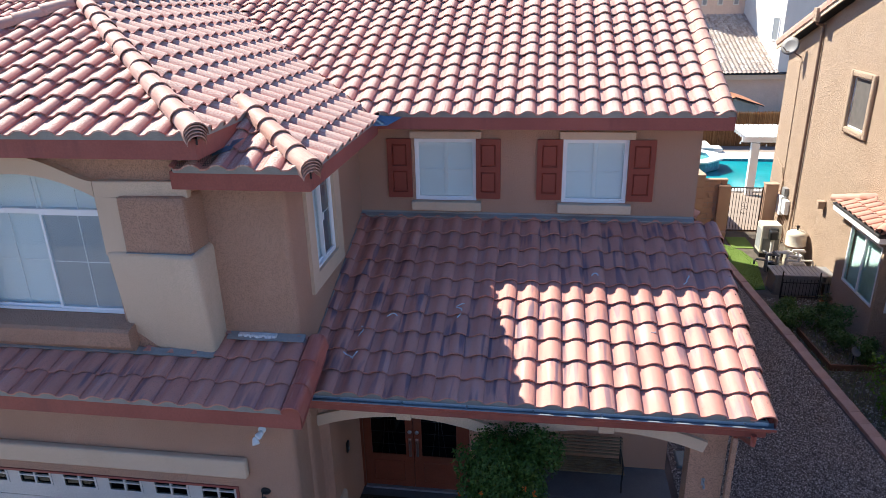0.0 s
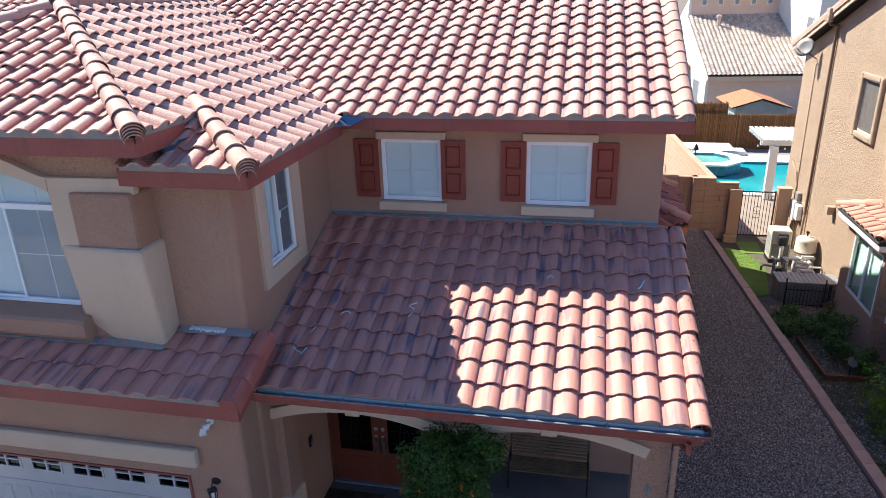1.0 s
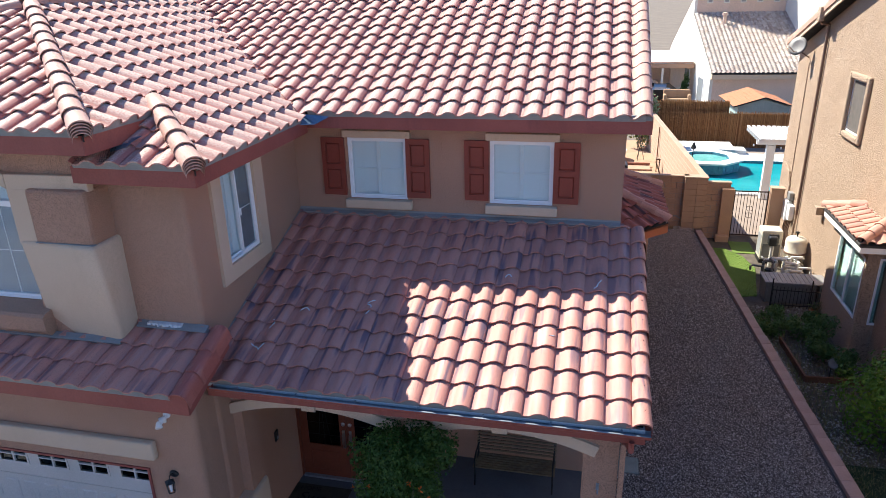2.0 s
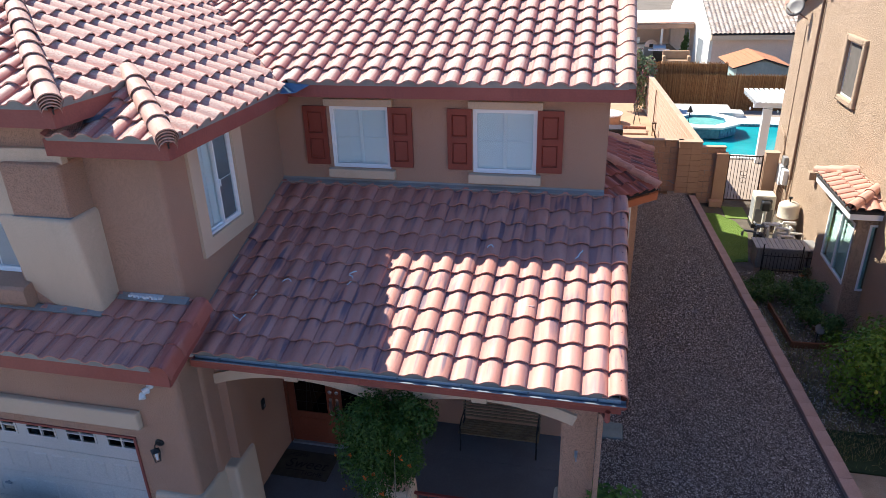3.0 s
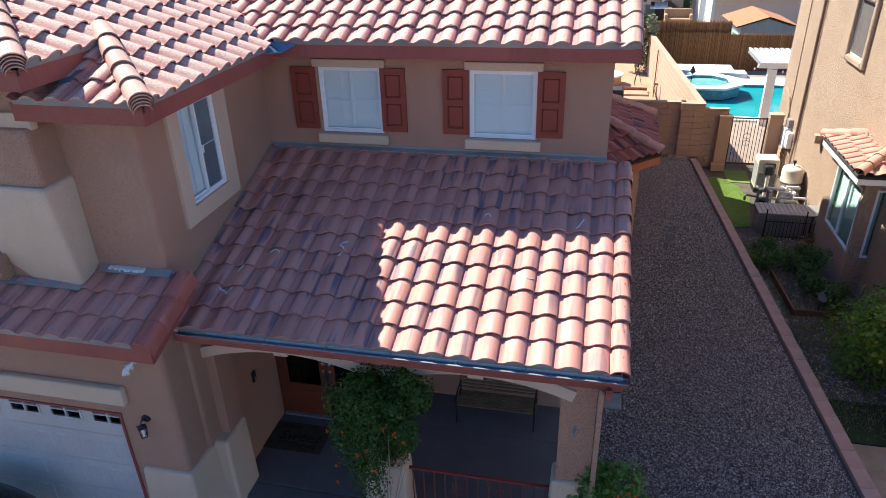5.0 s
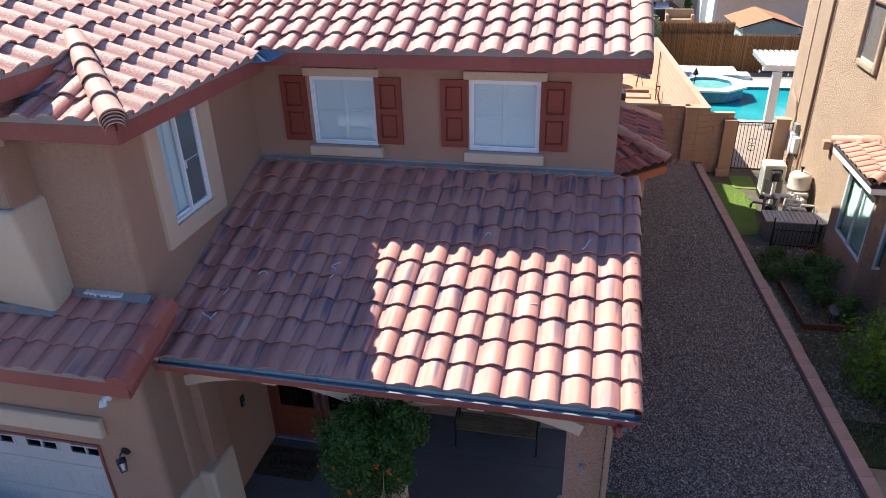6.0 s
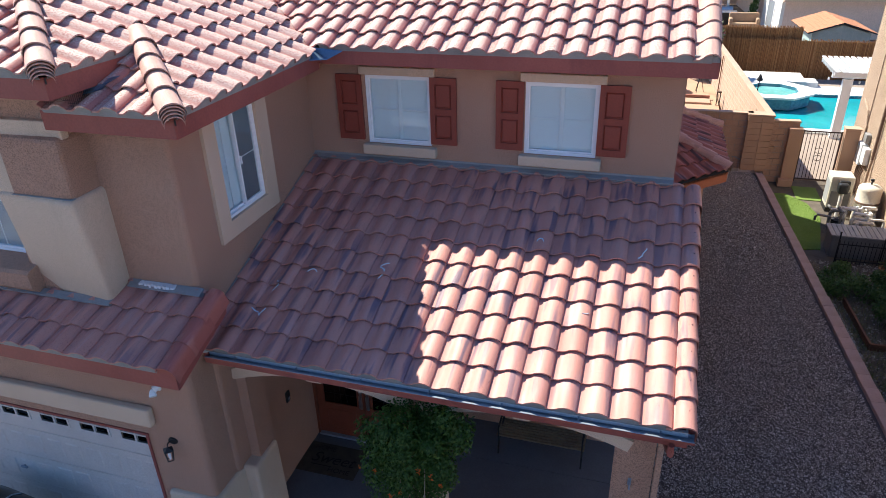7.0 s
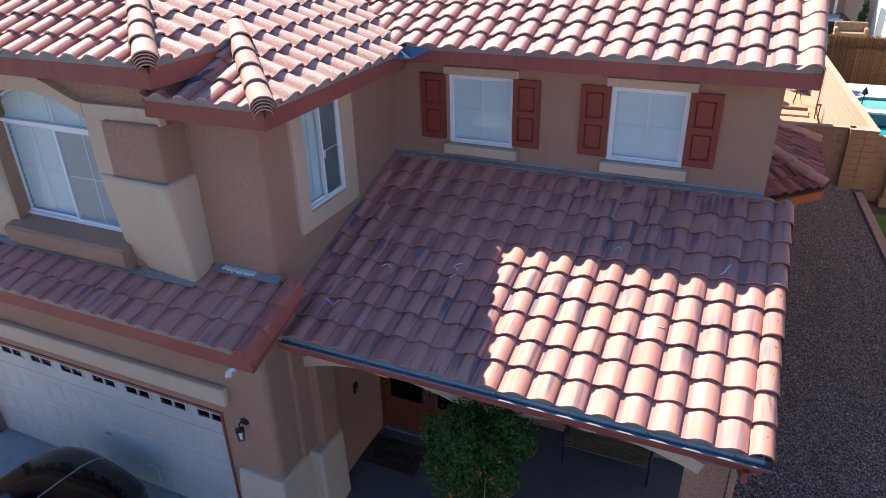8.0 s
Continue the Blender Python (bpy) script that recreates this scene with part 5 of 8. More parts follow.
structure("gravel_bed", bm, M_GRAVELBED, "reddish-grey gravel side yard between the houses", "gravel")


def stones(name, count, place, size, mat, label, category, seed, flat=0.7):
    """Loose stones, each an uneven six-cornered lump."""
    r = np.random.default_rng(seed)
    base_p = np.array([(1, 0, 0), (0, 1, 0), (-1, 0, 0), (0, -1, 0), (0, 0, 1), (0, 0, -1)], float)
    base_f = np.array([(0, 1, 4), (1, 2, 4), (2, 3, 4), (3, 0, 4), (1, 0, 5), (2, 1, 5), (3, 2, 5), (0, 3, 5)])
    c = place(r, count)
    n = len(c)
    s = size * r.lognormal(0, 0.32, (n, 1, 1))
    p = base_p[None] * (1 + 0.35 * r.uniform(-1, 1, (n, 6, 3))) * s
    a = r.uniform(0, 6.283, n)
    rot = np.zeros((n, 3, 3))
    rot[:, 0, 0] = rot[:, 1, 1] = np.cos(a)
    rot[:, 0, 1], rot[:, 1, 0] = -np.sin(a), np.sin(a)
    rot[:, 2, 2] = flat
    b = r.uniform(-0.5, 0.5, n)
    til = np.zeros((n, 3, 3))
    til[:, 0, 0] = til[:, 2, 2] = np.cos(b)
    til[:, 0, 2], til[:, 2, 0] = np.sin(b), -np.sin(b)
    til[:, 1, 1] = 1
    p = np.einsum("nij,nkj->nki", rot @ til, p) + c[:, None]
    f = (base_f[None] + 6 * np.arange(n)[:, None, None]).reshape(-1, 3)
    me = bpy.data.meshes.new(name)
    me.from_pydata(p.reshape(-1, 3).tolist(), [], f.tolist())
    me.materials.append(mat)
    return tagged(new(name, me), label, category, kind="stuff")


def island_material(name, tones, rough=0.9):
    m, nt, b = material(name, rough, 0, 0.3)
    pick = nt.nodes.new("ShaderNodeNewGeometry").outputs["Random Per Island"]
    n = len(tones)
    c = ramp(nt, pick, [(k / (n - 1), t) for k, t in enumerate(tones)])
    c = mixed(nt, c, ramp(nt, noise_tex(nt, coords(nt), 45, 3), ((0.3, (0.75, 0.75, 0.75)), (0.7, (1.15, 1.15, 1.15)))), 0.6, "MULTIPLY")
    nt.links.new(c, b.inputs["Base Color"])
    return m


M_STONES = island_material("gravel stones", ((0.09, 0.076, 0.068), (0.43, 0.365, 0.33), (0.18, 0.145, 0.128), (0.78, 0.69, 0.62), (0.27, 0.215, 0.19), (0.57, 0.495, 0.44), (0.115, 0.095, 0.085), (0.33, 0.27, 0.24)))


def in_side_yard(r, n):
    y = 24.0 - 17.5 * r.power(1.0, n) ** 1.0
    u = r.uniform(0.02, 0.985, n)
    x0 = np.where(y < 7.2, 2.62, 2.62)
    x = x0 + u * (kx(y) - x0)
    return np.stack([x, y, r.uniform(0.0, 0.02, n)], 1)


stones("gravel", 185000, in_side_yard, 0.0102, M_STONES, "loose reddish-grey crushed gravel beside the house", "gravel", 5, 0.9)

M_KERB = grainy("pink block kerb", (0.36, 0.235, 0.20), (0.43, 0.29, 0.25), 0.9, 2.5, 45, 0.4, stain=(0.31, 0.215, 0.19))
bm = bmesh.new()
prism(bm, [(kx(-6.9) + 0.01, -6.9, -0.46), (kx(-6.9) + 0.21, -6.9, -0.46), (kx(23.9) + 0.19, 23.9, -0.46), (kx(23.9) + 0.01, 23.9, -0.46)], (0, 0, 0.52))
kerb = structure("kerb", bm, M_KERB, "low pinkish concrete block kerb edging the gravel", "kerb")


def block_mesh(name, sx, sy, sz, mat, rough_face=0.0, seed=1, bevel=0.008):
    bm = bmesh.new()
    box(bm, 0, sx, 0, sy, 0, sz, bevel=bevel, seg=1)
    if rough_face:
        r = random.Random(seed)
        for v in bm.verts:
            if v.co.y < sy * 0.3:
                v.co.y += r.uniform(-rough_face, rough_face)
    return mesh_of(bm, name, mat)


kerb_wide, kerb_slim = block_mesh("kerb_block", 0.235, 0.398, 0.12, M_KERB, bevel=0.004), block_mesh("kerb_block", 0.215, 0.398, 0.12, M_KERB, bevel=0.004)
for k in range(46):
    y = 23.4 - 0.4 * k
    b = new("kerb_block", kerb_wide if y < 16.2 else kerb_slim)
    b.parent = kerb
    b.matrix_basis = pose(kx(y) + rnd.uniform(-0.004, 0.004), y, -0.045 + rnd.uniform(-0.003, 0.004), 0, 0, 4.0 + rnd.uniform(-0.4, 0.4))

cover = thing("valve_box", "square green-grey plastic valve box lid set in the gravel", "valve box", at=(3.01, 10.78, 0.0))
part("lid", boxed(-0.18, 0.18, -0.21, 0.22, 0.0, 0.045, bevel=0.02), grainy("green grey plastic", (0.16, 0.20, 0.19), (0.22, 0.26, 0.25), 0.6, 3, 40, 0.2), cover)
part("rim", boxed(-0.20, 0.20, -0.23, 0.24, -0.04, 0.028, bevel=0.015), grainy("dark plastic rim", (0.09, 0.11, 0.11), (0.13, 0.15, 0.15), 0.6, 3, 40, 0.2), cover)

# the lower yard next door
structure("garden_soil", boxed(kx(24) + 0.1, 30, 2.0, 25.0, -0.46, -0.40), M_SOIL, "dark soil of the lower side garden", "soil")
M_TANGRAVEL = grainy("tan gravel", (0.30, 0.23, 0.17), (0.42, 0.33, 0.25), 0.95, 3, 45, 1.0, 0.02)
structure("garden_path", boxed(7.02, 14, 2.0, 10.9, -0.42, -0.375), M_TANGRAVEL, "tan gravel area at the end of the garden", "path")
M_TURF = grainy("artificial turf", (0.115, 0.185, 0.03), (0.16, 0.235, 0.045), 0.9, 2, 70, 0.5, 0.006)
bm = bmesh.new()
prism(bm, [(kx(23.35) + 0.3, 23.35, -0.41), (6.55, 23.4, -0.41), (7.05, 22.7, -0.41), (7.25, 21.7, -0.41), (6.9, 19.6, -0.41), (kx(19.4) + 0.28, 19.4, -0.41)], (0, 0, 0.03))
structure("turf", bm, M_TURF, "bright green artificial turf strip", "turf")
structure("turf", boxed(6.8, 7.5, 23.0, 24.1, -0.41, -0.38), M_TURF, "small green artificial turf patch before the gate", "turf")


def blades(name, count, place, height, mat, label, category, seed, width=0.012, lean=0.5):
    """Grass blades, each a thin bent triangle."""
    r = np.random.default_rng(seed)
    c = place(r, count)
    n = len(c)
    a = r.uniform(0, 6.283, n)
    d = np.stack([np.cos(a), np.sin(a), np.zeros(n)], 1)
    h = height * r.uniform(0.5, 1.3, n)[:, None]
    w = width * np.stack([-d[:, 1], d[:, 0], d[:, 2]], 1)
    tip = c + np.array([0, 0, 1]) * h + d * h * lean * r.uniform(-1, 1, n)[:, None]
    p = np.stack([c - w, c + w, tip], 1).reshape(-1, 3)
    me = bpy.data.meshes.new(name)
    me.from_pydata(p.tolist(), [], np.arange(3 * n).reshape(-1, 3).tolist())
    me.materials.append(mat)
    return tagged(new(name, me), label, category, kind="stuff")


def leaf_material(name, tones, rough=0.55):
    m, nt, b = material(name, rough, 0, 0.4)
    pick = nt.nodes.new("ShaderNodeNewGeometry").outputs["Random Per Island"]
    n = len(tones)
    c = ramp(nt, pick, [(k / (n - 1), t) for k, t in enumerate(tones)])
    nt.links.new(c, b.inputs["Base Color"])
    b.inputs["Subsurface Weight"].default_value = 0.0
    tr = node(nt, "ShaderNodeBsdfTranslucent")
    nt.links.new(c, tr.inputs["Color"])
    mx = nt.nodes.new("ShaderNodeMixShader")
    mx.inputs[0].default_value = 0.3
    out = nt.nodes["Material Output"]
    nt.links.new(b.outputs[0], mx.inputs[1])
    nt.links.new(tr.outputs[0], mx.inputs[2])
    nt.links.new(mx.outputs[0], out.inputs["Surface"])
    return m


M_BLADE = leaf_material("turf blades", ((0.12, 0.19, 0.03), (0.18, 0.26, 0.05), (0.14, 0.22, 0.04)))


def on_turf(r, n):
    y = r.uniform(19.5, 23.3, n)
    x0 = kx(y) + 0.3
    x1 = np.interp(y, [19.6, 21.7, 22.7, 23.3], [6.9, 7.25, 7.05, 6.6])
    return np.stack([x0 + r.uniform(0, 1, n) * (x1 - x0), y, np.full(n, -0.385)], 1)


blades("turf_blades", 9000, on_turf, 0.016, M_BLADE, "short green artificial grass blades", "turf", 8)

# ---------------- plants ----------------
def leaves(count, centre, radii, size, seed, hollow=0.55, lumps=7, droop=0.0):
    """Leaf pairs of folded faces over an uneven crown; returns points and faces."""
    r = np.random.default_rng(seed)
    cl = r.normal(0, 1, (lumps, 3))
    cl /= np.linalg.norm(cl, axis=1)[:, None]
    cl *= r.uniform(0.35, 0.85, (lumps, 1))
    rad = r.uniform(0.35, 0.6, lumps)
    k = r.integers(0, lumps, count)
    d = r.normal(0, 1, (count, 3))
    d /= np.linalg.norm(d, axis=1)[:, None]
    p = cl[k] + d * (rad[k] * r.uniform(hollow, 1.08, count))[:, None]
    c = np.array(centre) + p * np.array(radii)
    n = d + r.normal(0, 0.5, (count, 3)) + np.array([0, 0, 0.4])
    n /= np.linalg.norm(n, axis=1)[:, None]
    t = np.cross(n, r.normal(0, 1, (count, 3)))
    t /= np.linalg.norm(t, axis=1)[:, None]
    s = np.cross(n, t)
    ln = (size * r.uniform(0.6, 1.35, count))[:, None]
    base, tip = c, c + t * ln - np.array([0, 0, droop]) * ln
    mid = c + t * ln * 0.5 + n * ln * 0.08
    e1, e2 = mid + s * ln * 0.3, mid - s * ln * 0.3
    pts = np.stack([base, e1, tip, e2], 1).reshape(-1, 3)
    q = 4 * np.arange(count)[:, None]
    f = np.concatenate([q + np.array([[0, 1, 2]]), q + np.array([[0, 2, 3]])], 0)
    return pts, f


def foliage(name, parent, mat, *args, label="", **kw):
    pts, f = leaves(*args, **kw)
    me = bpy.data.meshes.new(name)
    me.from_pydata(pts.tolist(), [], f.tolist())
    me.materials.append(mat)
    ob = new(name, me)
    ob.parent = parent
    return tagged(ob, label)


M_VINE = leaf_material("dark vine leaves", ((0.025, 0.065, 0.010), (0.06, 0.125, 0.018), (0.038, 0.09, 0.013), (0.11, 0.18, 0.027)))
M_LEMON = leaf_material("yellow green leaves", ((0.06, 0.14, 0.012), (0.14, 0.24, 0.02), (0.095, 0.19, 0.016), (0.21, 0.31, 0.03)))
M_HERB = leaf_material("garden leaves", ((0.045, 0.095, 0.022), (0.085, 0.16, 0.035), (0.14, 0.20, 0.06)))
M_FRESH = leaf_material("fresh green leaves", ((0.05, 0.12, 0.018), (0.10, 0.20, 0.03), (0.15, 0.27, 0.045)))
M_BARK = grainy("pale vine bark", (0.32, 0.26, 0.20), (0.44, 0.37, 0.29), 0.9, 5, 50, 0.6)
M_FLOWER = leaf_material("orange petals", ((0.55, 0.10, 0.015), (0.70, 0.17, 0.02)))


def stems(parent, foot, tops, r0, mat, seed, name="stem"):
    q = random.Random(seed)
    for x, y, z in tops:
        mid = [(foot[0] + (x - foot[0]) * t + q.uniform(-0.04, 0.04), foot[1] + (y - foot[1]) * t + q.uniform(-0.04, 0.04), foot[2] + (z - foot[2]) * t) for t in (0.3, 0.6)]
        bm = bmesh.new()
        tube(bm, [(foot[0] + q.uniform(-0.06, 0.06), foot[1] + q.uniform(-0.06, 0.06), foot[2]), *mid, (x, y, z)], [r0, r0 * 0.8, r0 * 0.6, r0 * 0.35], 6)
        part(name, bm, mat, parent)


vine = thing("climbing_vine", "dense green vine with orange flowers climbing the middle porch pier", "vine", at=(-0.10, 7.12, 0.0))
stems(vine, (0.05, 0.05, 0.0), [(-0.3, 0.0, 1.6), (0.1, -0.15, 1.7), (0.35, 0.1, 1.7), (-0.1, -0.1, 2.0), (0.2, -0.05, 2.2), (0.0, 0.15, 1.6), (-0.2, -0.2, 1.5), (0.25, -0.15, 1.5), (0.4, -0.05, 1.6), (-0.1, 0.1, 1.7), (0.15, 0.0, 1.7)], 0.010, M_BARK, 4)
foliage("leaves", vine, M_VINE, 15000, (0.06, 0.06, 2.3), (0.55, 0.40, 0.85), 0.038, 21, label="small dark green leaves")
foliage("leaves", vine, M_VINE, 6500, (-0.02, 0.05, 1.80), (0.50, 0.36, 0.72), 0.038, 22)
foliage("leaves", vine, M_VINE, 3000, (0.36, 0.05, 2.75), (0.32, 0.26, 0.42), 0.05, 23)
foliage("leaves", vine, M_VINE, 1900, (-0.36, 0.0, 2.3), (0.28, 0.26, 0.6), 0.05, 24)
q = random.Random(12)
for k in range(10):
    a = 3.7 + 0.22 * k + q.uniform(-0.1, 0.1)
    c = Vector((0.0 + 0.62 * math.cos(a), 0.50 * math.sin(a), q.uniform(1.3, 2.7)))
    pts, f = leaves(9, c, (0.025, 0.02, 0.025), 0.036, 60 + k)
    me = bpy.data.meshes.new("flower")
    me.from_pydata(pts.tolist(), [], f.tolist())
    me.materials.append(M_FLOWER)
    fl = new("flower", me)
    fl.parent = vine
    tagged(fl, "orange trumpet flowers")

shrub = thing("shrub", "small green shrub with red flowers at the corner of the gravel", "shrub", at=(2.86, 7.42, 0.0))
stems(shrub, (0, 0, 0), [(-0.2, 0, 1.0), (0.2, 0.1, 1.2), (0, -0.2, 1.1), (0.1, 0.1, 0.8)], 0.018, M_BARK, 9)
foliage("leaves", shrub, M_FRESH, 4200, (0, 0, 0.95), (0.52, 0.46, 0.72), 0.08, 31, label="bright green leaves")
for k in range(6):
    pts, f = leaves(14, (q.uniform(0.1, 0.5), q.uniform(-0.35, 0.1), q.uniform(1.0, 1.6)), (0.025, 0.025, 0.025), 0.04, 80 + k)
    me = bpy.data.meshes.new("flower")
    me.from_pydata(pts.tolist(), [], f.tolist())
    me.materials.append(M_FLOWER)
    fl = new("flower", me)
    fl.parent = shrub

lemon = thing("citrus_tree", "broad yellow-green citrus bush in the lower garden", "tree", at=(8.35, 12.9, -0.4))
stems(lemon, (0, 0, 0), [(-0.5, 0.1, 0.9), (0.4, 0.2, 1.0), (0.0, -0.4, 1.1), (0.1, 0.4, 1.2), (-0.2, -0.1, 1.3)], 0.04, M_BARK, 14, "limb")
foliage("leaves", lemon, M_LEMON, 9000, (0, 0, 0.95), (1.15, 1.35, 0.9), 0.085, 41, label="glossy yellow-green leaves", lumps=14)
for k in range(5):
    bm = bmesh.new()
    bmesh.ops.create_icosphere(bm, subdivisions=2, radius=0.035)
    bm.transform(pose(q.uniform(-0.9, -0.4), q.uniform(-0.9, 0.9), q.uniform(0.6, 1.1)) @ Matrix.Diagonal((1, 1, 1.2, 1)))
    part("lemon", bm, grainy("lemon rind", (0.6, 0.5, 0.08), (0.7, 0.58, 0.12), 0.5, 5, 60, 0.1), lemon, "yellow lemon", smooth=True)

for k, (x, y, s, h) in enumerate(((6.75, 17.3, 0.5, 0.5), (7.4, 17.2, 0.45, 0.6), (7.75, 16.7, 0.42, 0.8), (7.0, 18.2, 0.35, 0.35), (7.85, 17.6, 0.35, 0.5), (7.6, 16.0, 0.3, 0.55), (7.9, 15.4, 0.35, 0.6))):
    pl = thing("garden_plant", "leafy green garden plant on dark soil", "plant", "plants in the side garden", at=(x, y, -0.4))
    stems(pl, (0, 0, 0), [(-s * 0.4, 0.1, h * 0.7), (s * 0.3, -0.1, h * 0.8), (0, 0, h * 0.9)], 0.012, M_BARK, 20 + k)
    foliage("leaves", pl, M_HERB, 1300, (0, 0, h * 0.55), (s, s * 0.9, h * 0.55), 0.07, 50 + k, label="mixed green leaves", lumps=9)


def weeds_at(r, n):
    y = r.uniform(11.2, 18.5, n)
    return np.stack([kx(y) + 0.3 + r.uniform(0, 1, n) ** 1.4 * 1.6, y, np.full(n, -0.40)], 1)


M_DRY = leaf_material("dry grass", ((0.30, 0.22, 0.11), (0.16, 0.16, 0.06), (0.08, 0.13, 0.035), (0.38, 0.30, 0.17)))
blades("dry_grass", 6500, weeds_at, 0.12, M_DRY, "dry tufts of grass and weeds on the soil", "grass", 17, 0.006, 1.2)
stones("soil_clods", 4500, lambda r, n: np.stack([kx(y := r.uniform(11.0, 19, n)) + 0.3 + r.uniform(0, 2, n), y, np.full(n, -0.40)], 1), 0.022, island_material("clods", ((0.08, 0.06, 0.045), (0.18, 0.15, 0.125), (0.48, 0.44, 0.39), (0.12, 0.09, 0.07), (0.32, 0.28, 0.24))), "stones and clods on the garden soil", "soil", 19)

M_MATGREEN = grainy("dark green turf mat", (0.018, 0.032, 0.014), (0.035, 0.055, 0.022), 0.95, 3, 60, 0.8, 0.01)
structure("turf_mat", boxed(kx(11.5) + 0.30, 10.0, 10.93, 12.06, -0.40, -0.368, bevel=0.008), M_MATGREEN, "dark green turf mat strewn with dry litter", "turf")


def litter_at(r, n):
    return np.stack([kx(11.5) + 0.34 + r.uniform(0, 1, n) * 2.2, r.uniform(10.96, 12.04, n), np.full(n, -0.366)], 1)


blades("dry_litter", 260, litter_at, 0.05, M_DRY, "dry straw litter on the turf mat", "litter", 23, 0.007, 3.0)
M_PALEPEB = island_material("pale pebbles", ((0.30, 0.29, 0.28), (0.55, 0.53, 0.50), (0.42, 0.40, 0.37), (0.20, 0.18, 0.16)))
stones("pebbles", 900, lambda r, n: np.stack([kx(y := r.uniform(14.6, 16.8, n)) + 0.30 + r.uniform(0, 0.28, n), y, np.full(n, -0.392)], 1), 0.02, M_PALEPEB, "pale pebbles along the kerb", "pebbles", 29)
stones("pebbles", 500, lambda r, n: np.stack([kx(y := r.uniform(12.1, 13.6, n)) + 0.30 + r.uniform(0, 0.9, n), y, np.full(n, -0.392)], 1), 0.014, M_PALEPEB, "pale pebbles on the bare soil", "pebbles", 30)
M_TIMBER = grainy("rusty bed edging", (0.13, 0.055, 0.03), (0.19, 0.085, 0.045), 0.85, 3, 40, 0.4)
edging = thing("bed_edging", "rusty brown boards edging a planting bed", "bed edging", at=(6.95, 16.0, -0.4))
for (x0, y0), (x1, y1) in (((-0.04, 0.85), (0.08, -1.0)), ((0.08, -1.0), (1.3, -0.95))):
    d = Vector((x1 - x0, y1 - y0, 0))
    m = Matrix.Translation((x0, y0, 0)) @ pose(0, 0, 0, 0, 0, math.degrees(math.atan2(d.y, d.x)))
    part("board", boxed(0, d.length, -0.025, 0.025, 0, 0.16, bevel=0.006, m=m), M_TIMBER, edging)
# ---------------- angled bay on the side of the house ----------------
# fascia red raised to orange: reflected light put into the paint colour
M_ORANGE = grainy("fascia paint with bounced light", (0.44, 0.14, 0.06), (0.50, 0.17, 0.08), 0.6, 2, 40, 0.2)
BW = [(2.55, 15.1), (3.45, 16.0), (3.45, 18.4), (2.55, 19.3)]
bm = bmesh.new()
for (x0, y0), (x1, y1) in zip(BW, BW[1:]):
    d = Vector((x1 - x0, y1 - y0, 0)).normalized()
    nrm = Vector((d.y, -d.x, 0))
    ln = math.hypot(x1 - x0, y1 - y0)
    at0 = Vector((x0, y0, 0))
    wall_cells(bm, (0, ln), (0, 3.0), [(0.22, ln - 0.22, 0.9, 2.5)], lambda u, dd, z: at0 + d * u - nrm * dd + Vector((0, 0, z)), 0.12)
structure("wall_side_bay", bm, M_STUCCO, "angled stucco bay on the side of the house", "wall")
for k, ((x0, y0), (x1, y1)) in enumerate(zip(BW, BW[1:])):
    d = Vector((x1 - x0, y1 - y0, 0)).normalized()
    nrm = Vector((d.y, -d.x, 0))
    ln = math.hypot(x1 - x0, y1 - y0)
    at0 = Vector((x0, y0, 0))
    at = lambda u, dd, z, at0=at0, d=d, nrm=nrm: at0 + d * u - nrm * dd + Vector((0, 0, z))
    w = tagged(new("window_%d" % (5 + k)), "white vinyl window in the angled bay", "window", kind="structure")
    bm = bmesh.new()
    for u0, u1, z0, z1 in ((0.22, ln - 0.22, 0.9, 0.95), (0.22, ln - 0.22, 2.45, 2.5), (0.22, 0.27, 0.95, 2.45), (ln - 0.27, ln - 0.22, 0.95, 2.45)):
        bar(bm, at, u0, u1, 0.0, 0.08, z0, z1)
    part("window_frame", bm, M_WHITE, w)
    sash(w, at, 0.27, ln - 0.27, 0.95, 2.45, 0.02, rows=1, cols=1)
    blind(w, at, 0.25, ln - 0.25, 0.92, 2.48, 0.1)
EV = [Vector(p) for p in ((2.55, 14.44, 3.0), (3.84, 15.73, 3.0), (3.84, 18.68, 3.0), (2.55, 19.97, 3.0))]
TOPA, TOPB = Vector((2.55, 16.25, 3.56)), Vector((2.55, 18.15, 3.56))
bm = bmesh.new()
for poly in ((EV[0], EV[1], TOPA), (EV[1], EV[2], TOPB, TOPA), (EV[2], EV[3], TOPB)):
    prism(bm, [p - Vector((0, 0, 0.03)) for p in poly], (0, 0, -0.05))
roof_bay = structure("roof_side_bay", bm, M_DECK, "small hipped roof of red tiles over the angled bay", "roof")
for a, b in zip(EV, EV[1:]):
    d = (b - a).normalized()
    nrm = Vector((d.y, -d.x, 0))
    bm = bmesh.new()
    prism(bm, [a + nrm * 0.0 + Vector((0, 0, -0.25)), b + nrm * 0.0 + Vector((0, 0, -0.25)), b + nrm * 0.0 + Vector((0, 0, -0.03)), a + nrm * 0.0 + Vector((0, 0, -0.03))], -nrm * 0.035)
    part("fascia", bm, M_ORANGE, roof_bay, "red painted fascia board, its orange brightness from bounced light")
    bm = bmesh.new()
    q = [a - nrm * 0.05, b - nrm * 0.05, b - nrm * 0.45, a - nrm * 0.45]
    prism(bm, [p + Vector((0, 0, -0.19)) for p in q], (0, 0, 0.012))
    part("soffit", bm, M_STUCCO, roof_bay)


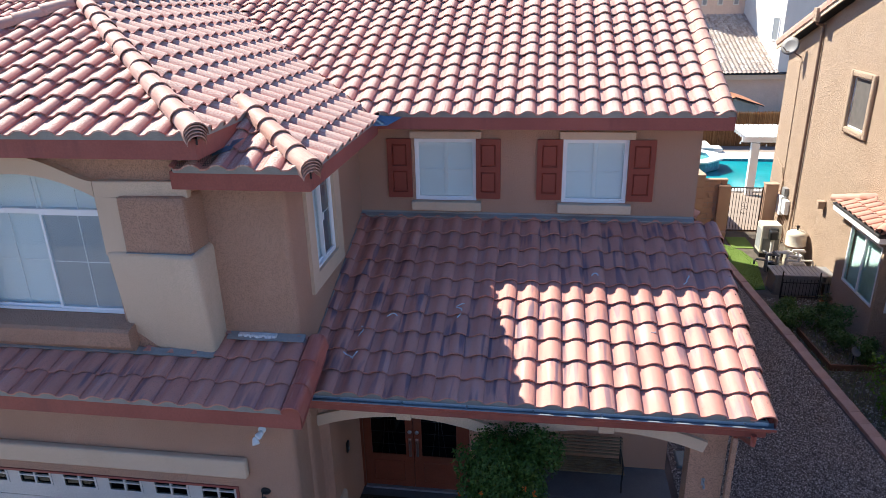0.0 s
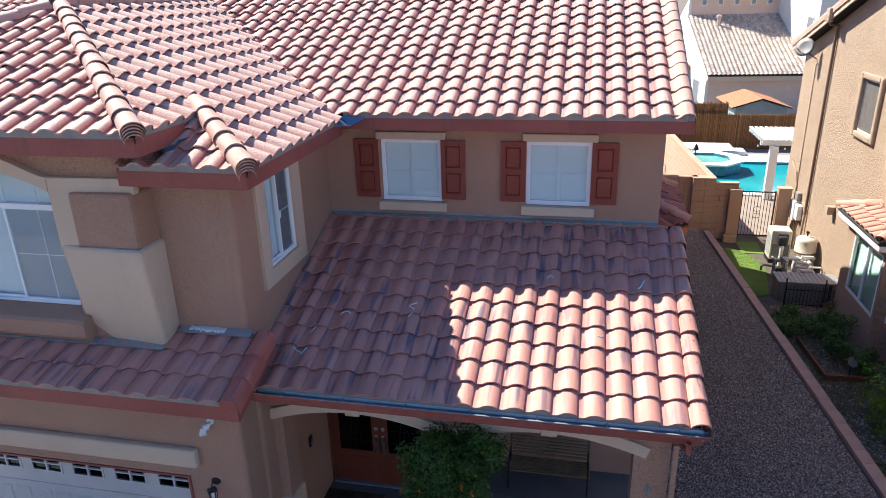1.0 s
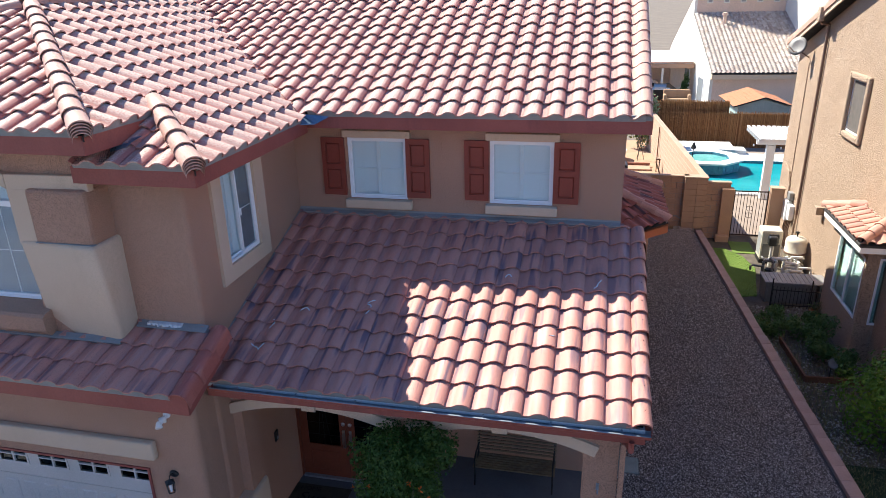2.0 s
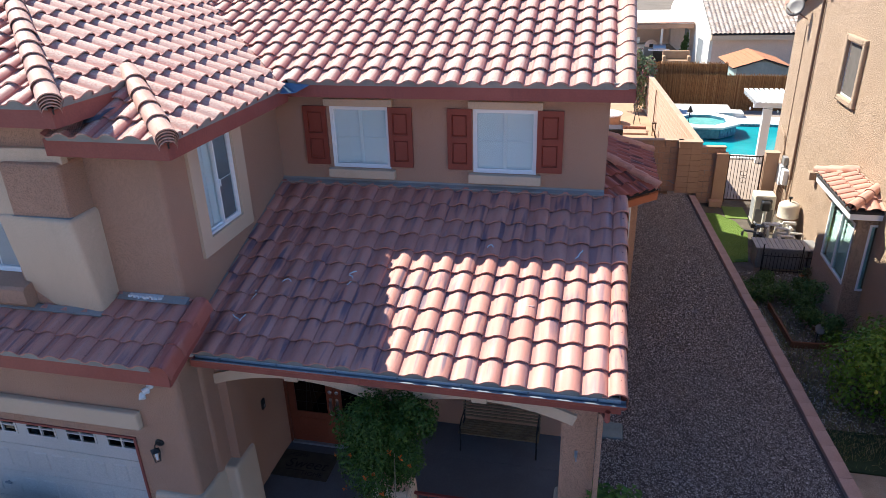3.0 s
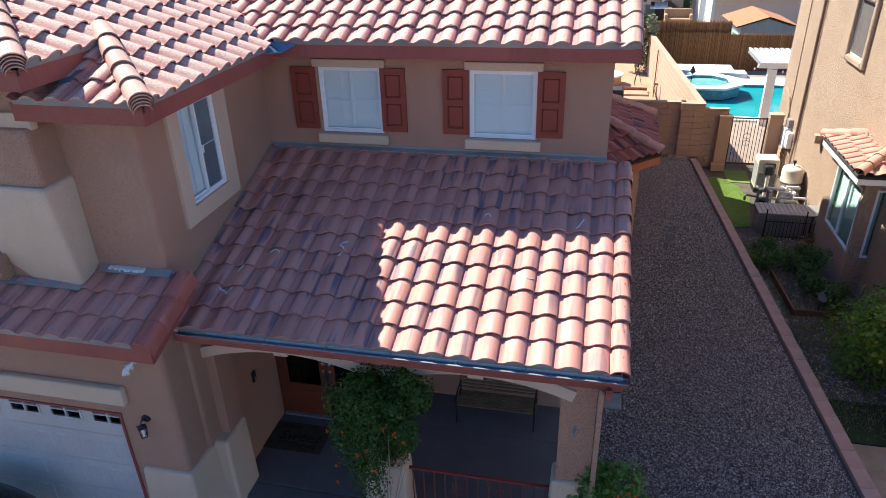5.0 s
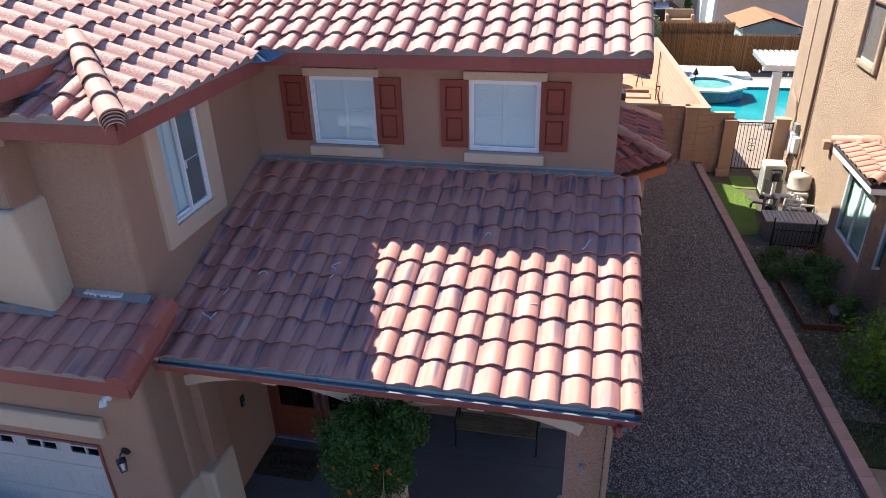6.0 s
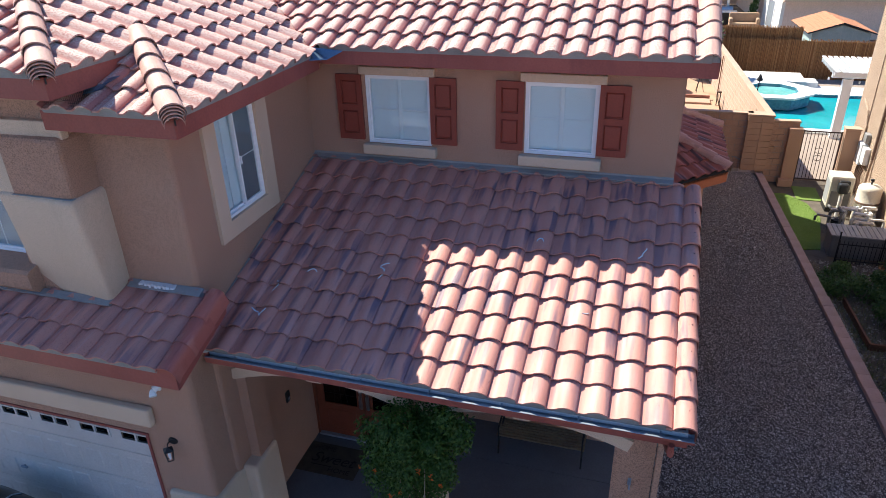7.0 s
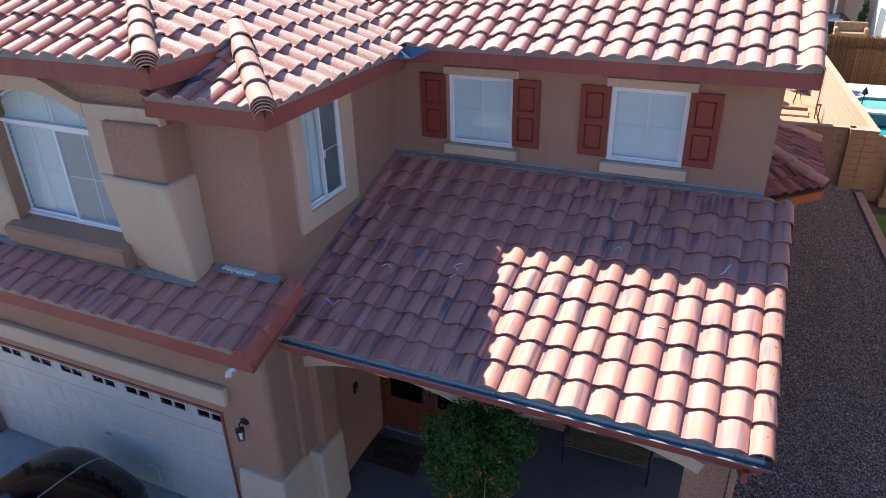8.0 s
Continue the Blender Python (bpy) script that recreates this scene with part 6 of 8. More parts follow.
def slope_tiles(parent, a, b, c, dd=None, limit=300):
    """Tiles on a slope whose eave runs from a to b and whose top is c (to dd)."""
    u = (b - a).normalized()
    top = c
    v = (top - a) - u * (top - a).dot(u)
    v.normalize()
    m = frame_of(a, u, v)
    inv = m.inverted()
    poly = [inv @ p for p in ([a, b, c] if dd is None else [a, b, dd, c])]
    cuts = []
    for p, q in zip(poly, poly[1:] + poly[:1]):
        cuts.append((-(q.y - p.y), q.x - p.x, (q.y - p.y) * p.x - (q.x - p.x) * p.y))
    cuts = [(x / math.hypot(x, y), y / math.hypot(x, y), z / math.hypot(x, y)) for x, y, z in cuts][1:]
    n = int((b - a).length / W) + 1
    rows = int(max(p.y for p in poly) / E) + 1
    lay_tiles(parent, m, -1, n + 1, 0, rows, cuts, limit)


keep_tile = ME_TILE
ME_TILE = shingle_mesh("roof_tile", TILE, M_TILE_BAY)
slope_tiles(roof_bay, EV[0], EV[1], TOPA)
slope_tiles(roof_bay, EV[1], EV[2], TOPA, TOPB)
slope_tiles(roof_bay, EV[2], EV[3], TOPB)
ME_TILE = keep_tile
hip_caps(roof_bay, EV[1] + Vector((0.02, -0.01, 0.07)), TOPA + Vector((0, 0, 0.07)), 1)
hip_caps(roof_bay, EV[2] + Vector((0.02, 0.01, 0.07)), TOPB + Vector((0, 0, 0.07)), 1)

# ---------------- block walls and gate at the back of the side yard ----------------
M_BLOCK = grainy("split face block", (0.42, 0.255, 0.175), (0.51, 0.325, 0.23), 0.92, 3, 26, 1.0, 0.03)
M_SMOOTH = grainy("smooth tan block", (0.42, 0.26, 0.175), (0.49, 0.315, 0.215), 0.9, 1.6, 40, 0.35)
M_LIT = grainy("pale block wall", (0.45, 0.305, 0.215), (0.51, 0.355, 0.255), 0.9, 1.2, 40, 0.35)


def block_wall(name, start, direction, length, z0, height, label, mats=(M_BLOCK, M_BLOCK), rough=0.014, cap=True, bl=0.4, bh=0.2, thick=0.19):
    """A wall of separate blocks over a recessed core; direction in degrees about z."""
    m = pose(*start, z0, 0, 0, direction)
    bm = bmesh.new()
    box(bm, 0.005, length - 0.005, 0.015, thick - 0.015, 0, height - 0.02, m=m)
    wall = structure(name, bm, M_MORTAR, label, "block wall")
    meshes = [block_mesh("block", bl - 0.01, thick, bh - 0.01, mats[0], rough, 3 + k) for k in range(3)]
    halves = block_mesh("block", bl / 2 - 0.01, thick, bh - 0.01, mats[0], rough, 9)
    for r in range(int(round(height / bh))):
        x = 0.0
        if r % 2:
            b = new("block", halves)
            b.parent = wall
            b.matrix_basis = m @ pose(0, 0, r * bh)
            x = bl / 2
        while x + bl <= length + 0.01:
            b = new("block", meshes[rnd.randrange(3)])
            b.parent = wall
            b.matrix_basis = m @ pose(x, rnd.uniform(-0.003, 0.003), r * bh)
            x += bl
        if x + bl / 2 <= length + 0.01:
            b = new("block", halves)
            b.parent = wall
            b.matrix_basis = m @ pose(x, 0, r * bh)
    if cap:
        bm = bmesh.new()
        box(bm, -0.01, length + 0.01, -0.015, thick + 0.015, height + 0.002, height + 0.05, m=m, bevel=0.008)
        part("coping", bm, mats[1], wall, "pale block coping")
    return wall


block_wall("yard_wall", (2.75, 24.28), 2.0, 2.6, 0.0, 1.8, "tan split-face block wall closing the side yard", (M_BLOCK, M_LIT))
pier = thing("wall_pier", "smooth tan block pier at the wall corner", "pier", at=(5.20, 24.22, 0))
for r in range(9):
    part("block", boxed(0, 0.40, 0, 0.36, r * 0.2, r * 0.2 + 0.193, bevel=0.006), M_SMOOTH, pier)
    part("block", boxed(0.406, 0.74, 0, 0.36, r * 0.2 + 0.0, r * 0.2 + 0.193, bevel=0.006), M_SMOOTH, pier)
part("cap", boxed(-0.02, 0.76, -0.03, 0.38, 1.802, 1.85, bevel=0.01), M_LIT, pier, "pale pier cap")
block_wall("gate_wall", (5.95, 24.38), 3.0, 0.8, -0.4, 2.0, "short tan block wall beside the garden gate", (M_BLOCK, M_LIT))
post = thing("gate_post", "tan stucco gate post", "gate post", at=(6.45, 24.25, -0.4))
part("shaft", boxed(0, 0.40, 0, 0.3, 0, 1.85, bevel=0.02), M_SMOOTH, post)
part("footing", boxed(-0.08, 0.34, -0.25, 0.0, 0, 0.22, bevel=0.015), M_SMOOTH, post)
post2 = thing("gate_post", "tan stucco gate post beside the neighbouring wall", "gate post", at=(8.03, 24.35, -0.4))
part("shaft", boxed(0, 0.42, 0, 0.3, 0, 1.88, bevel=0.02), M_SMOOTH, post2)
part("cap", boxed(-0.02, 0.44, -0.02, 0.32, 1.88, 1.92, bevel=0.01), M_LIT, post2)
M_BROWNMETAL = grainy("brown gate metal", (0.045, 0.028, 0.022), (0.07, 0.042, 0.033), 0.5, 4, 40, 0.1)
gate = thing("garden_gate", "closed dark brown metal bar gate with a scroll", "gate", at=(6.88, 24.5, -0.35))
gw = 1.12
part("top_rail", boxed(0, gw, -0.015, 0.015, 1.66, 1.70), M_BROWNMETAL, gate)
part("bottom_rail", boxed(0, gw, -0.015, 0.015, 0.08, 0.12), M_BROWNMETAL, gate)
part("stile", boxed(0, 0.045, -0.022, 0.022, 0, 1.72), M_BROWNMETAL, gate)
part("stile", boxed(gw - 0.045, gw, -0.022, 0.022, 0, 1.72), M_BROWNMETAL, gate)
for k in range(9):
    x = 0.14 + 0.105 * k
    part("bar", boxed(x - 0.008, x + 0.008, -0.008, 0.008, 0.12, 1.66), M_BROWNMETAL, gate)
for s in (-1, 1):
    for q in (-1, 1):
        bm = bmesh.new()
        tube(bm, [(gw / 2 + s * 0.11 * math.sin(a), -0.012, 0.95 + q * (0.03 + 0.13 * (1 - math.cos(a)) * 0.7)) for a in [0.5 * j for j in range(7)]], 0.009, 5)
        part("scroll", bm, M_BROWNMETAL, gate)
block_wall("dividing_wall", (5.92, 24.6), 94.3, 14.4, -0.4, 2.2, "long pale block wall between the back yards", (M_LIT, M_LIT), 0.0)
rod = thing("wall_strap", "brown metal strap on the pale block wall", "strap", at=(5.0, 33.5, -0.4))
part("strap", boxed(-0.02, 0.02, 0, 0.06, 0, 2.15), M_TIMBER, rod)

# own back yard, seen past the house
structure("back_yard", boxed(-12, 5.0, 24.5, 39.0, -0.46, -0.05), M_SAND, "tan sandy back yard behind the block wall", "yard")
patio_t = thing("fire_pit", "low round fire pit with a white top in the back yard", "fire pit", at=(2.85, 34.4, -0.05))
bm = bmesh.new()
lathe(bm, [(0.72, 0.42), (0.76, 0.44), (0.76, 0.50), (0.3, 0.51)], (0, 0, 0), 28)
part("top", bm, M_WHITE, patio_t)
bm = bmesh.new()
lathe(bm, [(0.64, 0), (0.66, 0.02), (0.68, 0.40), (0.60, 0.42)], (0, 0, 0), 28)
part("drum", bm, M_SMOOTH, patio_t)
orn = thing("garden_ornament", "black wire ornament with curled arms on the sand", "ornament", at=(4.25, 34.4, -0.05))
for k in range(3):
    a = 2.1 * k
    bm = bmesh.new()
    tube(bm, [(0.22 * math.cos(a), 0.22 * math.sin(a), 0), (0.03 * math.cos(a), 0.03 * math.sin(a), 0.7), (0, 0, 1.1), (0, 0, 1.5)], 0.014, 5)
    part("leg", bm, M_BLACK, orn)
    bm = bmesh.new()
    tube(bm, [(0, 0, 0.9), (0.16 * math.cos(a), 0.16 * math.sin(a), 1.12), (0.3 * math.cos(a), 0.3 * math.sin(a), 1.02), (0.25 * math.cos(a), 0.25 * math.sin(a), 0.92)], 0.011, 5)
    part("curl", bm, M_BLACK, orn)
lamp = thing("path_light", "small black lantern on the sand by the wall", "path light", at=(4.95, 32.2, -0.05))
for sx in (-0.06, 0.06):
    part("post", boxed(sx - 0.018, sx + 0.018, -0.03, 0.03, 0, 0.55), M_BROWNMETAL, lamp)
part("cap", boxed(-0.1, 0.1, -0.06, 0.06, 0.55, 0.6, bevel=0.01), M_BROWNMETAL, lamp)
planter = thing("brick_planter", "low red brick planter on the sand", "planter", at=(4.05, 33.0, -0.05))
for k in range(9):
    part("brick", boxed(-0.6 + 0.135 * k, -0.47 + 0.135 * k, 0, 0.1, 0, 0.2, bevel=0.006), grainy("brick", (0.28, 0.12, 0.08), (0.36, 0.17, 0.12), 0.9, 4, 40, 0.4) if k == 0 else bpy.data.materials["brick"], planter)
part("slab", boxed(-0.62, 0.62, -0.75, -0.02, 0, 0.08, bevel=0.01), M_SMOOTH, planter)
ac = thing("cooler_box", "dark cooling unit behind the block wall", "cooling unit", at=(3.05, 29.2, -0.05))
part("case", boxed(-0.42, 0.42, -0.4, 0.4, 0, 1.08, bevel=0.03), M_BLACK, ac)
part("grille", boxed(-0.36, 0.36, -0.36, 0.36, 1.08, 1.10), M_BROWNMETAL, ac)

# ---------------- pool yard ----------------
M_PAVER = grainy("pale pavers", (0.30, 0.235, 0.19), (0.37, 0.29, 0.235), 0.9, 1.2, 35, 0.3)
M_COPING = grainy("pool coping", (0.66, 0.64, 0.61), (0.74, 0.72, 0.69), 0.8, 2, 40, 0.2)
M_POOLTILE = grainy("blue glazed tile", (0.05, 0.16, 0.24), (0.11, 0.27, 0.36), 0.2, 6, 30, 0.05, spec=0.6)
m, nt, b = material("pool water", 0.04, 0, 0.5)
vec = coords(nt)
c = ramp(nt, noise_tex(nt, vec, 0.5, 3), ((0.3, (0.010, 0.25, 0.295)), (0.7, (0.025, 0.37, 0.41))))
nt.links.new(c, b.inputs["Base Color"])
bump(nt, b, noise_tex(nt, vec, 7.0, 3), 0.25, 0.03)
M_WATER = m
M_SPAWATER = grainy("spa water", (0.13, 0.42, 0.39), (0.25, 0.56, 0.52), 0.08, 1.5, 14, 0.2, 0.02, 0.5)
YZ = -0.36
POOL = (6.7, 14.0, 30.35, 35.9)
bm = bmesh.new()
wall_cells(bm, (5.3, 16.0), (24.8, 39.5), [(POOL[0], POOL[1], POOL[2], POOL[3])], lambda u, d, v: (u, v, YZ - d), 0.04)
structure("pool_deck", bm, M_PAVER, "pale paver deck round the swimming pool", "deck")
pool = thing("swimming_pool", "turquoise swimming pool with pale coping and blue tile line", "pool", at=(POOL[0], POOL[2], -0.385))
pw_, pd = POOL[1] - POOL[0], POOL[3] - POOL[2]
part("water", boxed(0, pw_, 0, pd, -0.06, -0.03), M_WATER, pool, "clear turquoise water")
for x0, x1, y0, y1 in ((-0.3, pw_ + 0.3, -0.5, 0.02), (-0.3, pw_ + 0.3, pd - 0.02, pd + 1.6), (-0.3, 0.02, 0.02, pd - 0.02), (pw_ - 0.02, pw_ + 0.3, 0.02, pd - 0.02)):
    part("coping", boxed(x0, x1, y0, y1, 0.02, 0.10, bevel=0.02), M_COPING, pool)
for k in range(44):
    x = 0.02 + k * (pw_ - 0.04) / 44
    part("tile", boxed(x, x + (pw_ - 0.04) / 44 - 0.012, pd - 0.035, pd - 0.022, -0.05, 0.1), M_POOLTILE, pool)
spa = thing("raised_spa", "raised octagonal spa with pale rim and blue tiles", "spa", at=(7.35, 34.6, YZ))
spa.scale = (1.07, 1.07, 0.915)


def octagon(r, z, turn=22.5):
    return [(r * math.cos(radians(45 * k + turn)), r * math.sin(radians(45 * k + turn)), z) for k in range(8)]


bm = bmesh.new()
prism(bm, octagon(1.45, -0.02), (0, 0, 0.40))
part("shell", bm, M_POOLTILE, spa)
for k in range(8):
    a, b2 = octagon(1.62, 0.5)[k], octagon(1.62, 0.5)[(k + 1) % 8]
    c1, d1 = octagon(1.04, 0.5)[k], octagon(1.04, 0.5)[(k + 1) % 8]
    bm = bmesh.new()
    prism(bm, [a, b2, d1, c1], (0, 0, 0.09))
    part("rim", bm, M_COPING, spa)
    bm = bmesh.new()
    i1, j1 = octagon(1.042, 0.40)[k], octagon(1.042, 0.40)[(k + 1) % 8]
    i2, j2 = octagon(1.01, 0.40)[k], octagon(1.01, 0.40)[(k + 1) % 8]
    prism(bm, [i1, j1, j2, i2], (0, 0, 0.185))
    part("inner_tile_band", bm, M_POOLTILE, spa)
    a, b2 = Vector(octagon(1.455, 0)[k]), Vector(octagon(1.455, 0)[(k + 1) % 8])
    for i in range(6):
        for j in range(3):
            p0, p1 = a.lerp(b2, (i + 0.05) / 6), a.lerp(b2, (i + 0.95) / 6)
            bm = bmesh.new()
            o = Vector((p0.x + p1.x, p0.y + p1.y, 0)).normalized() * 0.012
            prism(bm, [p0 + Vector((0, 0, 0.02 + 0.16 * j)), p1 + Vector((0, 0, 0.02 + 0.16 * j)), p1 + Vector((0, 0, 0.17 + 0.16 * j)), p0 + Vector((0, 0, 0.17 + 0.16 * j))], o)
            part("tile", bm, M_POOLTILE, spa)
bm = bmesh.new()
prism(bm, octagon(1.02, 0.40), (0, 0, 0.05))
part("water", bm, M_SPAWATER, spa, "pale green spa water")
structure("spa_platform", boxed(5.75, 9.0, 36.21, 38.1, YZ - 0.05, YZ + 0.535, bevel=0.03), M_COPING, "raised pale concrete platform behind the spa", "platform")
structure("spa_step", boxed(9.004, 9.7, 37.2, 38.1, YZ - 0.05, YZ + 0.29, bevel=0.03), M_COPING, "pale concrete step beside the spa platform", "step")
torch = thing("garden_torch", "black garden torch standing by the spa", "torch", at=(6.35, 32.0, YZ))
bm = bmesh.new()
tube(bm, [(0, 0, 0), (0.05, 0, 1.5)], 0.02, 6)
part("pole", bm, M_BLACK, torch)
bm = bmesh.new()
lathe(bm, [(0.05, 1.45), (0.13, 1.5), (0.02, 1.75)], (0.05, 0, 0), 12)
part("head", bm, M_BLACK, torch)

M_CANE = island_material("bamboo canes", ((0.19, 0.078, 0.028), (0.42, 0.195, 0.075), (0.28, 0.122, 0.045), (0.50, 0.26, 0.11)))


def cane_fence(name, x0, x1, y, z0, z1, seed, label):
    r = np.random.default_rng(seed)
    n = int((x1 - x0) / 0.026)
    pts, fc = [], []
    for k in range(n):
        x = x0 + (k + 0.5) * (x1 - x0) / n + r.uniform(-0.006, 0.006)
        yy = y + r.uniform(-0.015, 0.015)
        top = z1 + r.uniform(-0.07, 0.05)
        w = 0.011
        o = len(pts)
        for z in (z0, top):
            pts += [(x - w, yy, z), (x, yy - w, z), (x + w, yy, z), (x, yy + w, z)]
        fc += [(o + i, o + (i + 1) % 4, o + 4 + (i + 1) % 4, o + 4 + i) for i in range(4)] + [(o + 4, o + 5, o + 6, o + 7)]
    me = bpy.data.meshes.new("cane_screen")
    me.from_pydata(pts, [], fc)
    me.materials.append(M_CANE)
    f = thing(name, label, "fence", "bamboo fences")
    c = new("cane_screen", me)
    c.parent = f
    tagged(c, "thin brown bamboo canes", kind="stuff")
    for z in (z0 + 0.35, (z0 + z1) / 2, z1 - 0.25):
        part("rail", boxed(x0, x1, y + 0.006, y + 0.024, z, z + 0.02), M_TIMBER, f)
    part("backing", boxed(x0, x1, y + 0.025, y + 0.05, z0, z1 - 0.1), M_TIMBER, f)
    return f


cane_fence("bamboo_fence", 4.6, 16.0, 39.2, -0.45, 1.55, 3, "dark brown bamboo cane fence behind the pool")
cane_fence("bamboo_fence", 4.6, 9.0, 39.4, -0.45, 2.12, 4, "taller bamboo cane screen behind the pool fence")

# pergola
perg = thing("pergola", "white lattice pergola over the pool deck", "pergola", at=(9.0, 29.5, YZ))
perg.scale = (1, 1, 0.89)
part("post", boxed(-0.16, 0.16, -0.12, 0.12, 0, 2.55, bevel=0.01), M_WHITE, perg)
part("post", boxed(3.3, 3.62, -0.12, 0.12, 0, 2.55, bevel=0.01), M_WHITE, perg)
part("beam", boxed(-0.55, 4.4, -0.07, 0.07, 2.55, 2.78, bevel=0.01), M_WHITE, perg)
for k in range(8):
    y = -0.75 + 0.34 * k
    part("rafter", boxed(-0.65, 4.6, y, y + 0.05, 2.80, 2.96), M_WHITE, perg)
for k in range(26):
    x = -0.62 + 0.2 * k
    part("slat", boxed(x, x + 0.12, -0.9, 1.9, 2.965, 3.0), M_WHITE, perg)
string = thing("string_lights", "string of small bulbs hanging under the pergola", "string lights", at=(9.0, 29.5, YZ - 0.28))
pts = [(-0.8 + 0.25 * k, -0.72 + 0.05 * math.sin(k), 2.72 - 0.10 * abs(math.sin(k * 1.3))) for k in range(12)]
bm = bmesh.new()
tube(bm, pts, 0.008, 4)
part("cord", bm, M_BLACK, string)
for p in pts[::2]:
    bm = bmesh.new()
    lathe(bm, [(0.012, 0), (0.035, -0.05), (0.03, -0.09), (0.01, -0.11)], p, 8)
    part("bulb", bm, M_WHITE, string)

# ---------------- house next door ----------------
M_NB = stucco("pale orange stucco", (0.45, 0.32, 0.225), (0.51, 0.37, 0.265), 36, 1.0, 0.04, 0.40)
M_NBTRIM = stucco("rough pale trim", (0.46, 0.335, 0.24), (0.52, 0.385, 0.28), 34, 1.0, 0.03, 0.45)
NBX = 8.62
NEV, NEZ, NRY = 26.3, 6.0, 17.3
nz = lambda y: NEZ + 0.335 * (NEV - y)
nb = thing("neighbour_house", "two-storey pale orange stucco house with tiled roofs", "house", at=(NBX, 21, -0.42))
nbi = Matrix.Translation((-NBX, -21, 0.42))


def npart(name, bm, mat, label="", parent=None):
    bm.transform(nbi)
    return part(name, bm, mat, parent or nb, label)


bm = bmesh.new()
wall_cells(bm, (8.0, 25.9), (-0.42, 6.0), [(19.22, 20.38, 4.30, 5.66)], lambda u, d, z: (NBX + d, u, z), 0.2)
prism(bm, [(NBX, 25.9, 6.0), (NBX, NRY, nz(NRY) - 0.1), (NBX, 8.7, 6.0)], (0.2, 0, 0))
npart("side_wall", bm, M_NB, "pale orange rough stucco wall in full sun")
npart("back_wall", boxed(NBX + 0.2, 18, 25.7, 25.9, -0.42, 6.0), M_NB)
npart("front_wall", boxed(NBX + 0.2, 18, 8.0, 8.2, -0.42, 6.0), M_NB)
for s, (y0, y1) in enumerate(((NEV, NRY), (2 * NRY - NEV, NRY))):
    bm = bmesh.new()
    prism(bm, [(NBX - 0.35, y0, NEZ + 0.08), (18, y0, NEZ + 0.08), (18, y1, nz(NRY) + 0.08), (NBX - 0.35, y1, nz(NRY) + 0.08)], (0, 0, -0.06))
    npart("roof_deck", bm, M_DECK)
    bm = bmesh.new()
    prism(bm, [(NBX - 0.35, y0, NEZ - 0.12), (NBX - 0.35, y0, NEZ + 0.06), (NBX - 0.35, y1, nz(NRY) + 0.06), (NBX - 0.35, y1, nz(NRY) - 0.12)], (0.04, 0, 0))
    npart("rake_board", bm, M_TRIM, "pale painted rake board")
M_PINK = tile_material("pale pink tile", False, ((0.52, 0.27, 0.20), (0.58, 0.33, 0.25), (0.49, 0.25, 0.19)), ((0.40, 0.23, 0.19), (0.60, 0.40, 0.32)), 0.65, 0.3)
M_PINKFAR = tile_material("pale pink tile joined", True, ((0.52, 0.27, 0.20), (0.58, 0.33, 0.25), (0.49, 0.25, 0.19)), ((0.40, 0.23, 0.19), (0.60, 0.40, 0.32)), 0.65, 0.3)
me_pink_rake, me_pink_cap, me_pink = shingle_mesh("rake_tile", RAKE, M_PINK), shingle_mesh("ridge_tile", CAP, M_PINK), shingle_mesh("roof_tile", TILE, M_PINK)


def nline(me, name, a, b, step=E):
    a, b = Vector(a), Vector(b)
    v = (b - a).normalized()
    m = frame_of(a, v.cross(Vector((0, 0, 1))).normalized(), v)
    for k in range(int((b - a).length / step + 0.3)):
        t = new(name, me)
        t.parent = nb
        t.matrix_basis = nbi @ m @ pose(0, k * step, 0, 0, rnd.uniform(-1, 1), rnd.uniform(-1, 1))


nline(me_pink_rake, "rake_tile", (NBX - 0.30, NEV, NEZ + 0.14), (NBX - 0.30, NRY, nz(NRY) + 0.14))
s_n = 0.335 / math.hypot(1, 0.335)
c_n = 1 / math.hypot(1, 0.335)
joined_tiles("roof_tiles", nb, [nbi @ frame_of((18, NEV, NEZ + 0.12), (-1, 0, 0), (0, -c_n, s_n)) @ pose(i * W, j * E, 0) for i in range(31) for j in range(27)], "pale red tiles of the far slope", mat=M_PINKFAR)
joined_tiles("roof_tiles", nb, [nbi @ frame_of((NBX - 0.3, 2 * NRY - NEV, NEZ + 0.12), (1, 0, 0), (0, c_n, s_n)) @ pose(i * W, j * E, 0) for i in range(31) for j in range(27)], "pale red tiles of the near slope", mat=M_PINKFAR)
# upper window with a thick rounded surround
bm = bmesh.new()
for y0, y1, z0, z1 in ((19.06, 19.22, 4.14, 5.82), (20.38, 20.54, 4.14, 5.82), (19.22, 20.38, 4.14, 4.30), (19.22, 20.38, 5.66, 5.82)):
    box(bm, NBX - 0.10, NBX + 0.02, y0, y1, z0, z1, bevel=0.045, seg=3)
nw = npart("window_surround", bm, M_NBTRIM, "thick rough stucco surround")
at = lambda u, d, z: nbi @ Vector((NBX + d, u, z))
wn_ = part("window", (lambda bm: (bar(bm, at, 19.22, 20.38, 0.02, 0.03, 4.30, 5.66), bm)[1])(bmesh.new()), M_SCREEN_BROWN, nb, "screened sliding window")
for u0, u1, z0, z1 in ((19.22, 20.38, 4.30, 4.34), (19.22, 20.38, 5.62, 5.66), (19.22, 19.26, 4.34, 5.62), (20.34, 20.38, 4.34, 5.62)):
    bm = bmesh.new()
    bar(bm, at, u0, u1, 0.0, 0.05, z0, z1)
    part("frame", bm, M_WHITE, wn_)
